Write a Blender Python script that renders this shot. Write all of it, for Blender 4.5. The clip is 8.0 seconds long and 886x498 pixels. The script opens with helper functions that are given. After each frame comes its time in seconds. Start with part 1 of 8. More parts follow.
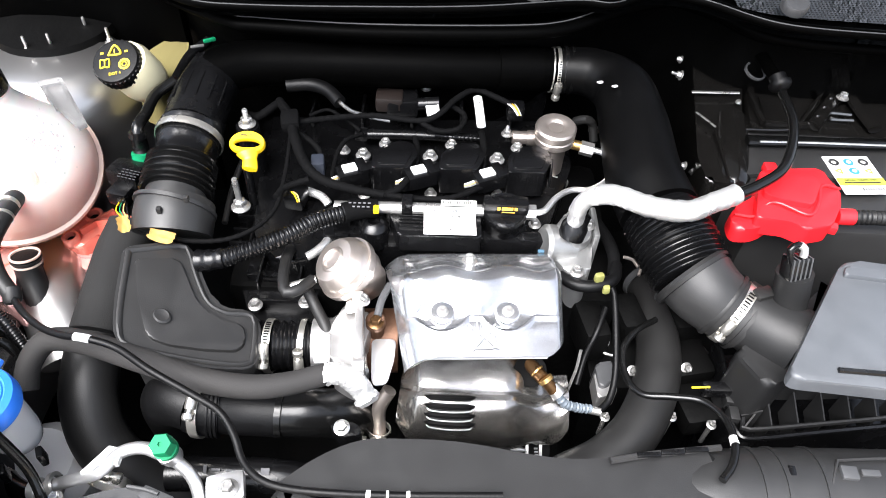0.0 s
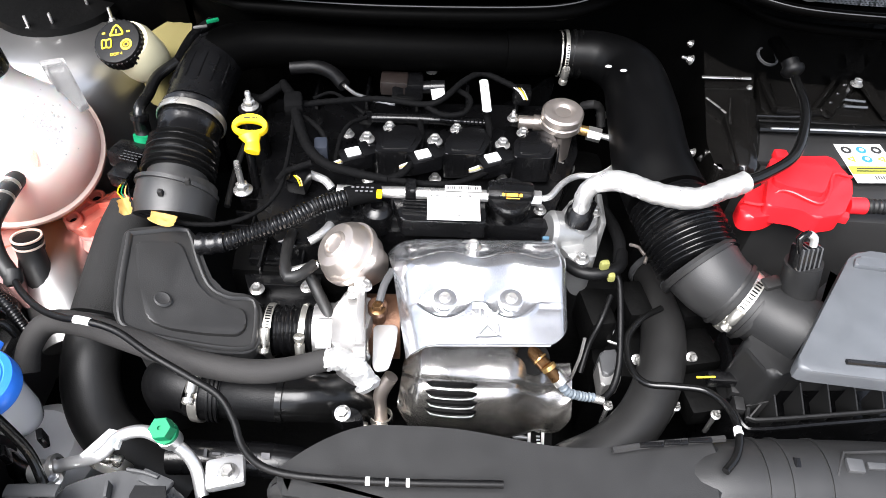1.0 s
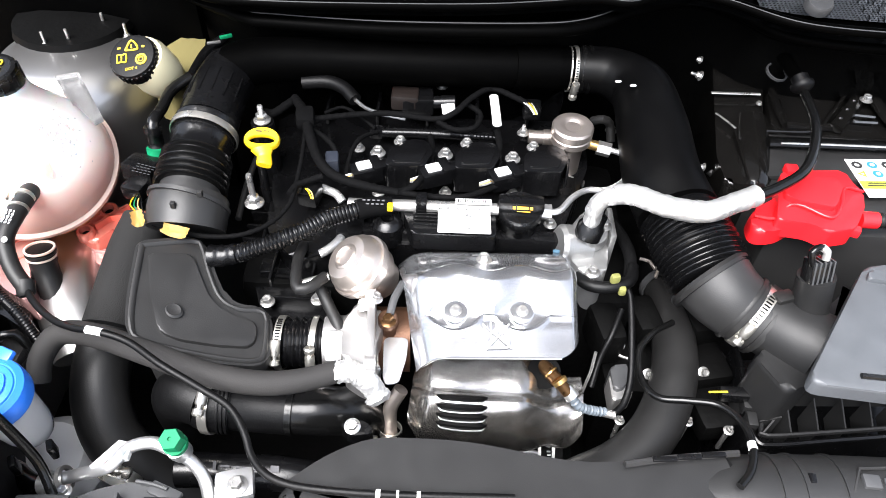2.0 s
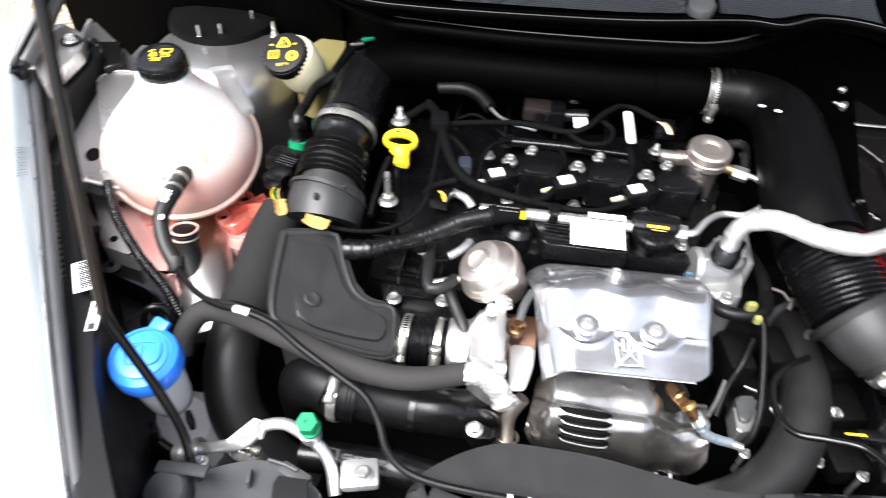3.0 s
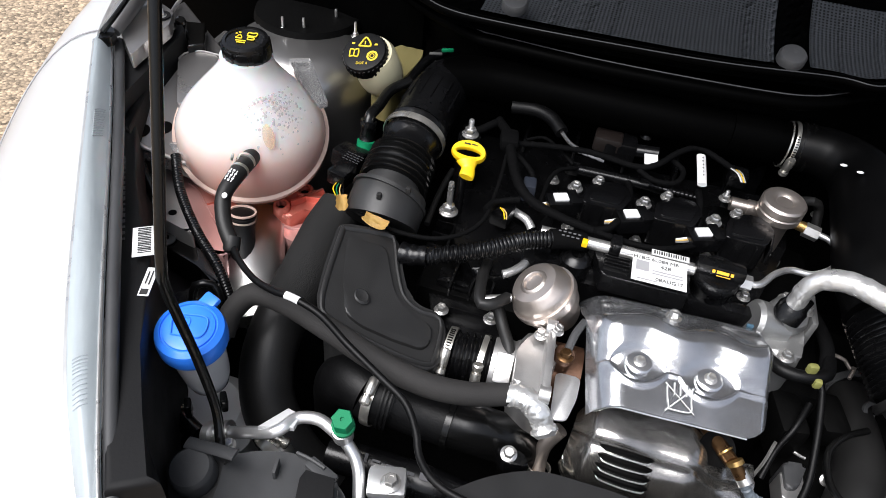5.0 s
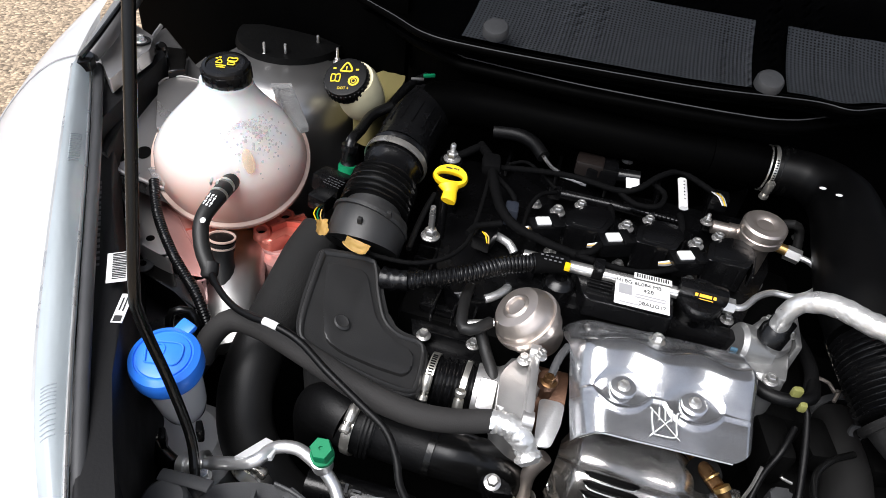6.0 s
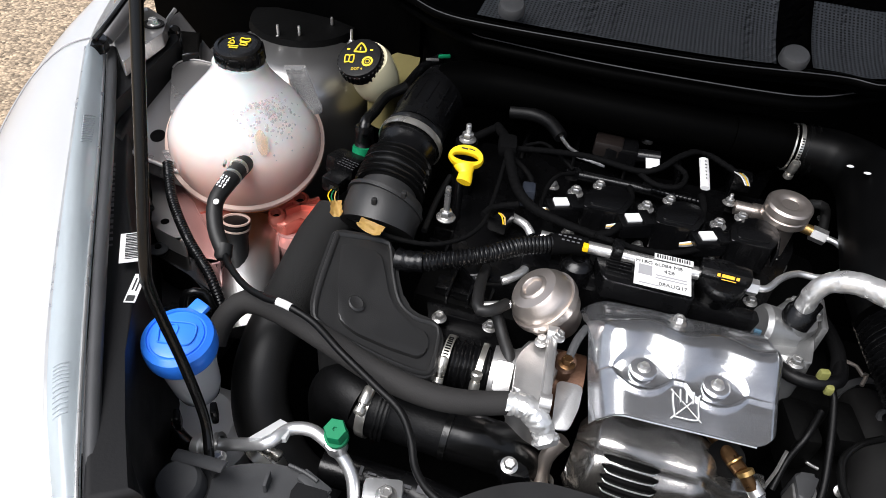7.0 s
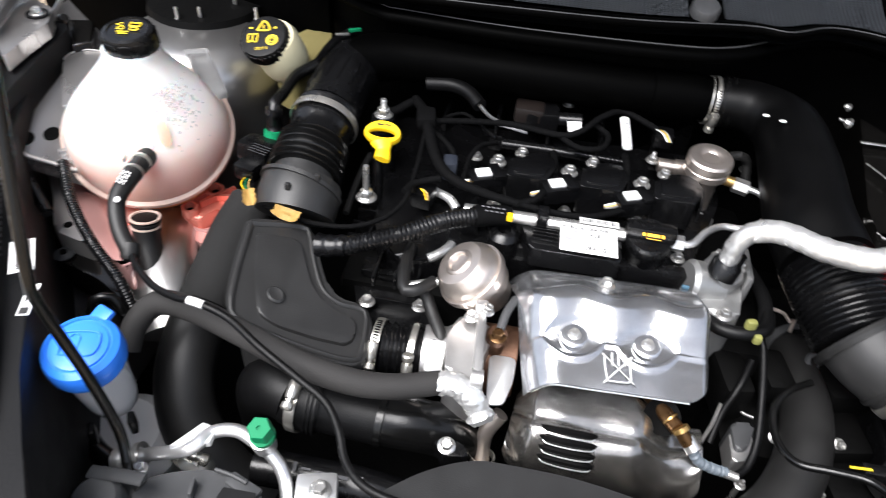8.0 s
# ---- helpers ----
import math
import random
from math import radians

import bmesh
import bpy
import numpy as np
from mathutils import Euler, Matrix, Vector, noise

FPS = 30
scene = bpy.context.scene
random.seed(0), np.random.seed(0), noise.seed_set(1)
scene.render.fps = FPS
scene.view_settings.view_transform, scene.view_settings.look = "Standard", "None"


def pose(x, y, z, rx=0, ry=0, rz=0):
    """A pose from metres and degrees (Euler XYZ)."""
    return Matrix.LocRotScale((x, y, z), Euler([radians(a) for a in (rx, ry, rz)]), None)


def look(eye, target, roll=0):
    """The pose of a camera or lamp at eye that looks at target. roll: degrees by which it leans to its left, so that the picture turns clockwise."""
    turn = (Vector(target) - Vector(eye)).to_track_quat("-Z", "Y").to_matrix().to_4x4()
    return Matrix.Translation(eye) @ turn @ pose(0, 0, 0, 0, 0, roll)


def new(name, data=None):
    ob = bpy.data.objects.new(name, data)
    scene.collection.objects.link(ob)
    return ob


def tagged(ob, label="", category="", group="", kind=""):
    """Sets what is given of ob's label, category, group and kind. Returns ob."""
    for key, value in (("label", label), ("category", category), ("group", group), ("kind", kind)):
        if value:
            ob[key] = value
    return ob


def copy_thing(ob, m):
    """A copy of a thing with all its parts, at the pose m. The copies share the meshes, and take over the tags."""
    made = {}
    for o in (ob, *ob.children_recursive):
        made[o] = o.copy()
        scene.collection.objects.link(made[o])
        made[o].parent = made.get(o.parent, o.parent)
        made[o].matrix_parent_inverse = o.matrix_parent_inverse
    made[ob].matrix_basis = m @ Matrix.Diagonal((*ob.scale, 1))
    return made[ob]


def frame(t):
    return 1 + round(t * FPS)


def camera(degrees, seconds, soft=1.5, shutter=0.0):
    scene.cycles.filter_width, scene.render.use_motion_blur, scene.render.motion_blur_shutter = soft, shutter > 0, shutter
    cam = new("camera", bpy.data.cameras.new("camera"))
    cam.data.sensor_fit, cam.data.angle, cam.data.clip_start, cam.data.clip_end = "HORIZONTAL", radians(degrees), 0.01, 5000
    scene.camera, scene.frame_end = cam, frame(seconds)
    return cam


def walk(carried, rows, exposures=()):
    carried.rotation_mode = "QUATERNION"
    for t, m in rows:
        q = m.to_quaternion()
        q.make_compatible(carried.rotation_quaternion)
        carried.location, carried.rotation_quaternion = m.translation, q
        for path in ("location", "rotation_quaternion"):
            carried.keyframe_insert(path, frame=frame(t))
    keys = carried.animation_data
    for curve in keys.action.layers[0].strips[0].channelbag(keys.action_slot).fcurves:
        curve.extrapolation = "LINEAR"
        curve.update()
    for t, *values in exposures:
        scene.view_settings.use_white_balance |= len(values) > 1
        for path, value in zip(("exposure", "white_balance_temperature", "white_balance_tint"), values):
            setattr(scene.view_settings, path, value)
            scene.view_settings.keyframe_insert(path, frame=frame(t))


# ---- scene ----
cam = camera(65.6, 8.0, soft=0.55, shutter=0.4)
PATH = [
    (0, (0.0096, -0.6270, 1.3161), (0.0221, 0.0544, 0.5843), 3.23),
    (0.5, (0.0107, -0.6195, 1.3126), (0.0183, 0.0425, 0.5631), 3.48),
    (1, (0.0138, -0.6211, 1.3109), (0.0165, 0.0440, 0.5641), 3.18),
    (2.5, (0.0002, -0.6320, 1.3042), (-0.0288, 0.0602, 0.5831), 1.95),
    (3, (-0.0567, -0.6424, 1.3005), (-0.1603, 0.0493, 0.5857), 1.82),
    (3.5, (-0.0884, -0.6554, 1.2922), (-0.2691, 0.0359, 0.5927), 3.05),
    (4, (-0.0846, -0.6581, 1.2862), (-0.2492, 0.0325, 0.5820), 4.92),
    (5.5, (-0.0788, -0.6468, 1.2770), (-0.2356, 0.0780, 0.6061), 7.42),
    (6, (-0.0759, -0.6458, 1.2739), (-0.2226, 0.0930, 0.6162), 7.38),
    (6.5, (-0.0720, -0.6421, 1.2666), (-0.2546, 0.0772, 0.5963), 5.28),
    (7, (-0.0719, -0.6445, 1.2581), (-0.2414, 0.0805, 0.5905), 5.86),
    (7.5, (-0.0684, -0.6442, 1.2536), (-0.2290, 0.0822, 0.5853), 6.04),
    (8, (-0.0476, -0.6217, 1.2464), (-0.1431, 0.0990, 0.5598), 5.02),
]
EXPO = [(0.0, 1.58), (1.0, 1.48), (2.5, 1.52), (3.0, 1.5), (3.5, 1.47), (4.0, 1.13), (5.5, 0.05), (6.0, 0.26), (6.5, 0.14), (7.0, 0.14), (7.5, 0.15), (8.0, 0.86)]
walk(cam, [(t, look(eye, target, roll)) for t, eye, target, roll in PATH], [(t, stops, 6350, 11.5) for t, stops in EXPO])

# ---- light ----
world = bpy.data.worlds.new("sky")
scene.world = world
world.use_nodes = True
wn = world.node_tree.nodes
sky = wn.new("ShaderNodeTexSky")
sky.sky_type, sky.sun_disc = "NISHITA", False
sky.sun_elevation, sky.sun_rotation = radians(60), radians(212)
sky.air_density, sky.dust_density = 1.0, 3.0
haze = wn.new("ShaderNodeHueSaturation")
haze.inputs["Saturation"].default_value = 0.45
world.node_tree.links.new(sky.outputs[0], haze.inputs["Color"])
world.node_tree.links.new(haze.outputs[0], wn["Background"].inputs[0])
wn["Background"].inputs[1].default_value = 0.15
sun_data = bpy.data.lights.new("sun", "SUN")
sun_data.energy, sun_data.angle, sun_data.color = 4.6, radians(50), (1.0, 0.985, 0.965)
sun = new("sun", sun_data)
sun.matrix_world = look((-1.0, -1.6, 4.1), (0, 0, 0.8))


# ---- materials ----
def material(name, col, rough=0.5, metal=0.0, var=0.25, scale=40.0, bump=0.15, fine=400.0, spec=0.5, coat=0.0, sheen=0.12):
    """Principled surface with broad colour and gloss variation, and fine relief."""
    m = bpy.data.materials.new(name)
    m.use_nodes = True
    n, l = m.node_tree.nodes, m.node_tree.links
    b = n["Principled BSDF"]
    b.inputs["Roughness"].default_value, b.inputs["Metallic"].default_value = rough, metal
    b.inputs["Specular IOR Level"].default_value = spec
    b.inputs["Coat Weight"].default_value = coat
    tc = n.new("ShaderNodeTexCoord")
    nz = n.new("ShaderNodeTexNoise")
    nz.inputs["Scale"].default_value, nz.inputs["Detail"].default_value = scale, 6
    l.new(tc.outputs["Object"], nz.inputs["Vector"])
    mix = n.new("ShaderNodeMix")
    mix.data_type = "RGBA"
    mix.inputs[6].default_value = (*[c * (1 - var) for c in col], 1)
    mix.inputs[7].default_value = (*[min(1, c * (1 + var)) for c in col], 1)
    l.new(nz.outputs[0], mix.inputs[0])
    l.new(mix.outputs[2], b.inputs["Base Color"])
    mr = n.new("ShaderNodeMapRange")
    mr.inputs[3].default_value, mr.inputs[4].default_value = max(0.03, rough - sheen), min(1, rough + sheen)
    l.new(nz.outputs[0], mr.inputs[0])
    l.new(mr.outputs[0], b.inputs["Roughness"])
    if bump:
        fz = n.new("ShaderNodeTexNoise")
        fz.inputs["Scale"].default_value, fz.inputs["Detail"].default_value = fine, 3
        l.new(tc.outputs["Object"], fz.inputs["Vector"])
        bp = n.new("ShaderNodeBump")
        bp.inputs["Strength"].default_value, bp.inputs["Distance"].default_value = bump, 0.001
        l.new(fz.outputs[0], bp.inputs["Height"])
        l.new(bp.outputs[0], b.inputs["Normal"])
    return m


BLACK = material("black_plastic", (0.003, 0.003, 0.0033), 0.26, spec=0.38)
MATT = material("matt_black_plastic", (0.017, 0.0168, 0.0168), 0.46, spec=0.45, var=0.12, bump=0.12, fine=900)
SNORKEL = material("snorkel_plastic", (0.015, 0.015, 0.0152), 0.42, spec=0.42, var=0.12, bump=0.1, fine=900)
BOXBLACK = material("filter_box_plastic", (0.011, 0.011, 0.0112), 0.48, spec=0.32, var=0.12, bump=0.1, fine=900)
GREY = material("grey_black_plastic", (0.068, 0.073, 0.08), 0.45, bump=0.1, fine=1200)
RUBBER = material("black_rubber", (0.0105, 0.0103, 0.0102), 0.48, spec=0.36, bump=0.12, fine=700)
FOAM = material("foam_hose", (0.022, 0.021, 0.0205), 0.75, spec=0.25, bump=0.25, fine=900)
BRACKETSTEEL = material("bracket_steel", (0.56, 0.54, 0.52), 0.4, 0.7, var=0.12, scale=16, bump=0.05)
GLOSS = material("gloss_black_hose", (0.003, 0.003, 0.003), 0.23, spec=0.38, bump=0.06)
TAPE = material("cloth_tape", (0.0024, 0.0024, 0.0026), 0.75, spec=0.07, bump=0.6, fine=1500)
SLEEVE = material("woven_sleeve", (0.01, 0.01, 0.01), 0.8, spec=0.3, bump=0.9, fine=1400)
STEEL = material("zinc_steel", (0.66, 0.65, 0.63), 0.3, 0.88, var=0.25, bump=0.1)
CLAMPSTEEL = material("clamp_steel", (0.62, 0.6, 0.55), 0.3, 0.9, var=0.2, bump=0.05)
ALU = material("cast_aluminium", (0.62, 0.61, 0.6), 0.38, 0.9, var=0.14, scale=60, bump=0.16, fine=700)
PIPE = material("satin_aluminium_pipe", (0.84, 0.84, 0.84), 0.35, 0.9, var=0.1, bump=0.1)
SHIELD = material("heat_shield_sheet", (0.92, 0.93, 0.95), 0.17, 0.95, var=0.05, scale=18, bump=0.05, fine=90, sheen=0.05)
SHIELD2 = material("sooty_heat_shield", (0.72, 0.7, 0.67), 0.2, 0.97, var=0.3, scale=30, bump=0.2, fine=70, sheen=0.08)
CANSTEEL = material("pressed_steel", (0.62, 0.55, 0.5), 0.34, 0.92, var=0.12, scale=30, bump=0.12)
FOIL = material("foil_sleeve", (0.8, 0.8, 0.79), 0.32, 0.78, var=0.12, scale=120, bump=0.7, fine=160)
RUST = material("heat_tinted_steel", (0.11, 0.055, 0.032), 0.5, 0.6, var=0.5, scale=80, bump=0.4)
BRASS = material("brass_sensor", (0.5, 0.32, 0.12), 0.35, 0.9, var=0.35, scale=90)
YELLOW = material("yellow_plastic", (0.85, 0.55, 0.01), 0.38, var=0.06, bump=0.05)
ORANGE = material("amber_tape", (0.62, 0.4, 0.12), 0.6, var=0.15)
BLUE = material("blue_plastic", (0.03, 0.2, 0.85), 0.35, var=0.06, bump=0.06)
GREEN = material("green_plastic", (0.003, 0.17, 0.07), 0.55, spec=0.2, var=0.08, bump=0.06)
RED = material("red_plastic", (0.74, 0.014, 0.02), 0.36, var=0.06, bump=0.08)
WHITE = material("white_label", (0.8, 0.8, 0.79), 0.5, var=0.03, bump=0)
INK = material("black_ink", (0.02, 0.02, 0.02), 0.6, var=0.1, bump=0)
PRINT = material("yellow_print", (0.85, 0.62, 0.02), 0.5, var=0.05, bump=0)
LIME = material("yellow_label", (0.75, 0.82, 0.05), 0.5, var=0.05, bump=0)
GREYPRINT = material("grey_print", (0.35, 0.35, 0.36), 0.6, var=0.1, bump=0)
PAINT = material("white_car_paint", (0.8, 0.81, 0.82), 0.3, var=0.01, scale=1.5, bump=0, coat=0.8)
BODY = material("grey_primer_body", (0.3, 0.29, 0.285), 0.3, 0.75, var=0.15, scale=14, bump=0.1)
# pink and red put in for light falling through the coolant
REDPART = material("pink_coolant_lit_casting", (0.97, 0.52, 0.48), 0.22, 0.45, var=0.12, scale=22, bump=0.1, coat=1.0)
MOUNTRED = material("red_coolant_lit_mount", (0.97, 0.27, 0.2), 0.24, 0.35, var=0.2, scale=35, bump=0.2, spec=0.7)
TOWER = material("bare_tower_metal", (0.5, 0.49, 0.48), 0.34, 0.97, var=0.1, scale=14, bump=0.0, sheen=0.05)
# near-black, also standing for shade in gaps, holes and the bay's depths
DARK = material("dark_metal_and_shade", (0.0014, 0.0014, 0.0014), 0.6, 0.0, spec=0.08, var=0.5, scale=25, bump=0.5, fine=150)
GLASS = material("tinted_glass", (0.02, 0.03, 0.035), 0.05, var=0.05, bump=0, spec=0.6)
NATURAL = material("natural_plastic", (0.68, 0.63, 0.42), 0.34, var=0.1, scale=22, bump=0.06)


def milky(name, col, clear, glow=0.15, deep=0.0):
    """Thin milky polythene: part see-through, part scattering, with a gloss."""
    m = bpy.data.materials.new(name)
    m.use_nodes = True
    n, l = m.node_tree.nodes, m.node_tree.links
    n.remove(n["Principled BSDF"])
    d, tl, tr, g = (n.new("ShaderNodeBsdf" + k) for k in ("Diffuse", "Translucent", "Transparent", "Glossy"))
    if deep:
        n.remove(d)
        d = n.new("ShaderNodeSubsurfaceScattering")
        d.inputs["Scale"].default_value, d.inputs["Radius"].default_value = deep, (1.0, 0.62, 0.5)
    for node in (d, tl):
        node.inputs[0].default_value = (*col, 1)
    g.inputs["Roughness"].default_value = 0.25
    a, b, c = (n.new("ShaderNodeMixShader") for _ in range(3))
    a.inputs[0].default_value, b.inputs[0].default_value = glow, clear
    fr = n.new("ShaderNodeFresnel")
    fr.inputs[0].default_value = 1.45
    l.new(fr.outputs[0], c.inputs[0])
    l.new(d.outputs[0], a.inputs[1]), l.new(tl.outputs[0], a.inputs[2])
    l.new(a.outputs[0], b.inputs[1]), l.new(tr.outputs[0], b.inputs[2])
    l.new(b.outputs[0], c.inputs[1]), l.new(g.outputs[0], c.inputs[2])
    l.new(c.outputs[0], n["Material Output"].inputs[0])
    return m


COOLANT = milky("pink_coolant", (1.0, 0.56, 0.46), 0.45, 0.5)
MILKY = milky("milky_tank", (0.99, 0.97, 0.97), 0.03, 0.3, 0.03)
SUMP = milky("coolant_filled_wall", (1.0, 0.48, 0.18), 0.06, 0.4)
SEAM = milky("seam_polythene", (1.0, 0.78, 0.68), 0.1, 0.4)


def filled(m, level, depth, tint):
    """Tints a milky wall below the level of the liquid behind it."""
    n, l = m.node_tree.nodes, m.node_tree.links
    tc, sep, mr, mx = n.new("ShaderNodeTexCoord"), n.new("ShaderNodeSeparateXYZ"), n.new("ShaderNodeMapRange"), n.new("ShaderNodeMix")
    nz = n.new("ShaderNodeTexNoise")
    nz.inputs["Scale"].default_value = 25
    mr.interpolation_type = "SMOOTHSTEP"
    mr.inputs[1].default_value, mr.inputs[2].default_value = level, level - depth
    add = n.new("ShaderNodeMath")
    add.operation, add.inputs[2].default_value = "MULTIPLY_ADD", 0.0
    add.inputs[1].default_value = 0.02
    l.new(tc.outputs["Object"], sep.inputs[0]), l.new(tc.outputs["Object"], nz.inputs["Vector"])
    l.new(nz.outputs[0], add.inputs[0]), l.new(sep.outputs[2], add.inputs[2])
    l.new(add.outputs[0], mr.inputs[0])
    mx.data_type = "RGBA"
    l.new(mr.outputs[0], mx.inputs[0])
    for d in [d for d in n if d.bl_idname in ("ShaderNodeBsdfDiffuse", "ShaderNodeBsdfTranslucent", "ShaderNodeSubsurfaceScattering")]:
        mx.inputs[6].default_value = d.inputs[0].default_value
        l.new(mx.outputs[2], d.inputs[0])
    mx.inputs[7].default_value = (*tint, 1)


filled(MILKY, 0.892, 0.11, (1.0, 0.52, 0.42))
CLEARISH = milky("clear_bracket", (0.6, 0.6, 0.6), 0.8)
WASHER = milky("washer_neck", (0.96, 0.965, 0.97), 0.02, 0.5)
LENS = material("headlight_lens", (0.62, 0.68, 0.71), 0.12, var=0.12, scale=9, bump=0.05, fine=250, coat=0.6)
HOUSING = material("lamp_housing_black", (0.006, 0.006, 0.0065), 0.65, spec=0.18)
# black plastic taken near zero: the bonnet's shade is in the colour
REARPIPE = material("rear_shade_black", (0.0005, 0.0005, 0.0005), 0.5, spec=0.02)
COIL = material("coil_plastic", (0.003, 0.003, 0.0033), 0.22, spec=0.5, bump=0.25, fine=350, sheen=0.08)
DULLHOSE = material("dull_black_hose", (0.002, 0.002, 0.0022), 0.45, spec=0.2, bump=0.2, fine=600)
CHARCOAL = material("charcoal_plastic", (0.045, 0.046, 0.048), 0.5, spec=0.4, bump=0.12, fine=900)
PROBE = material("browned_steel", (0.13, 0.07, 0.03), 0.3, 0.85, var=0.4, scale=120, bump=0.1)
RIBGREY = material("lens_rib_grey", (0.42, 0.47, 0.5), 0.2, var=0.1, bump=0)


def gravel_material():
    m = material("sandy_gravel", (0.38, 0.3, 0.21), 0.9, var=0.3, scale=6, bump=0.0)
    n, l = m.node_tree.nodes, m.node_tree.links
    b = n["Principled BSDF"]
    tc = n.new("ShaderNodeTexCoord")
    vo = n.new("ShaderNodeTexVoronoi")
    vo.inputs["Scale"].default_value = 85
    l.new(tc.outputs["Object"], vo.inputs["Vector"])
    old = b.inputs["Base Color"].links[0].from_socket
    mx = n.new("ShaderNodeMix")
    mx.data_type, mx.blend_type = "RGBA", "MULTIPLY"
    mx.inputs[0].default_value = 0.75
    rp = n.new("ShaderNodeValToRGB")
    rp.color_ramp.elements[0].color, rp.color_ramp.elements[1].color = (1.25, 1.2, 1.15, 1), (0.45, 0.42, 0.4, 1)
    rp.color_ramp.elements[1].position = 0.9
    grain = n.new("ShaderNodeMix")
    grain.data_type, grain.blend_type, grain.inputs[0].default_value = "RGBA", "OVERLAY", 0.75
    bw = n.new("ShaderNodeRGBToBW")
    l.new(vo.outputs["Color"], bw.inputs[0])
    l.new(vo.outputs["Distance"], rp.inputs[0])
    l.new(old, grain.inputs[6]), l.new(bw.outputs[0], grain.inputs[7])
    l.new(grain.outputs[2], mx.inputs[6]), l.new(rp.outputs[0], mx.inputs[7])
    l.new(mx.outputs[2], b.inputs["Base Color"])
    bp = n.new("ShaderNodeBump")
    bp.inputs["Strength"].default_value, bp.inputs["Distance"].default_value = 0.8, 0.006
    bp.invert = True
    l.new(vo.outputs["Distance"], bp.inputs["Height"])
    l.new(bp.outputs[0], b.inputs["Normal"])
    return m


MOULDED = material("moulded_code_grey", (0.06, 0.06, 0.065), 0.6, bump=0)
BEAD = milky("water_bead", (0.6, 0.56, 0.57), 0.4)
ENAMEL = material("black_enamel", (0.005, 0.0047, 0.0044), 0.14, spec=0.55, bump=0.03, sheen=0.05)
AMBER = milky("pale_amber", (0.98, 0.72, 0.45), 0.72)
GRAVEL = gravel_material()


def mesh_grille_material():
    m = material("cowl_mesh", (0.03, 0.03, 0.032), 0.5, bump=0)
    n, l = m.node_tree.nodes, m.node_tree.links
    tc = n.new("ShaderNodeTexCoord")
    br = n.new("ShaderNodeTexBrick")
    br.offset = 0
    br.inputs["Scale"].default_value = 1.0
    br.inputs["Brick Width"].default_value, br.inputs["Row Height"].default_value, br.inputs["Mortar Size"].default_value = 0.0046, 0.0046, 0.0012
    br.inputs["Color1"].default_value = br.inputs["Color2"].default_value = (0.004, 0.004, 0.004, 1)
    br.inputs["Mortar"].default_value = (0.07, 0.076, 0.086, 1)
    l.new(tc.outputs["Object"], br.inputs["Vector"])
    l.new(br.outputs[0], n["Principled BSDF"].inputs["Base Color"])
    bp = n.new("ShaderNodeBump")
    bp.inputs["Strength"].default_value, bp.inputs["Distance"].default_value = 1.0, 0.002
    l.new(br.outputs["Fac"], bp.inputs["Height"])
    l.new(bp.outputs[0], n["Principled BSDF"].inputs["Normal"])
    return m


MESH = mesh_grille_material()


# ---- builders ----
def finish(name, bm, mat, angle=38):
    """The mesh of bm, smooth but for edges sharper than angle."""
    bmesh.ops.recalc_face_normals(bm, faces=bm.faces)
    for fc in bm.faces:
        fc.smooth = True
    for e in bm.edges:
        e.smooth = len(e.link_faces) != 2 or e.calc_face_angle(0) < radians(angle)
    me = bpy.data.meshes.new(name)
    bm.to_mesh(me)
    bm.free()
    if mat:
        me.materials.append(mat)
    return me


def thing(name, bm, mat, label, category, group="", kind=""):
    return tagged(new(name, finish(name, bm, mat)), label, category, group, kind)


def base(name, at, label, category, group="", kind=""):
    ob = new(name)
    ob.empty_display_size = 0.02
    ob.location = at
    return tagged(ob, label, category, group, kind)


def origin_of(ob):
    return Vector(ob.location) + (origin_of(ob.parent) if ob.parent else Vector())


def part(name, bm, mat, parent, label=""):
    ob = new(name, finish(name, bm, mat))
    ob.parent = parent
    if parent.parent is None:
        ob.matrix_parent_inverse = Matrix.Translation(-Vector(parent.location))
    return tagged(ob, label)


def joined(*bms):
    out = bmesh.new()
    for b in bms:
        me = bpy.data.meshes.new("tmp")
        b.to_mesh(me)
        b.free()
        out.from_mesh(me)
        bpy.data.meshes.remove(me)
    return out


def curve_points(pts, step=0.006):
    """Points along a Catmull-Rom curve through pts, about step apart."""
    p = [Vector(q) for q in pts]
    p = [p[0] * 2 - p[1], *p, p[-1] * 2 - p[-2]]
    out = []
    for i in range(1, len(p) - 2):
        a, b, c, d = p[i - 1 : i + 3]
        n = max(2, int((c - b).length / step))
        for k in range(n):
            s = k / n
            out.append(0.5 * (2 * b + (c - a) * s + (2 * a - 5 * b + 4 * c - d) * s * s + (3 * b - a - 3 * c + d) * s**3))
    return [*out, p[-2]]


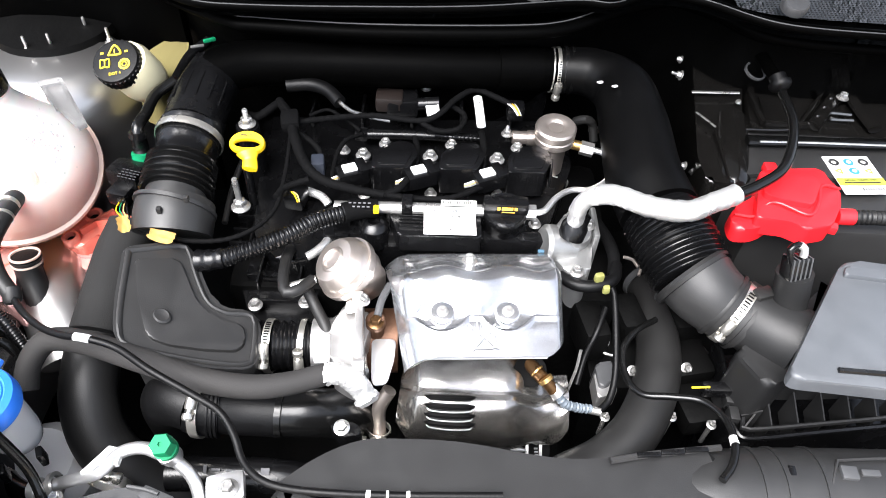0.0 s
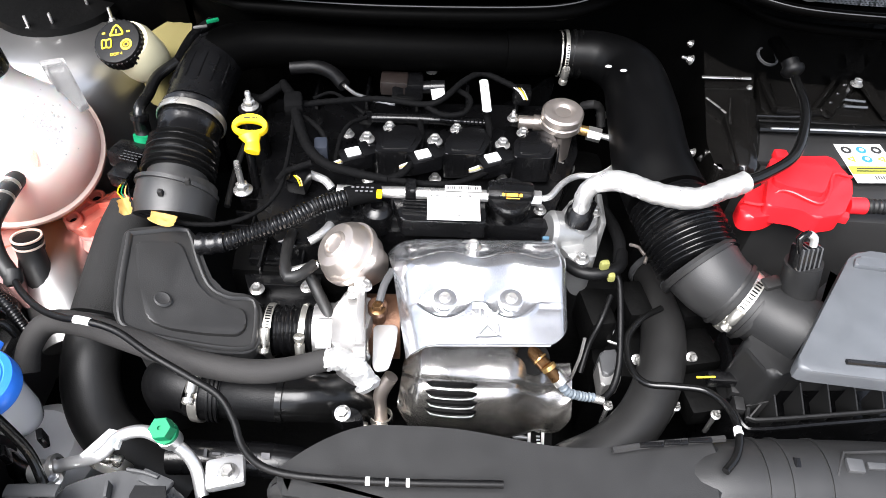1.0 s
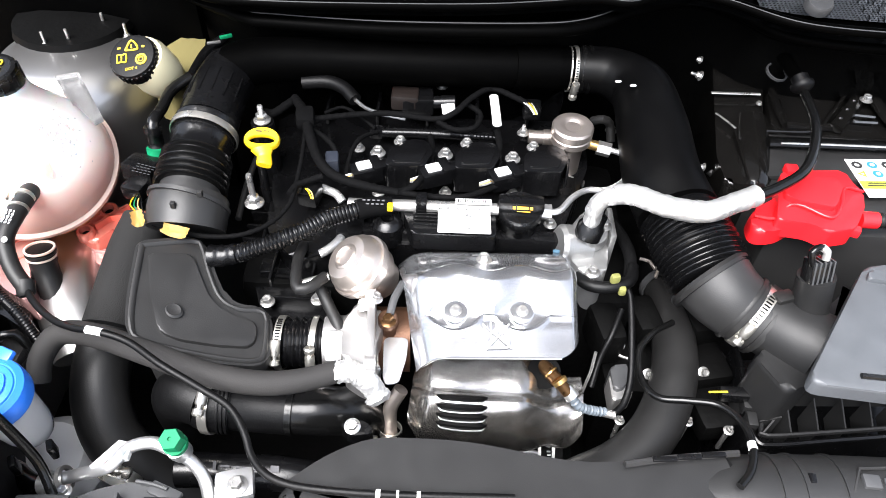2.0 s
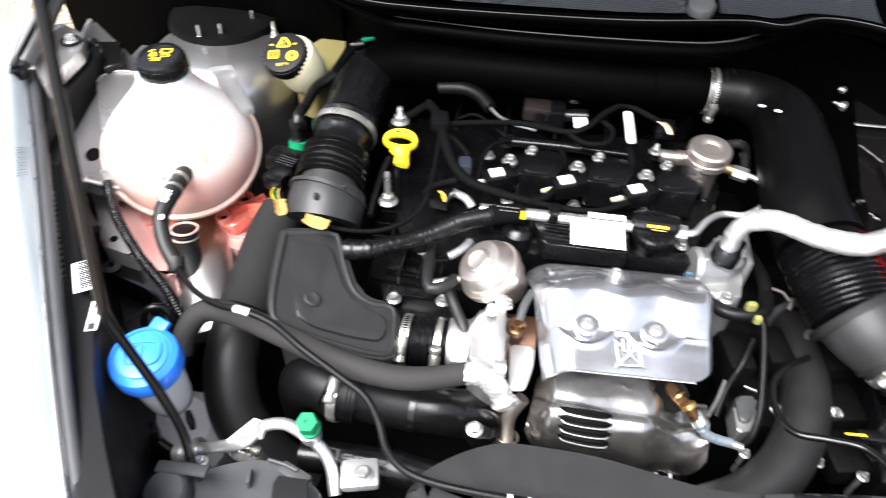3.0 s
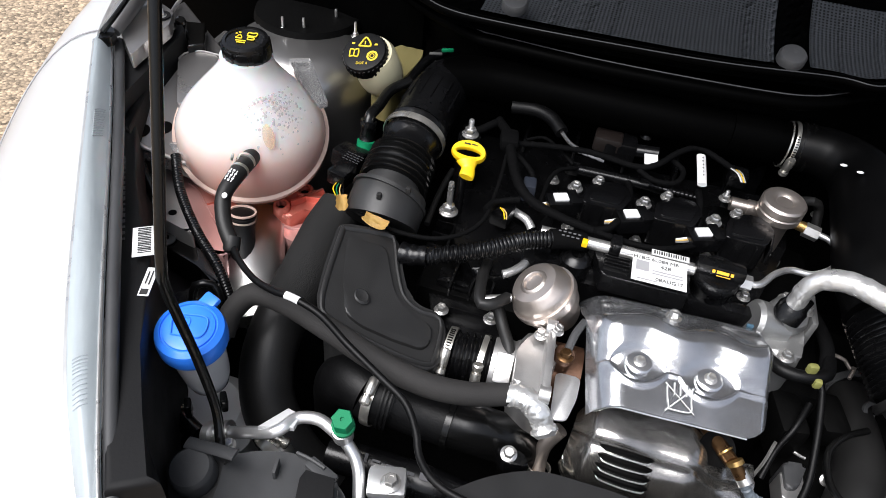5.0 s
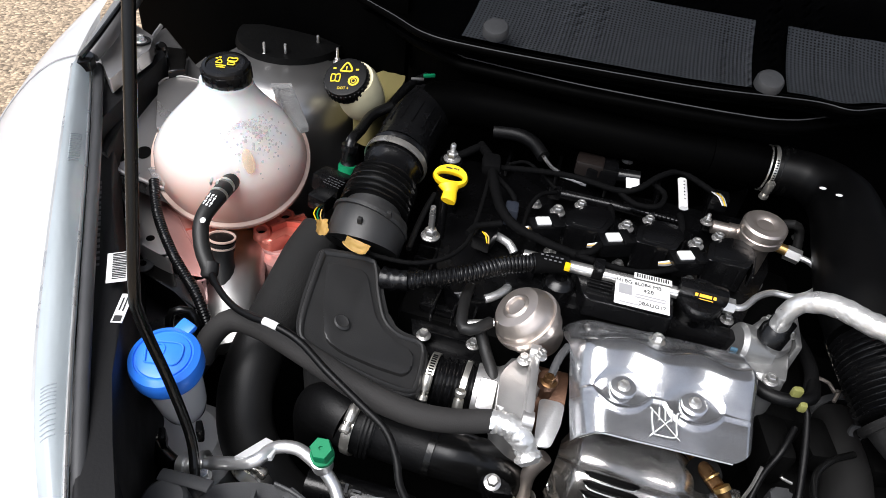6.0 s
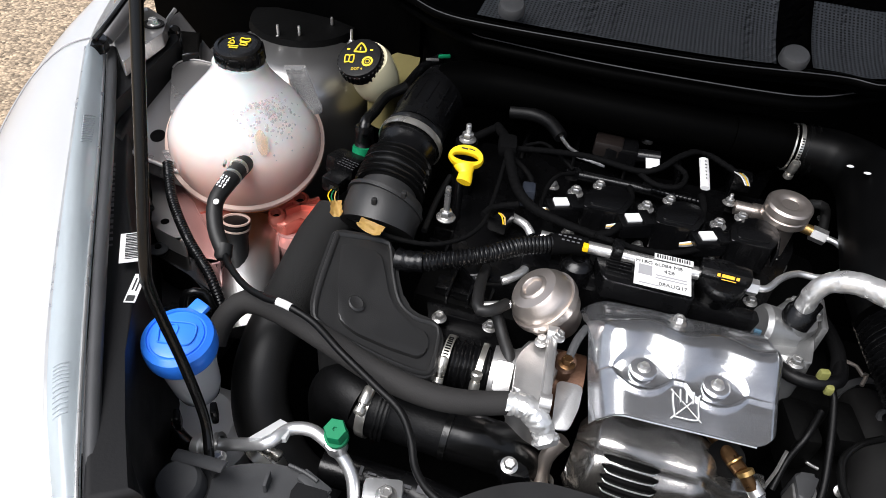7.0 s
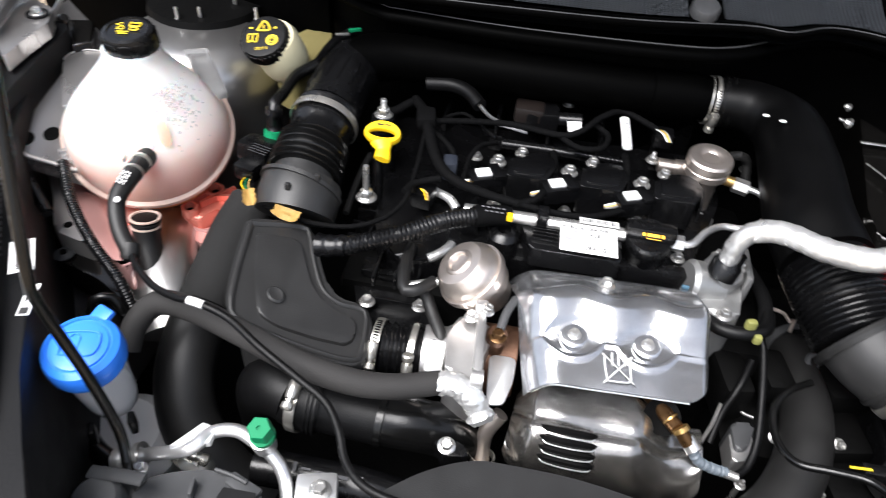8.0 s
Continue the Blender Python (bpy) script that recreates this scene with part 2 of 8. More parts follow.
def sweep(pts, r, seg=12, step=0.006, ring=None, flat=1.0):
    """A tube along pts. r: a radius, or one for each point of pts. ring(s, radius): the radius at s metres along. flat: height over width."""
    line = curve_points(pts, step)
    rs = r if isinstance(r, (list, tuple)) else [r] * len(pts)
    lens = [0.0]
    for a, b in zip(pts, pts[1:]):
        lens.append(lens[-1] + (Vector(b) - Vector(a)).length)
    bm, rings, s, total = bmesh.new(), [], 0.0, sum((b - a).length for a, b in zip(line, line[1:]))
    up = None
    for i, p in enumerate(line):
        d = (line[min(i + 1, len(line) - 1)] - line[max(i - 1, 0)]).normalized()
        if up is None:
            up = Vector((0, 0, 1)) if abs(d.z) < 0.9 else Vector((0, 1, 0))
        side = d.cross(up).normalized()
        up = side.cross(d).normalized()
        if i:
            s += (p - line[i - 1]).length
        rad = float(np.interp(s / total * lens[-1], lens, rs))
        if ring:
            rad = ring(s, rad)
        rings.append([bm.verts.new(p + rad * (math.cos(a) * side + flat * math.sin(a) * up)) for a in np.linspace(0, 2 * math.pi, seg, endpoint=False)])
    for a, b in zip(rings, rings[1:]):
        for k in range(seg):
            bm.faces.new((a[k], a[(k + 1) % seg], b[(k + 1) % seg], b[k]))
    bm.faces.new(rings[0]), bm.faces.new(rings[-1])
    return bm


def ribs(pitch, depth):
    """A ring function for corrugated hose."""
    return lambda s, rad: rad - depth * (0.5 - 0.5 * math.cos(2 * math.pi * s / pitch)) ** 0.7


def turn_to(axis, at=(0, 0, 0)):
    """The pose whose z points along axis."""
    return Matrix.Translation(at) @ Vector(axis).to_track_quat("Z", "Y").to_matrix().to_4x4()


def lathe(profile, at, axis=(0, 0, 1), seg=28, squash=1.0):
    """Profile rows of radius and height, spun about axis through at."""
    bm, rings = bmesh.new(), []
    for r, h in profile:
        rings.append([bm.verts.new((max(r, 1e-5) * math.cos(a), squash * max(r, 1e-5) * math.sin(a), h)) for a in np.linspace(0, 2 * math.pi, seg, endpoint=False)])
    for a, b in zip(rings, rings[1:]):
        for k in range(seg):
            bm.faces.new((a[k], a[(k + 1) % seg], b[(k + 1) % seg], b[k]))
    if profile[0][0] > 1e-4 and profile[-1][0] > 1e-4:
        for k in range(seg):
            bm.faces.new((rings[-1][k], rings[-1][(k + 1) % seg], rings[0][(k + 1) % seg], rings[0][k]))
    else:
        bm.faces.new(rings[0]), bm.faces.new(rings[-1])
    bm.transform(turn_to(axis, at))
    return bm


def block(size, at, bevel=0.003, rz=0.0, rx=0.0, ry=0.0, segments=2):
    """A bevelled box of that size, centred at at."""
    bm = bmesh.new()
    bmesh.ops.create_cube(bm, size=1)
    bm.transform(Matrix.Diagonal((*size, 1)))
    if bevel:
        bmesh.ops.bevel(bm, geom=bm.edges[:], offset=min(bevel, min(size) * 0.45), segments=segments, affect="EDGES", profile=0.6)
    bm.transform(pose(*at, rx, ry, rz))
    return bm


def slab(outline, low, high, bevel=0.004, smooth=0, taper=1.0):
    """A plate with that outline (x, y) from the height low to high. smooth: rounds the outline's corners by that radius."""
    pts = [Vector(p[:2]) for p in outline]
    if smooth:
        rounded = []
        for i, p in enumerate(pts):
            a, b = pts[i - 1] - p, pts[(i + 1) % len(pts)] - p
            k = min(smooth, a.length * 0.45, b.length * 0.45)
            s, e = p + a.normalized() * k, p + b.normalized() * k
            rounded += [(1 - w) ** 2 * s + 2 * w * (1 - w) * p + w * w * e for w in (0, 0.25, 0.5, 0.75, 1)]
        pts = rounded
    mid = sum(pts, Vector((0, 0))) / len(pts)
    bm = bmesh.new()
    lo = [bm.verts.new((*p, low)) for p in pts]
    hi = [bm.verts.new((*(mid + (p - mid) * taper), high)) for p in pts]
    bm.faces.new(lo)
    top = bm.faces.new(hi)
    for k in range(len(pts)):
        bm.faces.new((lo[k], lo[(k + 1) % len(pts)], hi[(k + 1) % len(pts)], hi[k]))
    if bevel:
        bmesh.ops.bevel(bm, geom=list(top.edges), offset=bevel, segments=3, affect="EDGES", profile=0.6)
    return bm


def sheet(fn, nu, nv, thick=0.0015):
    """A bent sheet: fn(u, v) gives the place, u and v from 0 to 1."""
    bm = bmesh.new()
    rows = [[bm.verts.new(fn(u / nu, v / nv)) for u in range(nu + 1)] for v in range(nv + 1)]
    for a, b in zip(rows, rows[1:]):
        for k in range(nu):
            bm.faces.new((a[k], a[k + 1], b[k + 1], b[k]))
    if thick:
        bmesh.ops.solidify(bm, geom=bm.faces[:], thickness=thick)
    return bm


def flag(at, direction, width, depth, up=(0, 0, 1)):
    """Pose of a flat thing at at, its x along direction, its z near up."""
    z = Vector(up).normalized()
    x = (Vector(direction) - Vector(direction).dot(z) * z).normalized()
    y = z.cross(x)
    m = Matrix((x, y, z)).transposed().to_4x4()
    return Matrix.Translation(at) @ m


BOLTS = {}


def bolt(parent, at, s=0.0065, axis=(0, 0, 1), stud=0.0, mat=None, name="bolt"):
    """A flanged hexagon screw, with a threaded stud on top if stud is given."""
    s *= 0.82
    key = (s, stud, (mat or STEEL).name)
    if key not in BOLTS:
        bm = joined(
            lathe([(0, 0), (1.6 * s, 0), (1.6 * s, 0.2 * s), (1.15 * s, 0.45 * s), (0, 0.5 * s)], (0, 0, 0), seg=20),
            lathe([(0, 0.4 * s), (1.08 * s, 0.4 * s), (1.08 * s, 1.35 * s), (0.9 * s, 1.55 * s), (0.55 * s, 1.55 * s), (0.5 * s, 1.4 * s), (0, 1.4 * s)], (0, 0, 0), seg=6),
        )
        if stud:
            bm = joined(bm, lathe([(0, s), *[(0.55 * s - 0.06 * s * (k % 2), s + stud * k / 14) for k in range(14)], (0.4 * s, s + stud), (0, s + stud)], (0, 0, 0), seg=12))
        BOLTS[key] = finish("bolt", bm, mat or STEEL)
    ob = new(name, BOLTS[key])
    ob.parent = parent
    ob.matrix_basis = turn_to(axis, Vector(at) - (origin_of(parent) if parent.parent is None else Vector()))
    return ob


def clamp(at, axis, r, width=0.011, screw=(0, -0.8, 0.5), flip=1, label="bright steel worm-drive clamp round a black hose", name="hose_clamp", mat=None):
    """A worm-drive clip round a hose: band, worm housing and screw. screw: the way from the hose's middle to the housing."""
    m = turn_to(axis, at)
    own = base(name, at, label, "hose clamp", "hose clamps")
    mat = mat or CLAMPSTEEL

    band = lathe([(r, -width / 2), (r + 0.0012, -width / 2), (r + 0.0016, 0), (r + 0.0012, width / 2), (r, width / 2)], at, axis, 40)
    part("band", band, mat, own)
    seat = m.to_3x3().inverted() @ Vector(screw)
    a = math.atan2(seat.y, seat.x)
    out, tan = Vector((math.cos(a), math.sin(a), 0)), Vector((-math.sin(a), math.cos(a), 0))
    mid = m @ (out * (r + 0.005))
    tdir = (m.to_3x3() @ tan).normalized() * flip
    house = lathe([(0, -0.008), (0.0045, -0.008), (0.0052, -0.006), (0.0052, 0.006), (0.0045, 0.008), (0, 0.008)], mid, tdir, 12)
    part("worm_housing", house, mat, own)
    part("screw", lathe([(0, 0.007), (0.0025, 0.007), (0.0025, 0.012), (0.0052, 0.012), (0.0055, 0.0165), (0.004, 0.018), (0.0012, 0.018), (0.001, 0.016), (0, 0.016)], mid, tdir, 14), mat, own)
    for k in range(9):
        b = a - flip * radians(16 + k * 6)
        one = block((0.0016, 0.0012, width * 0.6), (0, 0, 0), 0)
        one.transform(m @ Matrix.Translation(Vector((math.cos(b), math.sin(b), 0)) * (r + 0.0016)) @ Matrix.Rotation(b, 4, "Z"))
        part("worm_slot", one, DARK, own)
    return own


def writing(words, m, size, mat, parent, name="lettering"):
    """Raised letters in the plane of m."""
    cu = bpy.data.curves.new("letters", "FONT")
    cu.body, cu.size, cu.extrude, cu.align_x, cu.align_y = words, size, 0.0002, "CENTER", "CENTER"
    tmp = new("letters", cu)
    me = bpy.data.meshes.new_from_object(tmp.evaluated_get(bpy.context.evaluated_depsgraph_get()))
    bpy.data.objects.remove(tmp)
    me.materials.append(mat)
    me.transform(m)
    ob = new(name, me)
    ob.parent = parent
    if parent.parent is None:
        ob.matrix_parent_inverse = Matrix.Translation(-Vector(parent.location))
    return ob


def bars(rows, m, mat, parent, name="print"):
    """Flat bars x, y, width, height in the plane of m, as one print."""
    bm = bmesh.new()
    for x, y, w, h in rows:
        one = bmesh.new()
        bmesh.ops.create_cube(one, size=1)
        one.transform(m @ Matrix.Translation((x, y, 0.0003)) @ Matrix.Diagonal((w, h, 0.0005, 1)))
        bm = joined(bm, one)
    return part(name, bm, mat, parent)


def inset(outline, d):
    """The outline moved inwards by d."""
    pts = [Vector(p[:2]) for p in outline]
    area = sum(a.x * b.y - b.x * a.y for a, b in zip(pts, pts[1:] + pts[:1]))
    out = []
    for i, p in enumerate(pts):
        a, b = (p - pts[i - 1]).normalized(), (pts[(i + 1) % len(pts)] - p).normalized()
        n = (Vector((-a.y, a.x)) + Vector((-b.y, b.x))).normalized() * (1 if area > 0 else -1)
        out.append(p + n * d / max(0.5, n.dot(Vector((-a.y, a.x))) * (1 if area > 0 else -1)))
    return out


def crumple(bm, amount, size):
    """Pushes the vertices about, as in crushed foil."""
    for v in bm.verts:
        v.co += amount * noise.noise_vector(v.co / size)
    return bm


def crinkle(amount, pitch):
    """A ring function for crumpled foil."""
    return lambda s, rad: rad * (1 + amount * noise.noise(Vector((s / pitch, rad * 50, 0.3))))


def paper(width, height, at, rz, rx):
    """A torn, curled scrap of tape."""
    def place(u, v):
        ragged = 0.0016 * noise.noise(Vector((v * 9, at[0] * 40, 0.5))) * (2 * u - 1)
        return ((u - 0.5) * width + ragged, (v - 0.5) * height * (1 - 0.25 * abs(2 * u - 1) ** 3), 0.004 * (2 * u - 1) ** 2 + 0.0025 * noise.noise(Vector((u * 3, v * 3, at[1] * 30))))
    bm = sheet(place, 14, 8, 0.0006)
    bm.transform(pose(*at, rx, 0, rz))
    return bm


def fin(a, b, drop, thick=0.0018):
    """A thin upright web whose top edge runs from a to b."""
    a, b = Vector(a), Vector(b)
    side = (b - a).cross(Vector((0, 0, 1))).normalized() * thick / 2
    bm = bmesh.new()
    vs = [bm.verts.new(q + w * side - Vector((0, 0, h))) for q in (a, b) for w in (-1, 1) for h in (0, drop)]
    for f in ((0, 1, 3, 2), (4, 6, 7, 5), (0, 4, 5, 1), (2, 3, 7, 6), (0, 2, 6, 4), (1, 5, 7, 3)):
        bm.faces.new([vs[k] for k in f])
    return bm


def hose(name, pts, r, mat, label, category="hose", seg=14, step=0.006, ring=None, group=""):
    return thing(name, sweep(pts, r, seg, step, ring), mat, label, category, group)


# ---- ground and car body ----
bm = bmesh.new()
bmesh.ops.create_grid(bm, x_segments=60, y_segments=60, size=40)
for v in bm.verts:
    v.co.z = 0.02 * noise.noise(v.co * 0.4) if v.co.length > 3 else 0
thing("ground", bm, GRAVEL, "pale sandy gravel ground beside the car", "ground", kind="structure")

car = base("car_body", (0.05, 0.0, 0.15), "white car body shell round an open engine bay", "car body")


def wing(u, v):
    """The front wing: a long crown that falls away outwards."""
    inner = curve_points([(-0.6666, 0.0652, 0.9200), (-0.6127, -0.0888, 0.8991), (-0.4921, -0.2814, 0.8782), (-0.4113, -0.4157, 0.8469), (-0.3449, -0.4996, 0.8228), (-0.2823, -0.5840, 0.7789)], 0.02)
    k = u * (len(inner) - 1)
    i = min(int(k), len(inner) - 2)
    p = inner[i].lerp(inner[i + 1], k - i)
    w = 0.05 + 0.30 * u**0.75
    a = v * 1.35
    return (p.x - w * math.sin(a) * 0.9, p.y - 0.04 * v * u, p.z - (w * 0.9 + 0.1) * (1 - math.cos(a)) - 2.2 * max(0, v - 0.8))


part("front_wing", sheet(wing, 40, 24, 0.002), PAINT, car, "glossy white painted wing")


def wing_far(u, v):
    return (0.74 + 0.22 * math.sin(v * 1.4), -0.45 + 0.95 * u, 0.92 - 0.06 * (1 - u) - 0.35 * (1 - math.cos(v * 1.4)) - 0.45 * v**4)


part("front_wing", sheet(wing_far, 24, 16, 0.002), PAINT, car, "glossy white painted wing")
part("bumper", sheet(lambda u, v: (-0.8 + 1.75 * u, -0.52 - 0.12 * math.sin(math.pi * u) ** 0.5 * math.sin(0.3 + v * 1.3), 0.72 - 0.5 * v), 30, 12, 0.003), PAINT, car)
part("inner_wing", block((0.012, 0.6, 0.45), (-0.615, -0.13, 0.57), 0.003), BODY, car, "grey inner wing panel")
# right inner wing near-black: its shade is put into the colour
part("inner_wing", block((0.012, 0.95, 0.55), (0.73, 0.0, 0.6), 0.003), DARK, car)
# added near-black wall: hides the ground, the dark there is its colour
part("dark_side_filler", block((0.40, 0.02, 0.46), (-0.52, 0.175, 0.81), 0.004), REARPIPE, car)
crease = [Vector(wing(u, v)) + Vector((0, 0, 0.0015)) for u, v in ((0.205, 0), (0.215, 0.08), (0.228, 0.17), (0.255, 0.28), (0.285, 0.38), (0.32, 0.47), (0.37, 0.53), (0.45, 0.56), (0.6, 0.6))]
part("shut_line", sweep(crease, 0.0008, 6, 0.01), GREYPRINT, car, "dark shut line between wing and bumper skin")
part("firewall", block((1.4, 0.02, 0.6), (0.05, 0.36, 0.66), 0.004), DARK, car, "black sound-deadened bulkhead")
part("front_panel", block((1.4, 0.02, 0.38), (0.05, -0.475, 0.5), 0.004), DARK, car)
part("undertray", block((1.4, 0.86, 0.012), (0.05, -0.06, 0.4), 0.003), DARK, car, "dark plastic undertray")
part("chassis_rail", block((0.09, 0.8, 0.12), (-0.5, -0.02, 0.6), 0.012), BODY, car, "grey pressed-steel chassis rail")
# right rail likewise carries its shade as near-black
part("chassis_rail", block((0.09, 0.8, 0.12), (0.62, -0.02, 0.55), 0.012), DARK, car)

# wing inner gutter and lamp-side rail
part("wing_gutter", sweep([(-0.6548, 0.0815, 0.9096), (-0.6325, 0.0167, 0.9064), (-0.6227, -0.0289, 0.8991), (-0.6202, -0.0551, 0.8918)], [0.015, 0.014, 0.013, 0.011], 14, flat=0.7), BODY, car, "glossy grey wing gutter")
part("gutter_edge", sweep([(-0.6389, 0.0536, 0.9221), (-0.6173, -0.0112, 0.9200), (-0.6119, -0.0512, 0.9106), (-0.6148, -0.0745, 0.9002)], 0.003, 8), GLOSS, car)
part("seal_wedge", slab([(-0.6135, -0.0878, 0.8991), (-0.6256, -0.0512, 0.8991), (-0.6070, -0.0623, 0.8991), (-0.6030, -0.0753, 0.8991)], 0.8871, 0.8991, 0.002, 0.002), GLOSS, car, "black rubber corner wedge")
part("rail_flange", sweep([(-0.6301, 0.0384, 0.8887), (-0.6362, 0.0245, 0.8887), (-0.6234, -0.0174, 0.8887), (-0.6144, -0.0483, 0.8887)], 0.0022, 8), PAINT, car)
part("wing_rail", slab([(-0.6397, 0.0506, 0.8834), (-0.5964, 0.0289, 0.8834), (-0.5825, -0.0015, 0.8834), (-0.5808, -0.0540, 0.8834), (-0.5783, -0.0818, 0.8834), (-0.6254, -0.0354, 0.8834), (-0.6452, 0.0330, 0.8834)], 0.8684, 0.8854, 0.003, 0.004), BODY, car, "grey painted wing rail")
part("rail_dark_panel", slab([(-0.6083, -0.0374, 0.8625), (-0.6055, 0.0358, 0.8625), (-0.6028, 0.0033, 0.8416), (-0.5371, -0.1563, 0.8416), (-0.5497, -0.1503, 0.8416)], 0.7820, 0.8440, 0.003), HOUSING, car)
# added filler: dark slab for the shade in the rail gap, hides the ground
part("rail_dark_panel", slab([(-0.6380, -0.0500), (-0.6100, 0.0500), (-0.5850, 0.0300), (-0.5600, -0.1400), (-0.5850, -0.1400)], 0.78, 0.864, 0.003, 0.004), HOUSING, car)
part("rail_washer", lathe([(0.006, 0), (0.012, 0), (0.012, 0.002), (0.006, 0.002)], (-0.6016, 0.0096, 0.8861), (0, 0, 1), 20), HOUSING, car)
bolt(car, (-0.6009, 0.0087, 0.8866), 0.0065)
for at in ((-0.5987, 0.0201, 0.8678), (-0.6016, 0.0445, 0.8625)):
    part("rail_stud", lathe([(0, -0.02), (0.007, -0.02), (0.0065, 0.006), (0.004, 0.009), (0, 0.009)], at, (0.5, -0.4, 0.8), 14), ENAMEL, car)

# open bonnet above
bonnet = base("bonnet", (0.05, 0.34, 1.0), "raised white bonnet standing open over the engine", "bonnet")


def lid_sheet(lift):
    def fn(u, v):
        x = -0.62 + 1.34 * u
        bow = 0.05 * (2 * u - 1) ** 2
        return (x, 0.33 - 0.60 * v - bow * (1 - v), 1.04 + lift + 0.77 * v + 0.05 * math.sin(math.pi * v))
    return fn


part("outer_skin", sheet(lid_sheet(0.0), 20, 16, 0.004), PAINT, bonnet)
# unseen panel; white paint's shade is put into grey-blue for shield reflections
part("inner_liner", sheet(lambda u, v: tuple(Vector(lid_sheet(0.0)(0.03 + 0.94 * u, 0.03 + 0.94 * v)) + Vector((0, -0.03, -0.014))), 20, 16, 0.006), material("shaded_inner_paint", (0.25, 0.275, 0.32), 0.4, var=0.05, scale=3, bump=0.05), bonnet, "inner panel of the bonnet, coloured for its shade")

# ---- headlamp ----
lamp = base("headlamp", (-0.5296, -0.2456, 0.7267), "clear headlamp in a black housing between wing and engine bay", "headlamp")
part("housing", slab([(-0.6356, -0.0336, 0.8678), (-0.5959, -0.0633, 0.8678), (-0.4886, -0.2187, 0.8678), (-0.4096, -0.3106, 0.8521), (-0.3653, -0.3911, 0.8521), (-0.3341, -0.4448, 0.8416), (-0.2880, -0.4820, 0.8416), (-0.3182, -0.5001, 0.8416), (-0.3812, -0.4086, 0.8521), (-0.5012, -0.2241, 0.8678)], 0.5322, 0.8402, 0.006), HOUSING, lamp, "black plastic lamp housing with moulded code rows")
lens_in = [(-0.6226, -0.0520, 0.8761), (-0.5306, -0.1851, 0.8678), (-0.4254, -0.3429, 0.8563), (-0.3687, -0.4294, 0.8437), (-0.3245, -0.4956, 0.8291), (-0.2973, -0.5350, 0.8124)]
lens_out = [(-0.6141, -0.0879, 0.8970), (-0.5290, -0.2189, 0.8887), (-0.4428, -0.3588, 0.8646), (-0.3871, -0.4411, 0.8500), (-0.3424, -0.5003, 0.8260), (-0.3108, -0.5371, 0.8061)]


def lens_at(u, v):
    a, b = curve_points(lens_in, 0.01), curve_points(lens_out, 0.01)
    def on(c):
        k = u * (len(c) - 1)
        i = min(int(k), len(c) - 2)
        return c[i].lerp(c[i + 1], k - i)
    p = on(a).lerp(on(b), v)
    return (p.x, p.y, p.z + 0.003 + 0.007 * math.sin(math.pi * v))


part("lens", sheet(lens_at, 50, 6, 0.003), LENS, lamp, "clear ribbed lens edge")
part("lens_seal", sweep([Vector(p) + Vector((0.004, 0.004, 0)) for p in lens_in], 0.0055, 10), CHARCOAL, lamp, "dark grey lens bezel")
part("lens_bead", sweep([Vector(p) + Vector((-0.001, -0.001, 0.006)) for p in lens_in], 0.0014, 8), STEEL, lamp)
part("lens_rim", sweep(lens_out, 0.003, 8), STEEL, lamp)
for k in range(24):
    u, a, b = (0.25 + 0.0064 * k, 0.22 + 0.004 * k, 0.62) if k < 12 else (0.745 + 0.006 * (k - 12), 0.35, 0.8)
    part("flute", sweep([Vector(lens_at(u + 0.012 * (w - a), w)) + Vector((0, 0, 0.0004)) for w in (a, (a + b) / 2, b)], 0.00045, 6), RIBGREY, lamp)
mm = flag((-0.4230, -0.2984, 0.8500), Vector((-0.4106, -0.3175, 0.8500)) - Vector((-0.4361, -0.2784, 0.8500)), 0, 0)
lab = part("barcode_label", block((0.037, 0.018, 0.0008), (0, 0, 0), 0), WHITE, lamp, "white barcode sticker")
lab.data.transform(mm)
bars([(-0.016 + 0.0022 * k, 0.001, 0.0008 + 0.0006 * (k * 7 % 3 == 0), 0.011) for k in range(15)], mm @ Matrix.Translation((0, 0, 0.0006)), INK, lamp, "barcode")
mm = flag((-0.3978, -0.3318, 0.8416), Vector((-0.3924, -0.3474, 0.8416)) - Vector((-0.4028, -0.3161, 0.8416)), 0, 0)
lab = part("small_label", block((0.032, 0.009, 0.0008), (0, 0, 0), 0), WHITE, lamp, "white code sticker")
lab.data.transform(mm)
bars([(0.012, 0, 0.006, 0.006), (-0.004, 0.0015, 0.016, 0.001), (-0.004, -0.0015, 0.014, 0.001)], mm @ Matrix.Translation((0, 0, 0.0006)), INK, lamp)
rng = random.Random(4)
for col in range(2):
    mm = flag((-0.4815, -0.2442, 0.8479), Vector((-0.4201, -0.3319, 0.8479)) - Vector((-0.5132, -0.1994, 0.8479)), 0, 0) @ Matrix.Translation((0, -0.006 + 0.006 * col, 0.0008))
    bars([(-0.05 + 0.008 * k, 0, rng.uniform(0.002, 0.006), 0.003) for k in range(16)], mm, MOULDED, lamp, "moulded_code")

# ---- cowl ----
cowl = base("cowl_panel", (-0.0788, 0.1082, 0.9300), "black plastic windscreen cowl with fine mesh grilles", "cowl")
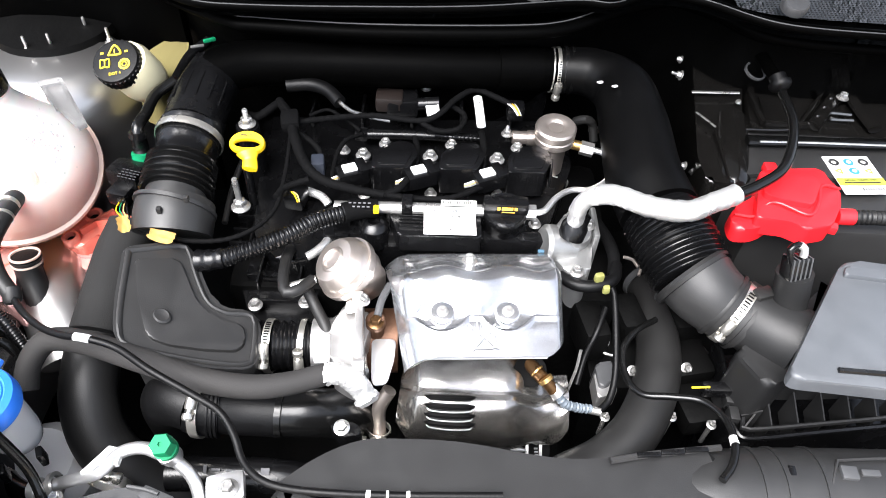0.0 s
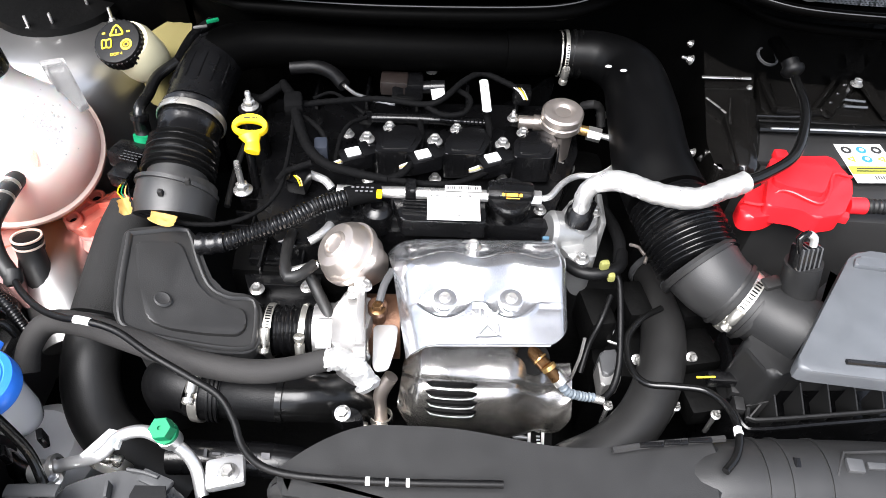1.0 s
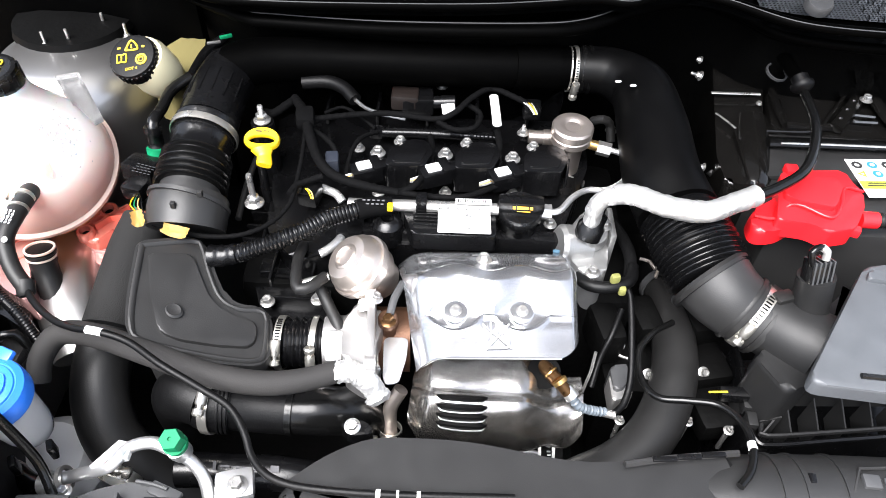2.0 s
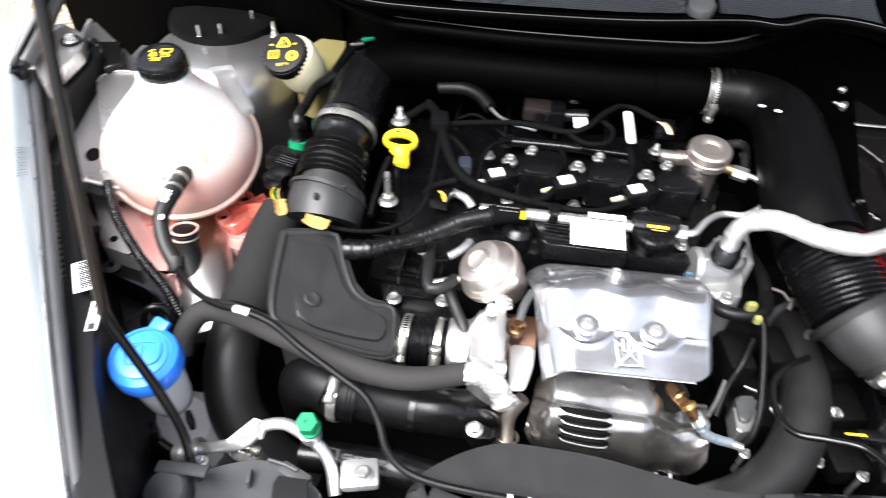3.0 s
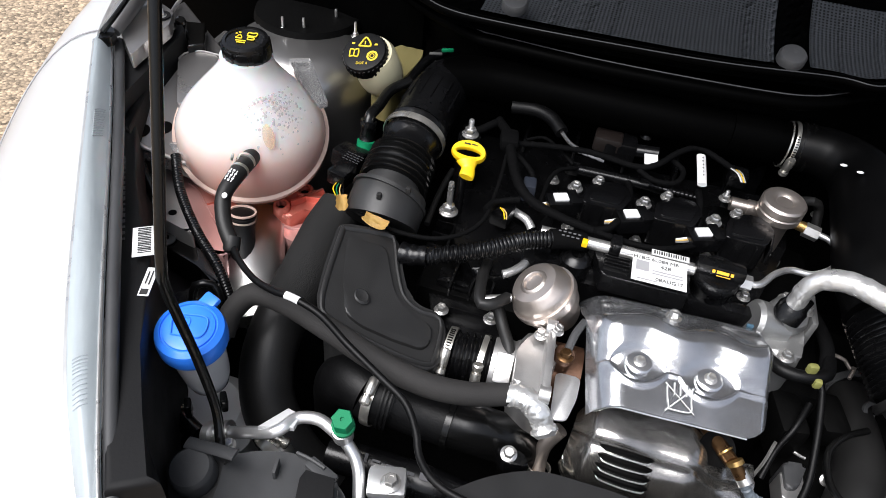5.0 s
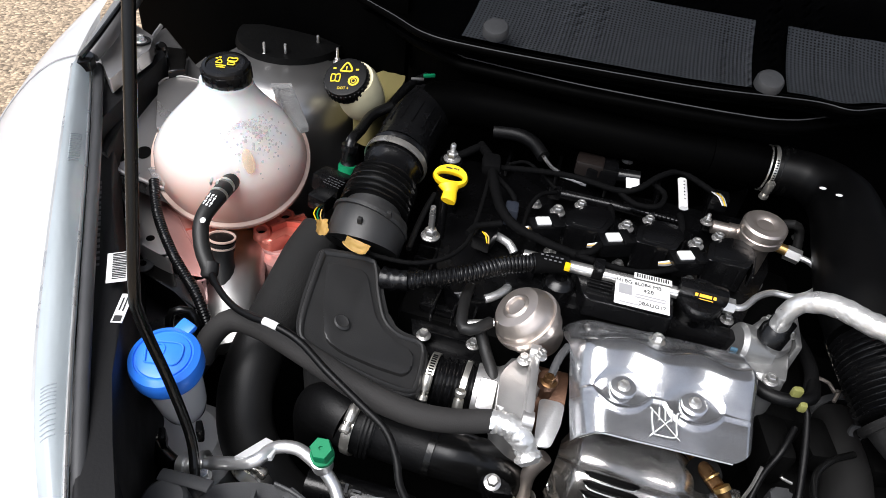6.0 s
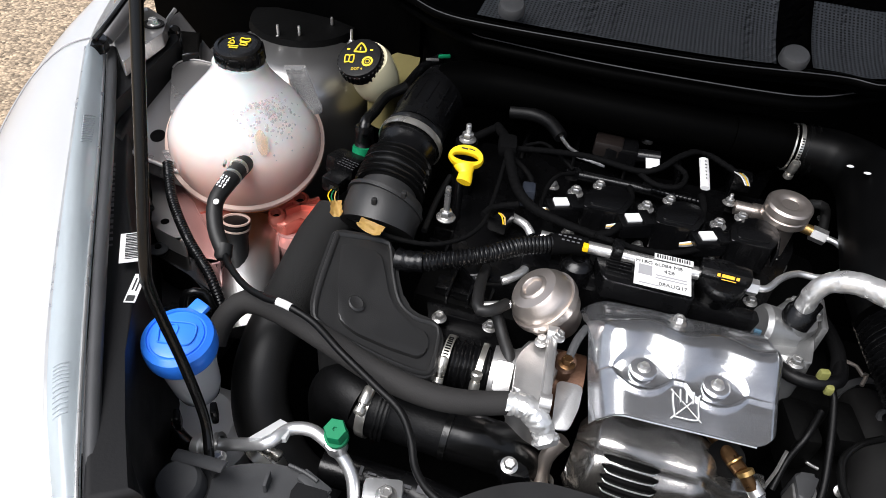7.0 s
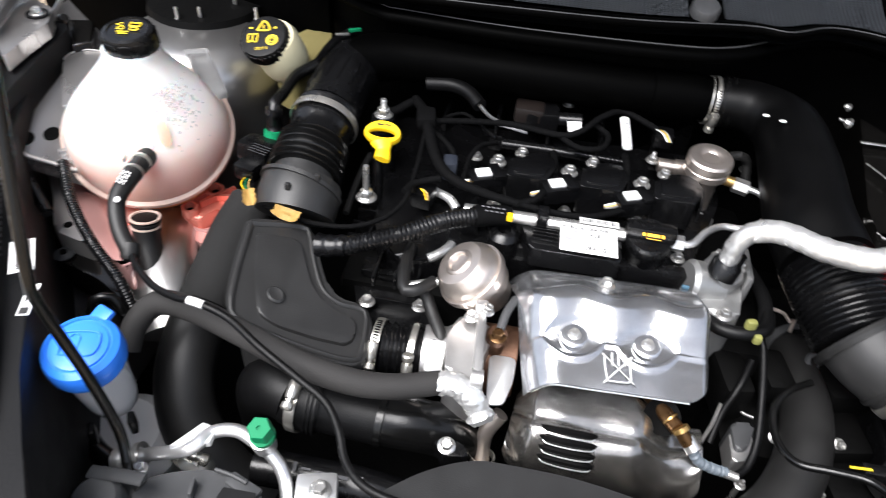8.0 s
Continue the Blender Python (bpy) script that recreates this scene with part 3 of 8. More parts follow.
rim = [(-0.4294, 0.1990, 0.9250), (-0.3309, 0.1307, 0.9300), (-0.2735, 0.0957, 0.9300), (-0.2048, 0.0904, 0.9300), (-0.0776, 0.0982, 0.9300), (0.0440, 0.1113, 0.9300), (0.1629, 0.1366, 0.9300), (0.2064, 0.1353, 0.9300), (0.2545, 0.1622, 0.9300), (0.3139, 0.1540, 0.9300), (0.3933, 0.1045, 0.9300), (0.5105, 0.0915, 0.9300), (0.5948, 0.0892, 0.9300)]


def cowl_at(u, v):
    c = COWL_LINE
    k = u * (len(c) - 1)
    i = min(int(k), len(c) - 2)
    p = c[i].lerp(c[i + 1], k - i)
    back = 0.36
    return (p.x, p.y + (back - p.y) * v, p.z - 0.012 + 0.07 * v - 0.02 * math.sin(math.pi * v))


COWL_LINE = curve_points(rim, 0.01)
part("panel", sheet(cowl_at, 80, 14, 0.003), REARPIPE, cowl)
part("front_rim", sweep(rim, 0.006, 10), REARPIPE, cowl, "black rim of the cowl")
# thin grey strand painted as the rim's highlight
part("rim_highlight", sweep([Vector(p) + Vector((0, -0.0045, 0.0045)) for p in rim], 0.0007, 6), CHARCOAL, cowl, "painted highlight along the rim")
for a, b in ((0.2, 0.52), (0.56, 0.74), (0.78, 0.98)):
    part("mesh_grille", sheet(lambda u, v: tuple(Vector(cowl_at(a + (b - a) * u, 0.15 + 0.55 * v)) + Vector((0, 0, 0.004))), 24, 8, 0.0015), MESH, cowl, "fine square plastic mesh")
for at in ((0.1124, 0.1345, 0.9450), (-0.1991, 0.1191, 0.9450), (0.4125, 0.1264, 0.9450)):
    part("clip", lathe([(0, 0.006), (0.004, 0.007), (0.0135, 0.005), (0.0155, 0.002), (0.0155, -0.006), (0, -0.006)], at, (0, -0.35, 1)), CHARCOAL, cowl, "round dark grey push clip")
seal = [(-0.4990, 0.2611, 0.9000), (-0.3904, 0.2014, 0.9000), (-0.3188, 0.1534, 0.9000), (-0.2395, 0.1075, 0.9000), (-0.2107, 0.1017, 0.9000), (-0.0791, 0.0983, 0.9000), (0.0859, 0.1107, 0.9000), (0.1542, 0.1273, 0.9000), (0.2145, 0.1696, 0.9000), (0.2691, 0.1992, 0.9000), (0.3139, 0.2065, 0.9000), (0.3568, 0.1760, 0.9000), (0.4062, 0.1292, 0.9000), (0.5348, 0.1125, 0.9000), (0.6571, 0.1106, 0.9000)]
rub = base("weatherstrip", seal[4], "black rubber bonnet seal along the cowl edge", "weatherstrip")
part("bulb", sweep(seal, 0.0075, 12, 0.008), REARPIPE, rub)
# grey strand stands for the gloss line on the seal
part("lip_highlight", sweep([Vector(p) + Vector((0, 0.004, 0.0085)) for p in seal], 0.0008, 6, 0.008), CHARCOAL, rub, "painted highlight along the seal's lip")
part("carrier", sweep([Vector(p) + Vector((0, 0.016, -0.006)) for p in seal], 0.007, 10, 0.008, flat=1.4), REARPIPE, rub)
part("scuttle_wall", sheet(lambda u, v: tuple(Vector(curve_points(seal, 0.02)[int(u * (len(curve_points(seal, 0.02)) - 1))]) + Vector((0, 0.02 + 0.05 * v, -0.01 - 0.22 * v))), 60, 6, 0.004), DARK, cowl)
screen = base("windscreen", (0.05, 0.4, 1.0), "dark tinted windscreen above the cowl", "windscreen")
part("glass", sheet(lambda u, v: (-0.62 + 1.34 * u, 0.335 + 0.5 * v + 0.08 * math.sin(math.pi * u), 0.99 + 0.42 * v), 16, 8, 0.005), GLASS, screen)

# ---- strut tower and panels beside the coolant tank ----
tower = base("strut_tower", (-0.4401, 0.0754, 0.8400), "bare grey metal suspension strut tower with black top", "strut tower")
part("dome", lathe([(0.105, -0.2), (0.10, -0.07), (0.094, -0.03), (0.08, -0.008), (0.06, 0.0), (0.0, 0.0)], (-0.4686, 0.1029, 0.8500), (0, 0, 1), 40), TOWER, tower)
part("top_mount", lathe([(0, -0.004), (0.075, -0.004), (0.072, 0.006), (0.04, 0.012), (0.0, 0.013)], (-0.4825, 0.1657, 0.8520), (0, 0, 1), 32), DARK, tower)
for at in ((-0.4894, 0.1002, 0.8530), (-0.4641, 0.1089, 0.8530), (-0.4376, 0.1509, 0.8530), (-0.4008, 0.1288, 0.8530)):
    bolt(tower, at, 0.0045, stud=0.016)
bracket = base("tank_bracket", (-0.5754, -0.0562, 0.7860), "grey pressed-steel bracket with two round holes", "bracket")
hole_a, hole_b = (-0.5532, -0.1206, 0.8272), (-0.5403, -0.0988, 0.8272)


def leaning(bm):
    """Tips the plate down on its side towards the tank."""
    for v in bm.verts:
        v.co.z -= 0.45 * (v.co.x + 0.575)
    return bm


part("plate", leaning(slab([(-0.6412, 0.0874, 0.8272), (-0.6400, 0.1125, 0.8272), (-0.5468, 0.0637, 0.8272), (-0.5253, 0.0065, 0.8272), (-0.4870, -0.1250, 0.8272), (-0.5480, -0.1390, 0.8272), (-0.5799, -0.0798, 0.8272), (-0.6160, 0.0048, 0.8272)], 0.8072, 0.8272, 0.003)), BODY, bracket)
part("edge_flange", leaning(sweep([(-0.6350, 0.0983, 0.8375), (-0.6318, 0.0723, 0.8333), (-0.6135, 0.0018, 0.8292), (-0.5775, -0.0825, 0.8292), (-0.5500, -0.1370, 0.8292), (-0.5180, -0.1345, 0.8292), (-0.4880, -0.1255, 0.8292)], 0.0022, 8)), BRACKETSTEEL, bracket, "bright folded edge")
part("side_wall", slab([(-0.6179, 0.0749, 0.8478), (-0.5902, 0.0812, 0.8478), (-0.5643, 0.0336, 0.8375), (-0.5774, 0.0176, 0.8375)], 0.8176, 0.8496, 0.003), ENAMEL, bracket)
# dark discs stand for the shade inside the holes
for at in (hole_a, hole_b):
    part("hole", leaning(lathe([(0, -0.004), (0.0058, -0.004), (0.0062, 0.0014), (0, 0.0014)], at, (0, 0, 1), 18, 1.7)), DARK, bracket)
part("upper_plate", slab([(-0.5796, -0.0025), (-0.5808, 0.0161), (-0.5678, 0.0289), (-0.5424, 0.0296), (-0.5250, -0.0228), (-0.5200, -0.0623), (-0.5260, -0.0887)], 0.828, 0.840, 0.002, 0.008), BODY, bracket, "grey upper plate of the bracket")
part("plate_edge", sweep([(-0.5800, 0.0000, 0.8405), (-0.5808, 0.0145, 0.8405), (-0.5678, 0.0280, 0.8405), (-0.5424, 0.0290, 0.8405)], 0.0012, 8), BRACKETSTEEL, bracket, "bright rolled edge")
part("clear_tab", slab([(-0.5240, -0.1180), (-0.5060, -0.1330), (-0.4840, -0.1270), (-0.4950, -0.1040)], 0.806, 0.809, 0.001, 0.002), CLEARISH, bracket, "clear plastic flange")

# engine mount below the tank; coolant light is put into its red and pink
mount = base("engine_mount", (-0.4002, -0.0582, 0.7000), "cast engine mount bracket, painted red for light through the tank", "engine mount")
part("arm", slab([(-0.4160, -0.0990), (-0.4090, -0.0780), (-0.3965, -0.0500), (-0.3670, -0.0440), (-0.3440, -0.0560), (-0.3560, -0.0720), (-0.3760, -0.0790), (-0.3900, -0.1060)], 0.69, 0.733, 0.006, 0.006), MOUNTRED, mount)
part("web", slab([(-0.4150, -0.0990), (-0.3900, -0.1040), (-0.3640, -0.0780), (-0.3440, -0.0640), (-0.3440, -0.1000), (-0.3600, -0.1260), (-0.3850, -0.1240)], 0.68, 0.716, 0.005, 0.006), REDPART, mount, "cast web, painted pink for light through the tank")
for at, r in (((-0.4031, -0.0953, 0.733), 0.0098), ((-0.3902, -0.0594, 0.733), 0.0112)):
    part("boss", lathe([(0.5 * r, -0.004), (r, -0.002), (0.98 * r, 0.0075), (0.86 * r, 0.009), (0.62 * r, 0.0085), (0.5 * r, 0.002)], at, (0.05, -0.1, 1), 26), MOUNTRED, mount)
    # dark plug for the shade down the bore
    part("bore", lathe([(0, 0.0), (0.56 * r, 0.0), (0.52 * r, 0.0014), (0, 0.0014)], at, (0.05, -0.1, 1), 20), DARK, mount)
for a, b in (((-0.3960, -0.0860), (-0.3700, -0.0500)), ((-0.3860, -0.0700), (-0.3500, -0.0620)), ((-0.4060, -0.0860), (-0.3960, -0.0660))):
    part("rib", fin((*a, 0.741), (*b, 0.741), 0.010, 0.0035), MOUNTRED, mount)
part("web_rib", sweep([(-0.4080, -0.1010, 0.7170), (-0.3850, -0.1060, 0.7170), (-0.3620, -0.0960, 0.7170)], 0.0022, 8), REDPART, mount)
part("cross_panel", slab([(-0.5563, -0.0738), (-0.5318, -0.0600), (-0.4925, -0.0640), (-0.4560, -0.0925), (-0.4330, -0.1600), (-0.4099, -0.2077), (-0.4428, -0.1927), (-0.4894, -0.1562), (-0.5234, -0.1205)], 0.715, 0.747, 0.009, 0.012), REDPART, mount, "body panel under the tank, painted pink for coolant light")
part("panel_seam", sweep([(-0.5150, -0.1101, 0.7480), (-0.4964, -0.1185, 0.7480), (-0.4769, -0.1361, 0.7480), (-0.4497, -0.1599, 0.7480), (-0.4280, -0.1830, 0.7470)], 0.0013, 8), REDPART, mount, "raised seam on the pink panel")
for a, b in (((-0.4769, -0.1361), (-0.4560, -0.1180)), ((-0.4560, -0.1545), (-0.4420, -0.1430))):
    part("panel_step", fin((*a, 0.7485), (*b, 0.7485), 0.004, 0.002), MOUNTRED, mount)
panel = base("corner_panel", (-0.4615, -0.2113, 0.7200), "bare silver body panel behind the washer neck", "body panel")
part("plate", slab([(-0.5743, -0.0891), (-0.5528, -0.0798), (-0.5172, -0.1249), (-0.4827, -0.1651), (-0.4600, -0.1880), (-0.4831, -0.1836), (-0.5102, -0.1764), (-0.5400, -0.1300)], 0.70, 0.7515, 0.006, 0.008), BRACKETSTEEL, panel)
# dark disc painted for the panel hole's shade
part("hole", lathe([(0, 0), (0.0046, 0), (0.0046, 0.0008), (0, 0.0008)], (-0.4997, -0.1663, 0.7514), (0, 0, 1), 18), DARK, panel)
part("arm", slab([(-0.5235, -0.1617), (-0.4877, -0.1790), (-0.4500, -0.1878), (-0.4219, -0.2004), (-0.4100, -0.2300), (-0.4460, -0.2100), (-0.4960, -0.1960)], 0.69, 0.728, 0.005, 0.006), ENAMEL, panel, "black support arm")
part("arm_washer", lathe([(0.003, 0), (0.010, 0), (0.0105, 0.002), (0.004, 0.004), (0.003, 0.002)], (-0.4980, -0.1880, 0.7290), (0, 0, 1), 22), CHARCOAL, panel)
bolt(panel, (-0.4980, -0.1880, 0.7300), 0.004, mat=DARK)
part("flank", sweep([(-0.4330, -0.0900, 0.7050), (-0.4180, -0.1350, 0.7100), (-0.3960, -0.1800, 0.7050), (-0.3700, -0.2250, 0.6850)], [0.030, 0.034, 0.034, 0.030], 30, flat=0.7), TOWER, panel, "curved bare metal flank")

# ---- battery side ----
batt = base("battery", (0.5618, 0.0971, 0.7000), "black car battery with a white and yellow warning label", "battery")
x0, x1 = Vector((0.3513, -0.0284, 0.8000)).x, Vector((0.6228, -0.0105, 0.8000)).x
yb0, yb1 = Vector((0.4261, -0.0949, 0.8000)).y, Vector((0.4885, 0.0819, 0.8000)).y
part("case", block((x1 - x0, yb1 - yb0, 0.2), ((x0 + x1) / 2, (yb0 + yb1) / 2, 0.698), 0.006), MATT, batt)
part("lid_step", block((x1 - x0 - 0.02, (yb1 - yb0) * 0.45, 0.008), ((x0 + x1) / 2, yb0 + (yb1 - yb0) * 0.7, 0.801), 0.003), MATT, batt)
mm = flag((0.4982, -0.0057, 0.8060), Vector((0.5264, 0.0400, 0.8060)) - Vector((0.4789, 0.0367, 0.8060)), 0, 0)
lab = part("warning_label", block((0.056, 0.066, 0.001), (0, 0, 0), 0), WHITE, batt, "white sticker with yellow band")
lab.data.transform(mm)
up = Matrix.Translation((0, 0, 0.0007))
bars([(0, -0.013, 0.056, 0.013)], mm @ up, LIME, batt, "yellow_band")
bars([(0, -0.0105, 0.04, 0.0022), (0, -0.0150, 0.044, 0.0022), *[(-0.004 + 0.003 * k, -0.026, 0.0012, 0.006) for k in range(9)]], mm @ Matrix.Translation((0, 0, 0.0011)), INK, batt, "print")
for xx, yy, mat_ in ((-0.018, 0.006, PRINT), (0.018, 0.006, PRINT), (-0.018, 0.022, WHITE), (0.018, 0.022, WHITE)):
    part("warning_triangle", lathe([(0.003, 0), (0.0062, 0), (0.0062, 0.0006), (0.003, 0.0006)], mm @ Vector((xx, yy, 0.0006)), (0, 0, 1), 3 if mat_ is PRINT else 18), PRINT if mat_ is PRINT else INK, batt)
for yy in (0.006, 0.022):
    part("safety_disc", lathe([(0, 0), (0.006, 0), (0.006, 0.0006), (0, 0.0006)], mm @ Vector((0, yy, 0.0006)), (0, 0, 1), 20), BLUE, batt, "blue safety disc")
    part("disc_mark", lathe([(0, 0), (0.0026, 0), (0.0026, 0.0005), (0, 0.0005)], mm @ Vector((0, yy, 0.0012)), (0, 0, 1), 10), WHITE, batt)
part("hold_down_bar", sweep([(0.3794, 0.0400, 0.8150), (0.4678, 0.0420, 0.8150), (0.5998, 0.0449, 0.8150)], 0.008, 10, flat=0.6), GLOSS, batt, "glossy black hold-down bar")
part("bar_slot", sweep([(0.3895, 0.0292, 0.8215), (0.4680, 0.0316, 0.8215), (0.5771, 0.0329, 0.8215)], 0.0014, 6), STEEL, batt)

tray = base("battery_tray", (0.5275, 0.1673, 0.7800), "black moulded plastic battery shroud with a triangular window", "battery shroud")
part("shell", slab([(0.4234, 0.1969, 0.8000), (0.4868, 0.2127, 0.8200), (0.6557, 0.1719, 0.8200), (0.6367, 0.0754, 0.8000), (0.4015, 0.0790, 0.8000)], 0.6, 0.8, 0.01, 0.02), ENAMEL, tray)
part("rib", sweep([(0.4226, 0.1741, 0.8060), (0.4176, 0.1223, 0.8060), (0.4178, 0.0885, 0.8060)], 0.005, 8), ENAMEL, tray)
part("rib", sweep([(0.4175, 0.0873, 0.8060), (0.4516, 0.0863, 0.8060), (0.4785, 0.0895, 0.8060)], 0.005, 8), ENAMEL, tray)
part("brace", sweep([(0.4769, 0.0832, 0.8080), (0.5058, 0.1201, 0.8080), (0.5401, 0.1647, 0.8080)], 0.009, 10, flat=0.6), ENAMEL, tray)
part("brace", sweep([(0.5505, 0.1681, 0.8080), (0.5513, 0.1235, 0.8080), (0.5550, 0.0820, 0.8080)], 0.009, 10, flat=0.6), ENAMEL, tray)
part("brace", sweep([(0.5313, 0.1558, 0.8100), (0.5426, 0.1630, 0.8110), (0.5500, 0.1573, 0.8100)], 0.009, 10, flat=0.6), ENAMEL, tray)
for a, b in (((0.5081, 0.1141, 0.8080), (0.5363, 0.1114, 0.8080)), ((0.5057, 0.0995, 0.8080), (0.5345, 0.0993, 0.8080))):
    part("window_slat", sweep([a, b], 0.0016, 6), GREY, tray)
part("edge_bead", sweep([(0.3893, 0.0728, 0.8060), (0.4417, 0.0756, 0.8060), (0.4616, 0.0884, 0.8070), (0.4777, 0.1079, 0.8080), (0.5173, 0.1607, 0.8080)], 0.0028, 10), ENAMEL, tray, "glossy rounded edge")
part("panel_edge", sweep([(0.4267, 0.1422, 0.8070), (0.4219, 0.0932, 0.8070), (0.4265, 0.0873, 0.8070), (0.4583, 0.0881, 0.8070)], 0.0016, 8), ENAMEL, tray)
for k in range(4):
    part("brace_rivet", lathe([(0, 0), (0.003, 0), (0.002, 0.0016), (0, 0.002)], Vector((0.4860, 0.0990, 0.8135)).lerp(Vector((0.5330, 0.1590, 0.8135)), k / 3), (0, 0, 1), 10), ENAMEL, tray)
bolt(tray, (0.5325, 0.1398, 0.8140), 0.006, mat=STEEL)
bolt(tray, (0.5661, 0.1661, 0.8120), 0.005, mat=DARK)

red = base("terminal_cover", (0.3875, -0.0933, 0.8200), "bright red plastic battery terminal cover with stepped top", "terminal cover")
part("body", slab([(0.3645, -0.0386, 0.8350), (0.4341, -0.0320, 0.8350), (0.4373, -0.0544, 0.8350), (0.4429, -0.0660, 0.8350), (0.4340, -0.0930, 0.8350), (0.4147, -0.1226, 0.8300), (0.3859, -0.1300, 0.8300), (0.3719, -0.1195, 0.8300), (0.3381, -0.1150, 0.8300)], 0.812, 0.835, 0.003, 0.006), RED, red)
part("raised_top", slab([(0.3615, -0.0545, 0.8420), (0.4169, -0.0508, 0.8420), (0.4178, -0.0691, 0.8420), (0.3998, -0.1000, 0.8420), (0.3652, -0.0937, 0.8420), (0.3527, -0.0840, 0.8420)], 0.83, 0.842, 0.0015, 0.005), RED, red)
part("spout", slab([(0.3664, -0.0599, 0.8250), (0.3829, -0.0918, 0.8250), (0.3435, -0.1196, 0.8200), (0.3183, -0.1211, 0.8200), (0.3197, -0.0932, 0.8200)], 0.802, 0.822, 0.007, 0.012), RED, red)
part("top_ridge", sweep([(0.3225, -0.1024, 0.8260), (0.3419, -0.1067, 0.8280), (0.3559, -0.0946, 0.8350), (0.3664, -0.0988, 0.8400), (0.3916, -0.1128, 0.8390), (0.4061, -0.0971, 0.8410), (0.4199, -0.0691, 0.8410), (0.4427, -0.0656, 0.8350)], 0.0016, 8, 0.003), RED, red)
for at, w in (((0.3800, -0.1165, 0.8230), 0.016), ((0.4150, -0.1175, 0.8230), 0.013)):
    # slot shade put into a darker red block
    part("clip_window", block((w, 0.002, 0.009), at, 0.0006, 4, 35), material("shaded_red_plastic", (0.3, 0.004, 0.006), 0.4), red, "clip slot, darkened red for its shade")
part("lug", block((0.014, 0.014, 0.01), (0.3754, -0.0379, 0.8350), 0.002), RED, red)
part("latch", block((0.018, 0.01, 0.01), (0.3909, -0.1216, 0.8250), 0.002, 8), RED, red)
part("latch", block((0.018, 0.01, 0.01), (0.4161, -0.1151, 0.8250), 0.002, -20), RED, red)
part("cable_boss", lathe([(0, -0.008), (0.009, -0.008), (0.009, 0.01), (0, 0.01)], (0.4433, -0.0932, 0.8200), (1, 0, 0), 14), RED, red)
hose("battery_cable", [(0.4483, -0.0929, 0.8200), (0.4788, -0.0927, 0.8200), (0.5433, -0.0838, 0.8100)], 0.0085, RUBBER, "black ribbed conduit leaving the battery terminal", "cable", 12, 0.0012, ribs(0.005, 0.0015))

# pedal-box style metal can beside the battery
can = base("vacuum_can", (0.3853, 0.1435, 0.7800), "glossy black pressed-metal housing beside the battery", "housing")
part("upper", slab([(0.3639, 0.2495), (0.4316, 0.2553), (0.4111, 0.1611), (0.3970, 0.1100), (0.3872, 0.0629), (0.3696, 0.0049), (0.3536, -0.0270), (0.3195, -0.0250), (0.3183, 0.0196), (0.3385, 0.1218)], 0.70, 0.803, 0.008, 0.008), ENAMEL, can)
part("barrel", sweep([(0.3835, 0.1060, 0.7880), (0.3670, 0.0400, 0.7880), (0.3555, -0.0080, 0.7840), (0.3500, -0.0260, 0.7700)], [0.0235, 0.0250, 0.0240, 0.0150], 36), ENAMEL, can, "glossy rounded barrel")
part("rib", fin((0.3479, 0.0644, 0.8110), (0.3440, -0.0200, 0.8080), 0.01, 0.002), ENAMEL, can)
part("seam", sweep([(0.3368, 0.1428, 0.8110), (0.4000, 0.1452, 0.8110)], 0.0024, 8, flat=0.5), STEEL, can, "bright line on the housing")
# diagonal highlight on the enamel, added as a bright strip
part("seam", sweep([(0.3324, 0.0978, 0.8110), (0.3418, 0.0831, 0.8110), (0.3496, 0.0687, 0.8110)], 0.0016, 8, flat=0.5), STEEL, can, "bright line on the housing")
part("rivet", lathe([(0, 0), (0.004, 0), (0.003, 0.003), (0, 0.003)], (0.3925, 0.1232, 0.8110), (0, 0, 1), 12), STEEL, can)
bolt(can, (0.3335, 0.2053, 0.8200), 0.004, axis=(-1, 0, 0.3))
bolt(can, (0.3251, 0.1662, 0.8200), 0.005, axis=(-1, 0, 0.3), stud=0.01)
bolt(can, (0.3122, 0.0287, 0.7800), 0.004, axis=(-1, 0, 0.2), stud=0.02)
hose("vacuum_line", [(0.3179, 0.0227, 0.7800), (0.3373, 0.0094, 0.7700), (0.3712, 0.0064, 0.7700)], 0.005, RUBBER, "thin black rubber line by the vacuum can", "hose")
fill = base("clutch_reservoir", (0.4254, 0.1753, 0.8400), "small black valve with a pale ring by the bulkhead", "valve")
part("ring", lathe([(0.0122, 0), (0.0145, 0), (0.0145, 0.003), (0.0122, 0.003)], (0.4107, 0.1501, 0.8400), (0.2, -0.3, 1), 26), CHARCOAL, fill)
part("neck", lathe([(0, -0.02), (0.011, -0.02), (0.011, 0.012), (0.008, 0.02), (0, 0.02)], (0.4218, 0.1696, 0.8450), (0.3, -0.2, 1), 18), BLACK, fill)
part("elbow", sweep([(0.4139, 0.1619, 0.8600), (0.4156, 0.1268, 0.8600), (0.4124, 0.0869, 0.8650)], 0.008, 12), REARPIPE, fill)
part("collar", lathe([(0, -0.012), (0.0095, -0.012), (0.0098, -0.004), (0.0128, -0.003), (0.0132, 0.001), (0.0120, 0.004), (0.0085, 0.007), (0, 0.009)], (0.4131, 0.0846, 0.8650), (0.2, -0.7, -0.4), 18), DULLHOSE, fill)

# ---- air filter box ----
box = base("air_filter_box", (0.5003, -0.1355, 0.6000), "black plastic air filter box with ribbed lower half", "air filter box")
part("lid", slab([(0.4201, -0.1547, 0.8200), (0.5001, -0.1653, 0.8200), (0.4434, -0.3092, 0.8200), (0.3169, -0.2984, 0.8200)], 0.803, 0.82, 0.004, 0.016), GREY, box, "smooth dark grey lid")
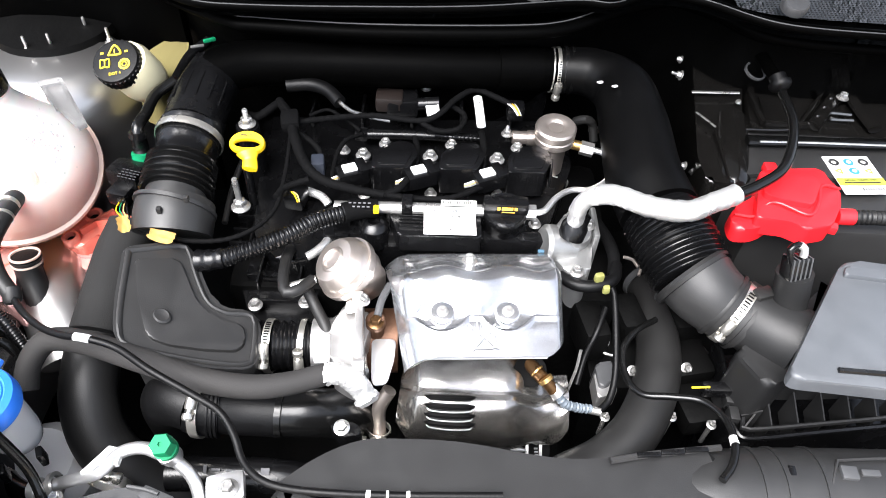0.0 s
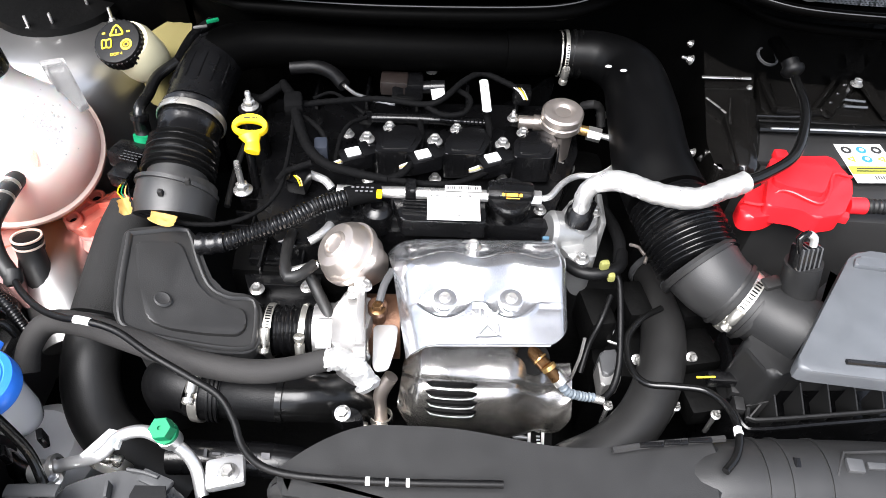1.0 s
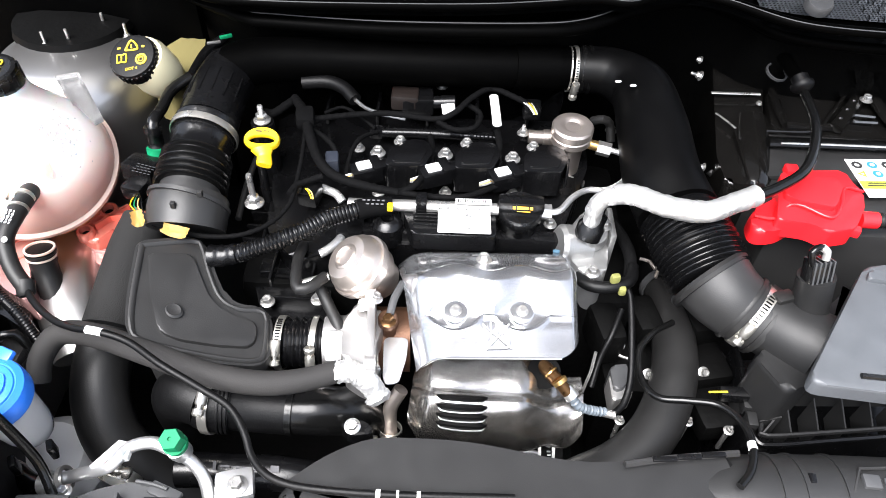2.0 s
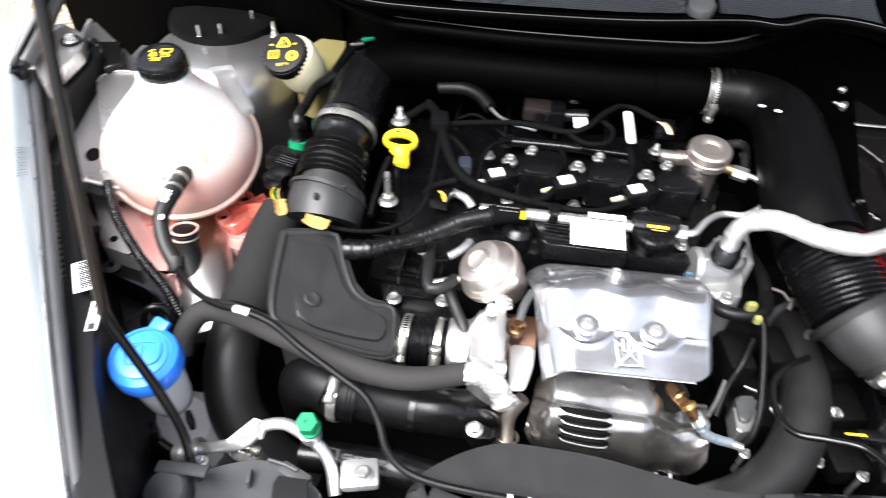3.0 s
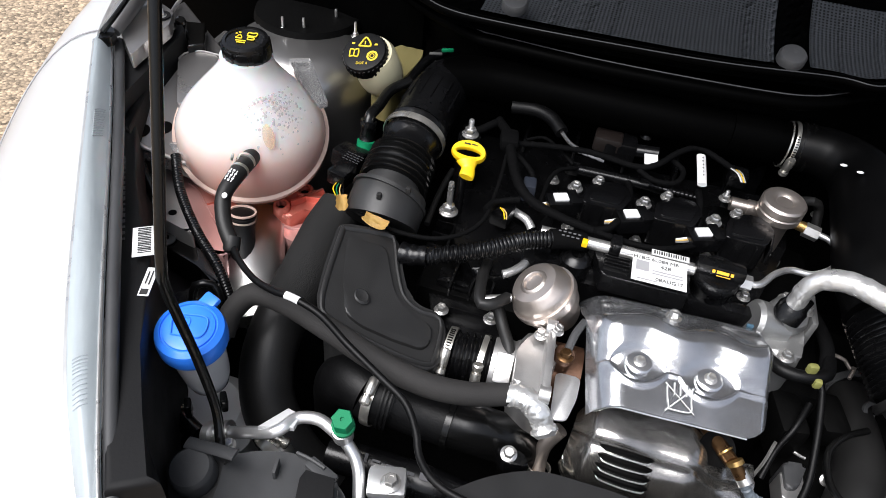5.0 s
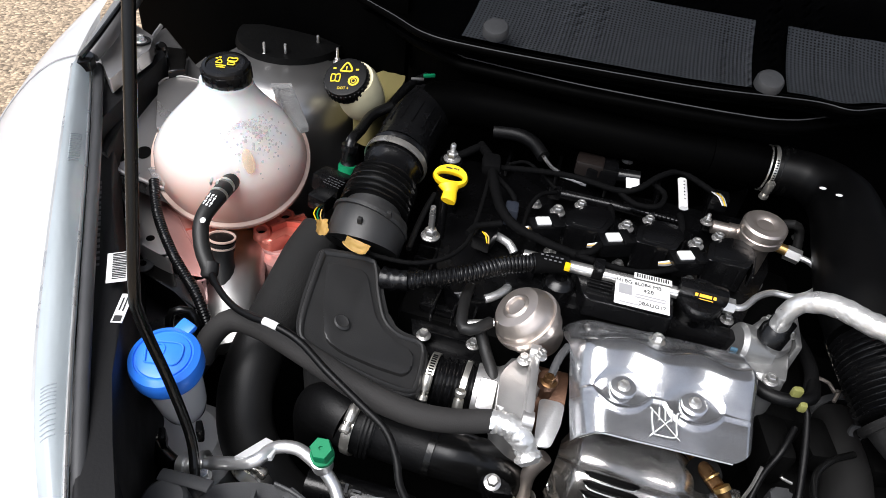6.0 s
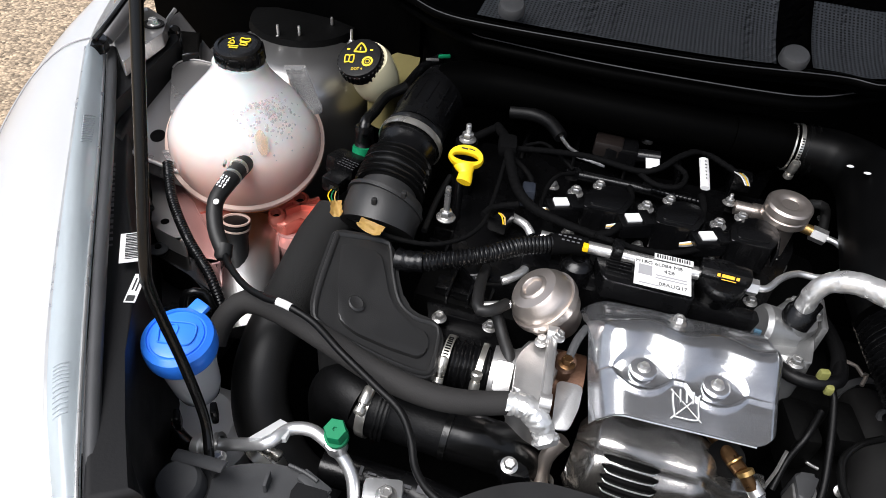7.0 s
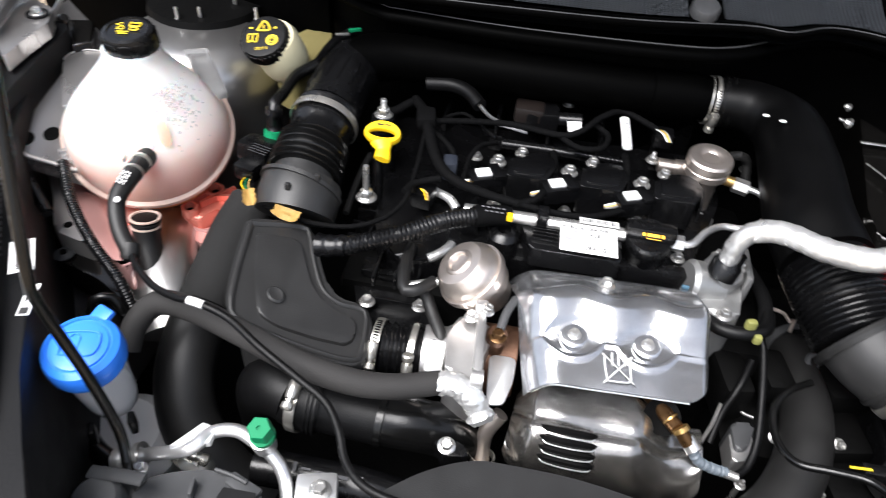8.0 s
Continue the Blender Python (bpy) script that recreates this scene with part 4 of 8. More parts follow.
part("lid_skirt", slab([(0.4276, -0.1534, 0.8000), (0.5126, -0.1624, 0.8000), (0.4900, -0.2400, 0.8000), (0.3560, -0.2480, 0.8000)], 0.70, 0.806, 0.004, 0.01), BOXBLACK, box)
part("lid_shoulder", slab([(0.4158, -0.1682, 0.8280), (0.4901, -0.1772, 0.8280), (0.4846, -0.1891, 0.8280), (0.4095, -0.1803, 0.8280)], 0.818, 0.825, 0.003, 0.004), GREY, box)
part("lid_groove", sweep([(0.3642, -0.2900, 0.8220), (0.4397, -0.2939, 0.8220)], 0.0025, 8), BLACK, box)
part("lid_neck", slab([(0.3089, -0.2334, 0.7800), (0.3649, -0.1996, 0.7800), (0.4389, -0.1354, 0.7800), (0.3577, -0.2610, 0.7600), (0.3294, -0.2736, 0.7600)], 0.68, 0.765, 0.008, 0.01), BOXBLACK, box)
part("lower_half", slab([(0.3262, -0.1757), (0.3265, -0.2078), (0.3178, -0.2602), (0.3199, -0.2877), (0.3356, -0.2920), (0.5200, -0.2670), (0.5300, -0.2200), (0.3900, -0.1700)], 0.5, 0.672, 0.004, 0.004), BLACK, box, "black ribbed lower tray")
part("rim", sweep([(0.3262, -0.1757, 0.7000), (0.3265, -0.2078, 0.7000), (0.3178, -0.2602, 0.7000), (0.3199, -0.2877, 0.6990), (0.3356, -0.2920, 0.6990), (0.4034, -0.2830, 0.7000), (0.5200, -0.2665, 0.7000)], 0.0030, 8, 0.004, flat=1.5), BLACK, box)
part("lip", sweep([(0.3268, -0.2740, 0.7060), (0.3248, -0.2800, 0.7060), (0.3293, -0.2859, 0.7060), (0.4034, -0.2766, 0.7060), (0.5200, -0.2600, 0.7060)], 0.0022, 8, 0.004, flat=1.6), BOXBLACK, box)
part("rim_wall", joined(fin((0.3262, -0.1757, 0.7010), (0.3265, -0.2078, 0.7010), 0.05, 0.003), fin((0.3265, -0.2078, 0.7010), (0.3178, -0.2602, 0.7010), 0.05, 0.003), fin((0.3178, -0.2602, 0.7010), (0.3199, -0.2877, 0.7010), 0.05, 0.003), fin((0.3356, -0.2920, 0.7010), (0.5200, -0.2665, 0.7010), 0.05, 0.003)), BLACK, box)
for k in range(7):
    x = 0.3535 + 0.0278 * k
    part("rib", fin((x, -0.2810 + 0.0032 * k, 0.7070), (x - 0.0045, -0.2560 + 0.0026 * k, 0.7260), 0.04, 0.0016), BOXBLACK, box)
for a, b in (((0.3279, -0.2136), (0.3370, -0.2230)), ((0.3262, -0.2330), (0.3400, -0.2380)), ((0.3290, -0.2496), (0.3433, -0.2500)), ((0.3275, -0.2604), (0.3484, -0.2593)), ((0.3262, -0.2702), (0.3443, -0.2699)), ((0.3269, -0.2822), (0.3500, -0.2592))):
    part("rib", fin((*a, 0.7060), (*b, 0.7160), 0.035, 0.0016), BOXBLACK, box)
part("catch_post", block((0.010, 0.020, 0.014), (0.3200, -0.2480, 0.7020), 0.002, -8), BOXBLACK, box)
part("catch_post", block((0.010, 0.016, 0.014), (0.3190, -0.2690, 0.7020), 0.002, -4), BOXBLACK, box)
part("web", slab([(0.3317, -0.2037), (0.3376, -0.2168), (0.3658, -0.2229), (0.3400, -0.2618)], 0.700, 0.742, 0.002, 0.003), BOXBLACK, box)
part("outlet", sweep([(0.3232, -0.1794, 0.7650), (0.3436, -0.2001, 0.7650), (0.3737, -0.2229, 0.7650)], [0.0340, 0.0345, 0.0371], 28), BOXBLACK, box)
part("sensor_boss", sweep([(0.3690, -0.2040, 0.7650), (0.3640, -0.1930, 0.7920), (0.3571, -0.1849, 0.8300)], [0.0185, 0.0172, 0.0170], 28), BOXBLACK, box)
sens = base("air_flow_sensor", (0.3571, -0.1849, 0.8270), "black air sensor plug in the filter box outlet", "sensor")
part("plug", block((0.024, 0.016, 0.022), (0.3545, -0.1860, 0.8390), 0.002, 12, -22), COIL, sens)
for k in range(5):
    part("plug_rib", block((0.0016, 0.0172, 0.0226), Vector((0.3453, -0.1880, 0.8390)).lerp(Vector((0.3637, -0.1840, 0.8390)), k / 4), 0.0004, 12, -22), CHARCOAL, sens)
part("wire", sweep([(0.3440, -0.1890, 0.8480), (0.3393, -0.1860, 0.8620), (0.3475, -0.1809, 0.8640), (0.3545, -0.1830, 0.8600), (0.3560, -0.1855, 0.8500)], 0.0032, 10), BLACK, sens)
part("wire_wrap", sweep([(0.3490, -0.1811, 0.8638), (0.3545, -0.1830, 0.8602), (0.3558, -0.1850, 0.8525)], 0.0037, 10), FOIL, sens, "short foil wrap")

# ---- front snorkel ----
duct = base("intake_snorkel", (0.0883, -0.3454, 0.7000), "matt black moulded intake snorkel across the front", "air duct")
part("scoop", slab([(-0.1305, -0.4072, 0.7650), (-0.0825, -0.3643, 0.7650), (-0.0462, -0.3456, 0.7650), (0.0321, -0.3439, 0.7650), (0.1291, -0.3591, 0.7650), (0.2747, -0.3416, 0.7650), (0.2709, -0.3917, 0.7650), (0.0779, -0.4262, 0.7650)], 0.69, 0.772, 0.02, 0.03), SNORKEL, duct, "smooth wide snorkel scoop")
part("seam_lip", sweep([(0.1649, -0.3603, 0.7780), (0.2046, -0.3525, 0.7780), (0.2622, -0.3444, 0.7780)], 0.003, 6), MATT, duct)
for u in (0.2, 0.5, 0.8):
    part("slot", block((0.02, 0.004, 0.003), Vector((0.1838, -0.3574, 0.7810)).lerp(Vector((0.2533, -0.3468, 0.7810)), u), 0.0005, 4), BLACK, duct)
part("pipe", sweep([(0.1500, -0.3830, 0.7220), (0.2100, -0.3770, 0.7270), (0.2560, -0.3715, 0.7340), (0.2981, -0.3684, 0.7350), (0.3745, -0.3654, 0.7350), (0.4863, -0.3640, 0.7350)], [0.034, 0.040, 0.0415, 0.042, 0.042, 0.042], 36), SNORKEL, duct)
for px in ((0.2940, -0.3685, 0.7350), (0.3133, -0.3678, 0.7350), (0.3464, -0.3665, 0.7350)):
    part("band", lathe([(0.04, -0.002), (0.0435, -0.002), (0.0435, 0.002), (0.04, 0.002)], px, (1, 0, 0), 36), SNORKEL, duct)
part("catch", block((0.006, 0.011, 0.003), (0.3191, -0.3633, 0.7755), 0.0008, -6), BLACK, duct)
part("catch", block((0.03, 0.012, 0.008), (0.3681, -0.3627, 0.7720), 0.002), MATT, duct)
part("catch", block((0.024, 0.008, 0.006), (0.3903, -0.3603, 0.7730), 0.002), MATT, duct)
part("catch_frame", sweep([(0.3608, -0.3512, 0.7760), (0.3937, -0.3483, 0.7760), (0.4211, -0.3471, 0.7760)], 0.0014, 6), MATT, duct)
part("catch_frame", sweep([(0.3620, -0.3506, 0.7760), (0.3513, -0.3692, 0.7760), (0.3471, -0.3831, 0.7720)], 0.0014, 6), MATT, duct)
part("catch", block((0.014, 0.012, 0.006), (0.3662, -0.3633, 0.7775), 0.0015, -4), CHARCOAL, duct)
part("catch", block((0.016, 0.006, 0.004), (0.3847, -0.3626, 0.7775), 0.0012), CHARCOAL, duct)
# ---- engine: cam cover and head ----
engine = base("engine", (0.0, -0.02, 0.45), "black three-cylinder petrol engine with plastic cam cover", "engine")
part("block", block((0.44, 0.24, 0.3), (0.0, -0.03, 0.58), 0.02), DARK, engine)
part("cam_cover", slab([(-0.2187, 0.1059, 0.7650), (0.1766, 0.1231, 0.7650), (0.1745, 0.0305, 0.7650), (0.1258, -0.1068, 0.7650), (-0.0820, -0.1190, 0.7650), (-0.1505, -0.1476, 0.7650), (-0.1886, -0.1083, 0.7650)], 0.70, 0.768, 0.01, 0.012), BLACK, engine, "ribbed black plastic cam cover")
part("timing_cover", slab([(-0.2375, 0.0396, 0.7616), (-0.1869, 0.0321, 0.7616), (-0.1638, -0.1029, 0.7616), (-0.1191, -0.1283, 0.7459), (-0.1109, -0.1901, 0.7354), (-0.1812, -0.1938, 0.7354), (-0.2174, -0.1062, 0.7616)], 0.5761, 0.7211, 0.008, 0.01), BLACK, engine)
for k in range(7):
    a = Vector((-0.2037, 0.0201, 0.7520)).lerp(Vector((-0.2039, -0.1054, 0.7520)), k / 6)
    part("rib", block((0.03, 0.003, 0.012), (a.x, a.y, 0.748), 0.001), BLACK, engine)
for dx in (0, 0.012):
    part("rib", sweep([Vector((-0.2002, 0.0311, 0.7520)) + Vector((dx, 0, 0)), Vector((-0.1958, -0.1136, 0.7520)) + Vector((dx, 0, 0))], 0.0022, 6), BLACK, engine)
for k in range(3):
    a = Vector((-0.1754, -0.1400, 0.7271)).lerp(Vector((-0.1321, -0.1376, 0.7271)), k / 2)
    part("rib", block((0.003, 0.05, 0.014), (a.x, a.y, 0.75), 0.001), BLACK, engine)
part("rib", block((0.07, 0.003, 0.016), (-0.1484, -0.1695, 0.7260), 0.001), BLACK, engine)
part("cover_pad", block((0.05, 0.022, 0.012), (-0.1705, -0.1294, 0.7323), 0.003), BLACK, engine)
for at in ((-0.1778, -0.1777, 0.7333), (-0.1255, -0.1711, 0.7333)):
    bolt(engine, at, 0.006)
bolt(engine, (-0.2018, -0.0910, 0.7936), 0.008, stud=0.034)
bolt(engine, (-0.2068, -0.0021, 0.8371), 0.0075, stud=0.014)
part("bolt_post", lathe([(0, -0.09), (0.014, -0.09), (0.013, 0), (0, 0)], (-0.2073, -0.0017, 0.8352), (0, 0, 1), 16), BLACK, engine)
part("front_rail", block((0.215, 0.016, 0.03), (0.0225, -0.1026, 0.7650), 0.004), BLACK, engine)
# raised pockets between coils, front and rear ridges
for at, sz in (((-0.0604, -0.0822, 0.7750), (0.03, 0.04, 0.03)), ((-0.0225, -0.0834, 0.7750), (0.024, 0.04, 0.03)), ((-0.0975, -0.0902, 0.7700), (0.03, 0.05, 0.02))):
    part("boss", block(sz, at, 0.006), BLACK, engine)
part("injector_seat", lathe([(0, -0.03), (0.016, -0.03), (0.016, -0.005), (0.012, 0.0), (0.007, 0.002), (0.007, -0.01), (0, -0.01)], (-0.0563, -0.1057, 0.7950), (0, 0, 1), 20), BLACK, engine)
part("rear_ridge", sweep([(-0.0859, 0.0496, 0.7900), (-0.0165, 0.0524, 0.7900), (0.0568, 0.0509, 0.7900)], 0.006, 10), BLACK, engine)
for at in ((-0.0859, 0.0496, 0.7900), (0.0029, 0.0583, 0.7900), (0.0992, 0.0608, 0.7900)):
    part("clip", block((0.016, 0.012, 0.014), at, 0.003), BLACK, engine)
part("plenum", block((0.36, 0.07, 0.08), (-0.0231, 0.2012, 0.7500), 0.015), BLACK, engine, "black intake plenum behind the head")
for k in range(5):
    a = Vector((-0.1533, 0.1164, 0.7700)).lerp(Vector((0.1007, 0.1294, 0.7700)), k / 4)
    part("plenum_rib", block((0.004, 0.06, 0.02), (a.x, a.y, 0.78), 0.001), BLACK, engine)
for at in ((-0.0098, 0.1168, 0.8150), (-0.1037, 0.0216, 0.7850), (0.0801, -0.0341, 0.7750), (0.0024, -0.0371, 0.7750), (-0.0737, -0.0440, 0.7750), (0.1206, -0.0800, 0.7750), (0.2074, 0.0910, 0.7800)):
    bolt(engine, at, 0.0055)
bolt(engine, (0.0920, 0.0495, 0.8000), 0.0055, stud=0.008)
bolt(engine, (0.1543, 0.0158, 0.7600), 0.007, axis=(-0.3, -0.8, 0.5))
part("rear_sensor", block((0.04, 0.03, 0.025), (-0.0383, 0.0899, 0.8100), 0.005, 4), BLACK, engine, "brown-black pressure sensor")
part("rear_sensor_tip", lathe([(0, 0), (0.008, 0), (0.008, 0.03), (0, 0.03)], (-0.0219, 0.0859, 0.8120), (1, 0, 0.1), 14), BLACK, engine)
part("rear_label", block((0.016, 0.014, 0.001), (0.0004, 0.0704, 0.8150), 0, 12, 25), WHITE, engine, "white printed tag")

# ignition coils
def coil(at):
    own = base("ignition_coil", at, "black ignition coil with a white-tabbed plug on the cam cover", "ignition coil", "ignition coils")
    at = Vector(at)
    part("body", slab([(at.x + a, at.y + b) for a, b in ((0.011, -0.027), (0.054, -0.025), (0.063, 0.0), (0.056, 0.021), (0.034, 0.022), (0.013, 0.003))], at.z - 0.032, at.z + 0.004, 0.002, 0.004), COIL, own)
    part("top_panel", slab([(at.x + a, at.y + b) for a, b in ((0.018, -0.021), (0.050, -0.019), (0.056, 0.0), (0.050, 0.015), (0.036, 0.016), (0.019, 0.002))], at.z + 0.003, at.z + 0.0058, 0.001, 0.003), COIL, own)
    part("side_rib", block((0.003, 0.03, 0.02), at + Vector((0.0625, -0.008, -0.012)), 0.001, -8), BLACK, own)
    part("side_rib", block((0.003, 0.026, 0.02), at + Vector((0.012, -0.012, -0.012)), 0.001), COIL, own)
    for q in (0.022, 0.034, 0.046):
        part("front_rib", block((0.0016, 0.002, 0.024), at + Vector((q, -0.0265, -0.014)), 0.0004), COIL, own)
    part("ear", lathe([(0, -0.02), (0.010, -0.02), (0.010, -0.002), (0, -0.002)], at, (0, 0, 1), 18), BLACK, own)
    bolt(own, at + Vector((0, 0, -0.002)), 0.0066)
    bolt(own, at + Vector((0.024, 0.020, 0.0)), 0.0058)
    part("plug", block((0.034, 0.021, 0.018), at + Vector((-0.010, -0.030, -0.006)), 0.002, 24), COIL, own)
    part("latch", block((0.01, 0.024, 0.006), at + Vector((0.001, -0.024, 0.003)), 0.0015, 24), BLACK, own)
    part("neck", block((0.022, 0.016, 0.016), at + Vector((0.008, -0.020, -0.006)), 0.003, 24), BLACK, own)
    part("white_tab", block((0.016, 0.0125, 0.003), at + Vector((-0.012, -0.030, 0.0044)), 0.001, 24), WHITE, own, "white locking tab")
    for k in range(3):
        part("wire", sweep([at + Vector((-0.024, -0.033 - 0.003 * k, -0.005)), at + Vector((-0.030, -0.036 - 0.003 * k, -0.006)), at + Vector((-0.037, -0.037 - 0.002 * k, -0.009))], 0.0011, 6), (WHITE, ORANGE, STEEL)[k], own)
    return own


first = coil((-0.0768, -0.011, 0.8085))
for x in (0.0, 0.078):
    copy_thing(first, pose(x * 0.985 + 0.0003, -0.011, 0.8105))

# oil filler cap
oil = base("oil_filler_cap", (0.0890, -0.0742, 0.7700), "black oil filler cap with an orange printed badge", "filler cap")
oc = Vector((0.0839, -0.0899, 0.8000))
part("cap", lathe([(0, -0.03), (0.022, -0.03), (0.0225, -0.006), (0.024, -0.004), (0.024, 0.006), (0.022, 0.009), (0, 0.0095)], oc, (0, -0.12, 1), 32), BLACK, oil)
part("grip", block((0.05, 0.02, 0.016), oc + Vector((0.0, 0.0, 0.012)), 0.006, 0, -7), BLACK, oil)
mm = flag(oc + Vector((0.002, -0.0105, 0.0165)), (1, 0, 0), 0, 0, (0, -0.75, 0.66))
BADGE = material("orange_print", (0.85, 0.42, 0.01), 0.5, var=0.05, bump=0)
for xx, w in ((-0.010, 0.003), (-0.001, 0.012), (0.008, 0.003)):
    bars([(xx, 0, w, 0.0032)], mm, BADGE, oil, "badge_mark")
bars([(0, -0.0036, 0.014, 0.0008)], mm, BADGE, oil, "badge_mark")

# fuel rail, plate with label
rail = base("fuel_rail", (0.0269, -0.0917, 0.8000), "satin steel fuel rail with a black label plate", "fuel rail")
part("tube", sweep([(-0.0995, -0.0940, 0.8030), (-0.0341, -0.0916, 0.8030), (0.0634, -0.0899, 0.8030), (0.1155, -0.0901, 0.8030)], 0.0065, 14), STEEL, rail)
part("clip", block((0.012, 0.018, 0.02), (-0.0214, -0.0905, 0.8060), 0.003), BLACK, rail)
part("plate", slab([(-0.0413, -0.0942, 0.8000), (0.0576, -0.0845, 0.8000), (0.0586, -0.1256, 0.7950), (-0.0288, -0.1276, 0.7950)], 0.775, 0.7985, 0.003, 0.004), BLACK, rail)
for k in range(5):
    part("plate_rib", block((0.026, 0.0016, 0.004), Vector((-0.0168, -0.0962, 0.8000)).lerp(Vector((-0.0157, -0.1167, 0.8000)), k / 4), 0.0005), BLACK, rail)
lx = Vector((0.0512, -0.0952, 0.8115)) - Vector((-0.0030, -0.0968, 0.8115))
mm = flag((0.0244, -0.1165, 0.8115), lx, 0, 0)
ll = part("label", block((lx.length, 0.040, 0.0008), (0, 0, 0), 0), WHITE, rail, "white printed part label")
ll.data.transform(mm)
top = mm @ Matrix.Translation((0, 0, 0.0006))
writing("H1BG 6L084 MB", top @ Matrix.Translation((-0.004, 0.014, 0)), 0.0066, INK, rail)
writing("428", top @ Matrix.Translation((0.006, 0.0055, 0)), 0.007, INK, rail)
writing("08AUG17", top @ Matrix.Translation((0.010, -0.0135, 0)), 0.0066, INK, rail)
bars([(0.008, -0.002, 0.03, 0.0012), (0.008, -0.006, 0.03, 0.0012), (-0.012, -0.017, 0.02, 0.001)], top, GREYPRINT, rail)
bars([(-0.017, 0.002, 0.013, 0.014)], top, GREYPRINT, rail, "code_patch")
mm2 = flag((0.0336, -0.0903, 0.8125), lx, 0, 0)
l2 = part("small_label", block((0.038, 0.008, 0.0008), (0, 0, 0), 0), WHITE, rail, "narrow white barcode label")
l2.data.transform(mm2)
bars([(-0.016 + 0.0024 * k, 0, 0.001 + 0.0005 * (k % 3 == 0), 0.005) for k in range(14)], mm2 @ Matrix.Translation((0, 0, 0.0006)), INK, rail, "barcode")
part("end_nut", lathe([(0, -0.006), (0.0085, -0.006), (0.0085, 0.006), (0, 0.006)], (0.1112, -0.0895, 0.8030), (1, 0, 0), 6), STEEL, rail)
part("feed_pipe", sweep([(0.1112, -0.0895, 0.8030), (0.1261, -0.0868, 0.8030), (0.1423, -0.0642, 0.8030), (0.1603, -0.0476, 0.8000), (0.1829, -0.0452, 0.8000), (0.2048, -0.0264, 0.8000), (0.2139, 0.0003, 0.8000), (0.2067, 0.0207, 0.8000), (0.1919, 0.0271, 0.8000)], 0.0036, 12, 0.004), PIPE, rail, "bent satin fuel pipe")

# high-pressure pump
pump = base("fuel_pump", (0.1677, 0.1059, 0.7400), "satin steel high-pressure fuel pump with dished top", "fuel pump")
pc = Vector((0.1452, 0.0249, 0.8350))
part("can", lathe([(0, -0.003), (0.009, -0.003), (0.0115, -0.001), (0.016, 0.0), (0.0222, -0.0006), (0.0242, -0.003), (0.0242, -0.010), (0.0228, -0.0108), (0.0228, -0.0128), (0.0242, -0.0138), (0.0242, -0.021), (0.021, -0.023), (0.0175, -0.028), (0.0165, -0.03), (0.0165, -0.10), (0, -0.10)], pc, (0, -0.05, 1), 40), CANSTEEL, pump)
part("base_flange", block((0.05, 0.03, 0.012), pc + Vector((0.0, 0.0, -0.085)), 0.004, 20), ALU, pump)
part("outlet_nut", lathe([(0, -0.008), (0.0085, -0.008), (0.0085, 0.008), (0, 0.008)], (0.1872, 0.0279, 0.8000), (1, -0.2, -0.1), 6), STEEL, pump)
part("outlet_union", lathe([(0, -0.012), (0.006, -0.012), (0.006, 0.004), (0, 0.004)], (0.1763, 0.0310, 0.8020), (1, -0.2, -0.1), 14), BRASS, pump)
part("inlet", lathe([(0, -0.03), (0.008, -0.03), (0.008, -0.012), (0.0095, -0.012), (0.0095, 0.004), (0, 0.004)], (0.1284, 0.0444, 0.8000), (1, 0, 0.0), 18), CANSTEEL, pump)
hose("rear_fuel_hose", [(0.1795, 0.0823, 0.8000), (0.1893, 0.0730, 0.8100), (0.2003, 0.0780, 0.8000), (0.2047, 0.0698, 0.7800)], 0.0055, RUBBER, "short black fuel hose behind the pump", "hose")

# aluminium coolant outlet with silver sleeved hose
CASTING = material("dull_casting", (0.36, 0.36, 0.355), 0.42, 0.85, var=0.2, scale=50, bump=0.25, fine=500)
outlet = base("thermostat_housing", (0.1682, -0.0720, 0.7400), "cast aluminium thermostat housing with a bolted flange", "housing")
part("casting", slab([(0.1440, -0.0770, 0.7850), (0.1850, -0.0681, 0.7850), (0.1810, -0.1175, 0.7800), (0.1751, -0.1491, 0.7650), (0.1529, -0.1480, 0.7650), (0.1348, -0.1202, 0.7800)], 0.68, 0.772, 0.008, 0.012), CASTING, outlet)
part("side_boss", lathe([(0, -0.03), (0.021, -0.03), (0.022, 0.0), (0.018, 0.004), (0, 0.004)], (0.1304, -0.1091, 0.7750), (-1, -0.2, 0.2), 24), CASTING, outlet)
part("neck", lathe([(0, -0.02), (0.02, -0.02), (0.02, 0.004), (0.017, 0.008), (0, 0.008)], (0.1605, -0.0997, 0.7850), (0.2, -0.3, 1), 24), CASTING, outlet)
part("blue_tag", block((0.007, 0.003, 0.004), (0.1226, -0.1300, 0.7850), 0.001), material("faded_blue_tag", (0.05, 0.11, 0.16), 0.5), outlet)
part("flange", block((0.007, 0.046, 0.056), (0.1848, -0.0859, 0.7630), 0.003), CASTING, outlet)
for at in ((0.1610, -0.1456, 0.7720), (0.1570, -0.0839, 0.7900), (0.1758, -0.0933, 0.7900)):
    bolt(outlet, at, 0.006)
part("fitting", lathe([(0, -0.012), (0.0145, -0.012), (0.0145, 0.002), (0.012, 0.006), (0.012, 0.016), (0, 0.016)], (0.1584, -0.1061, 0.8000), (0.25, 0.3, 1), 20), BLACK, outlet, "black quick-fit collar")
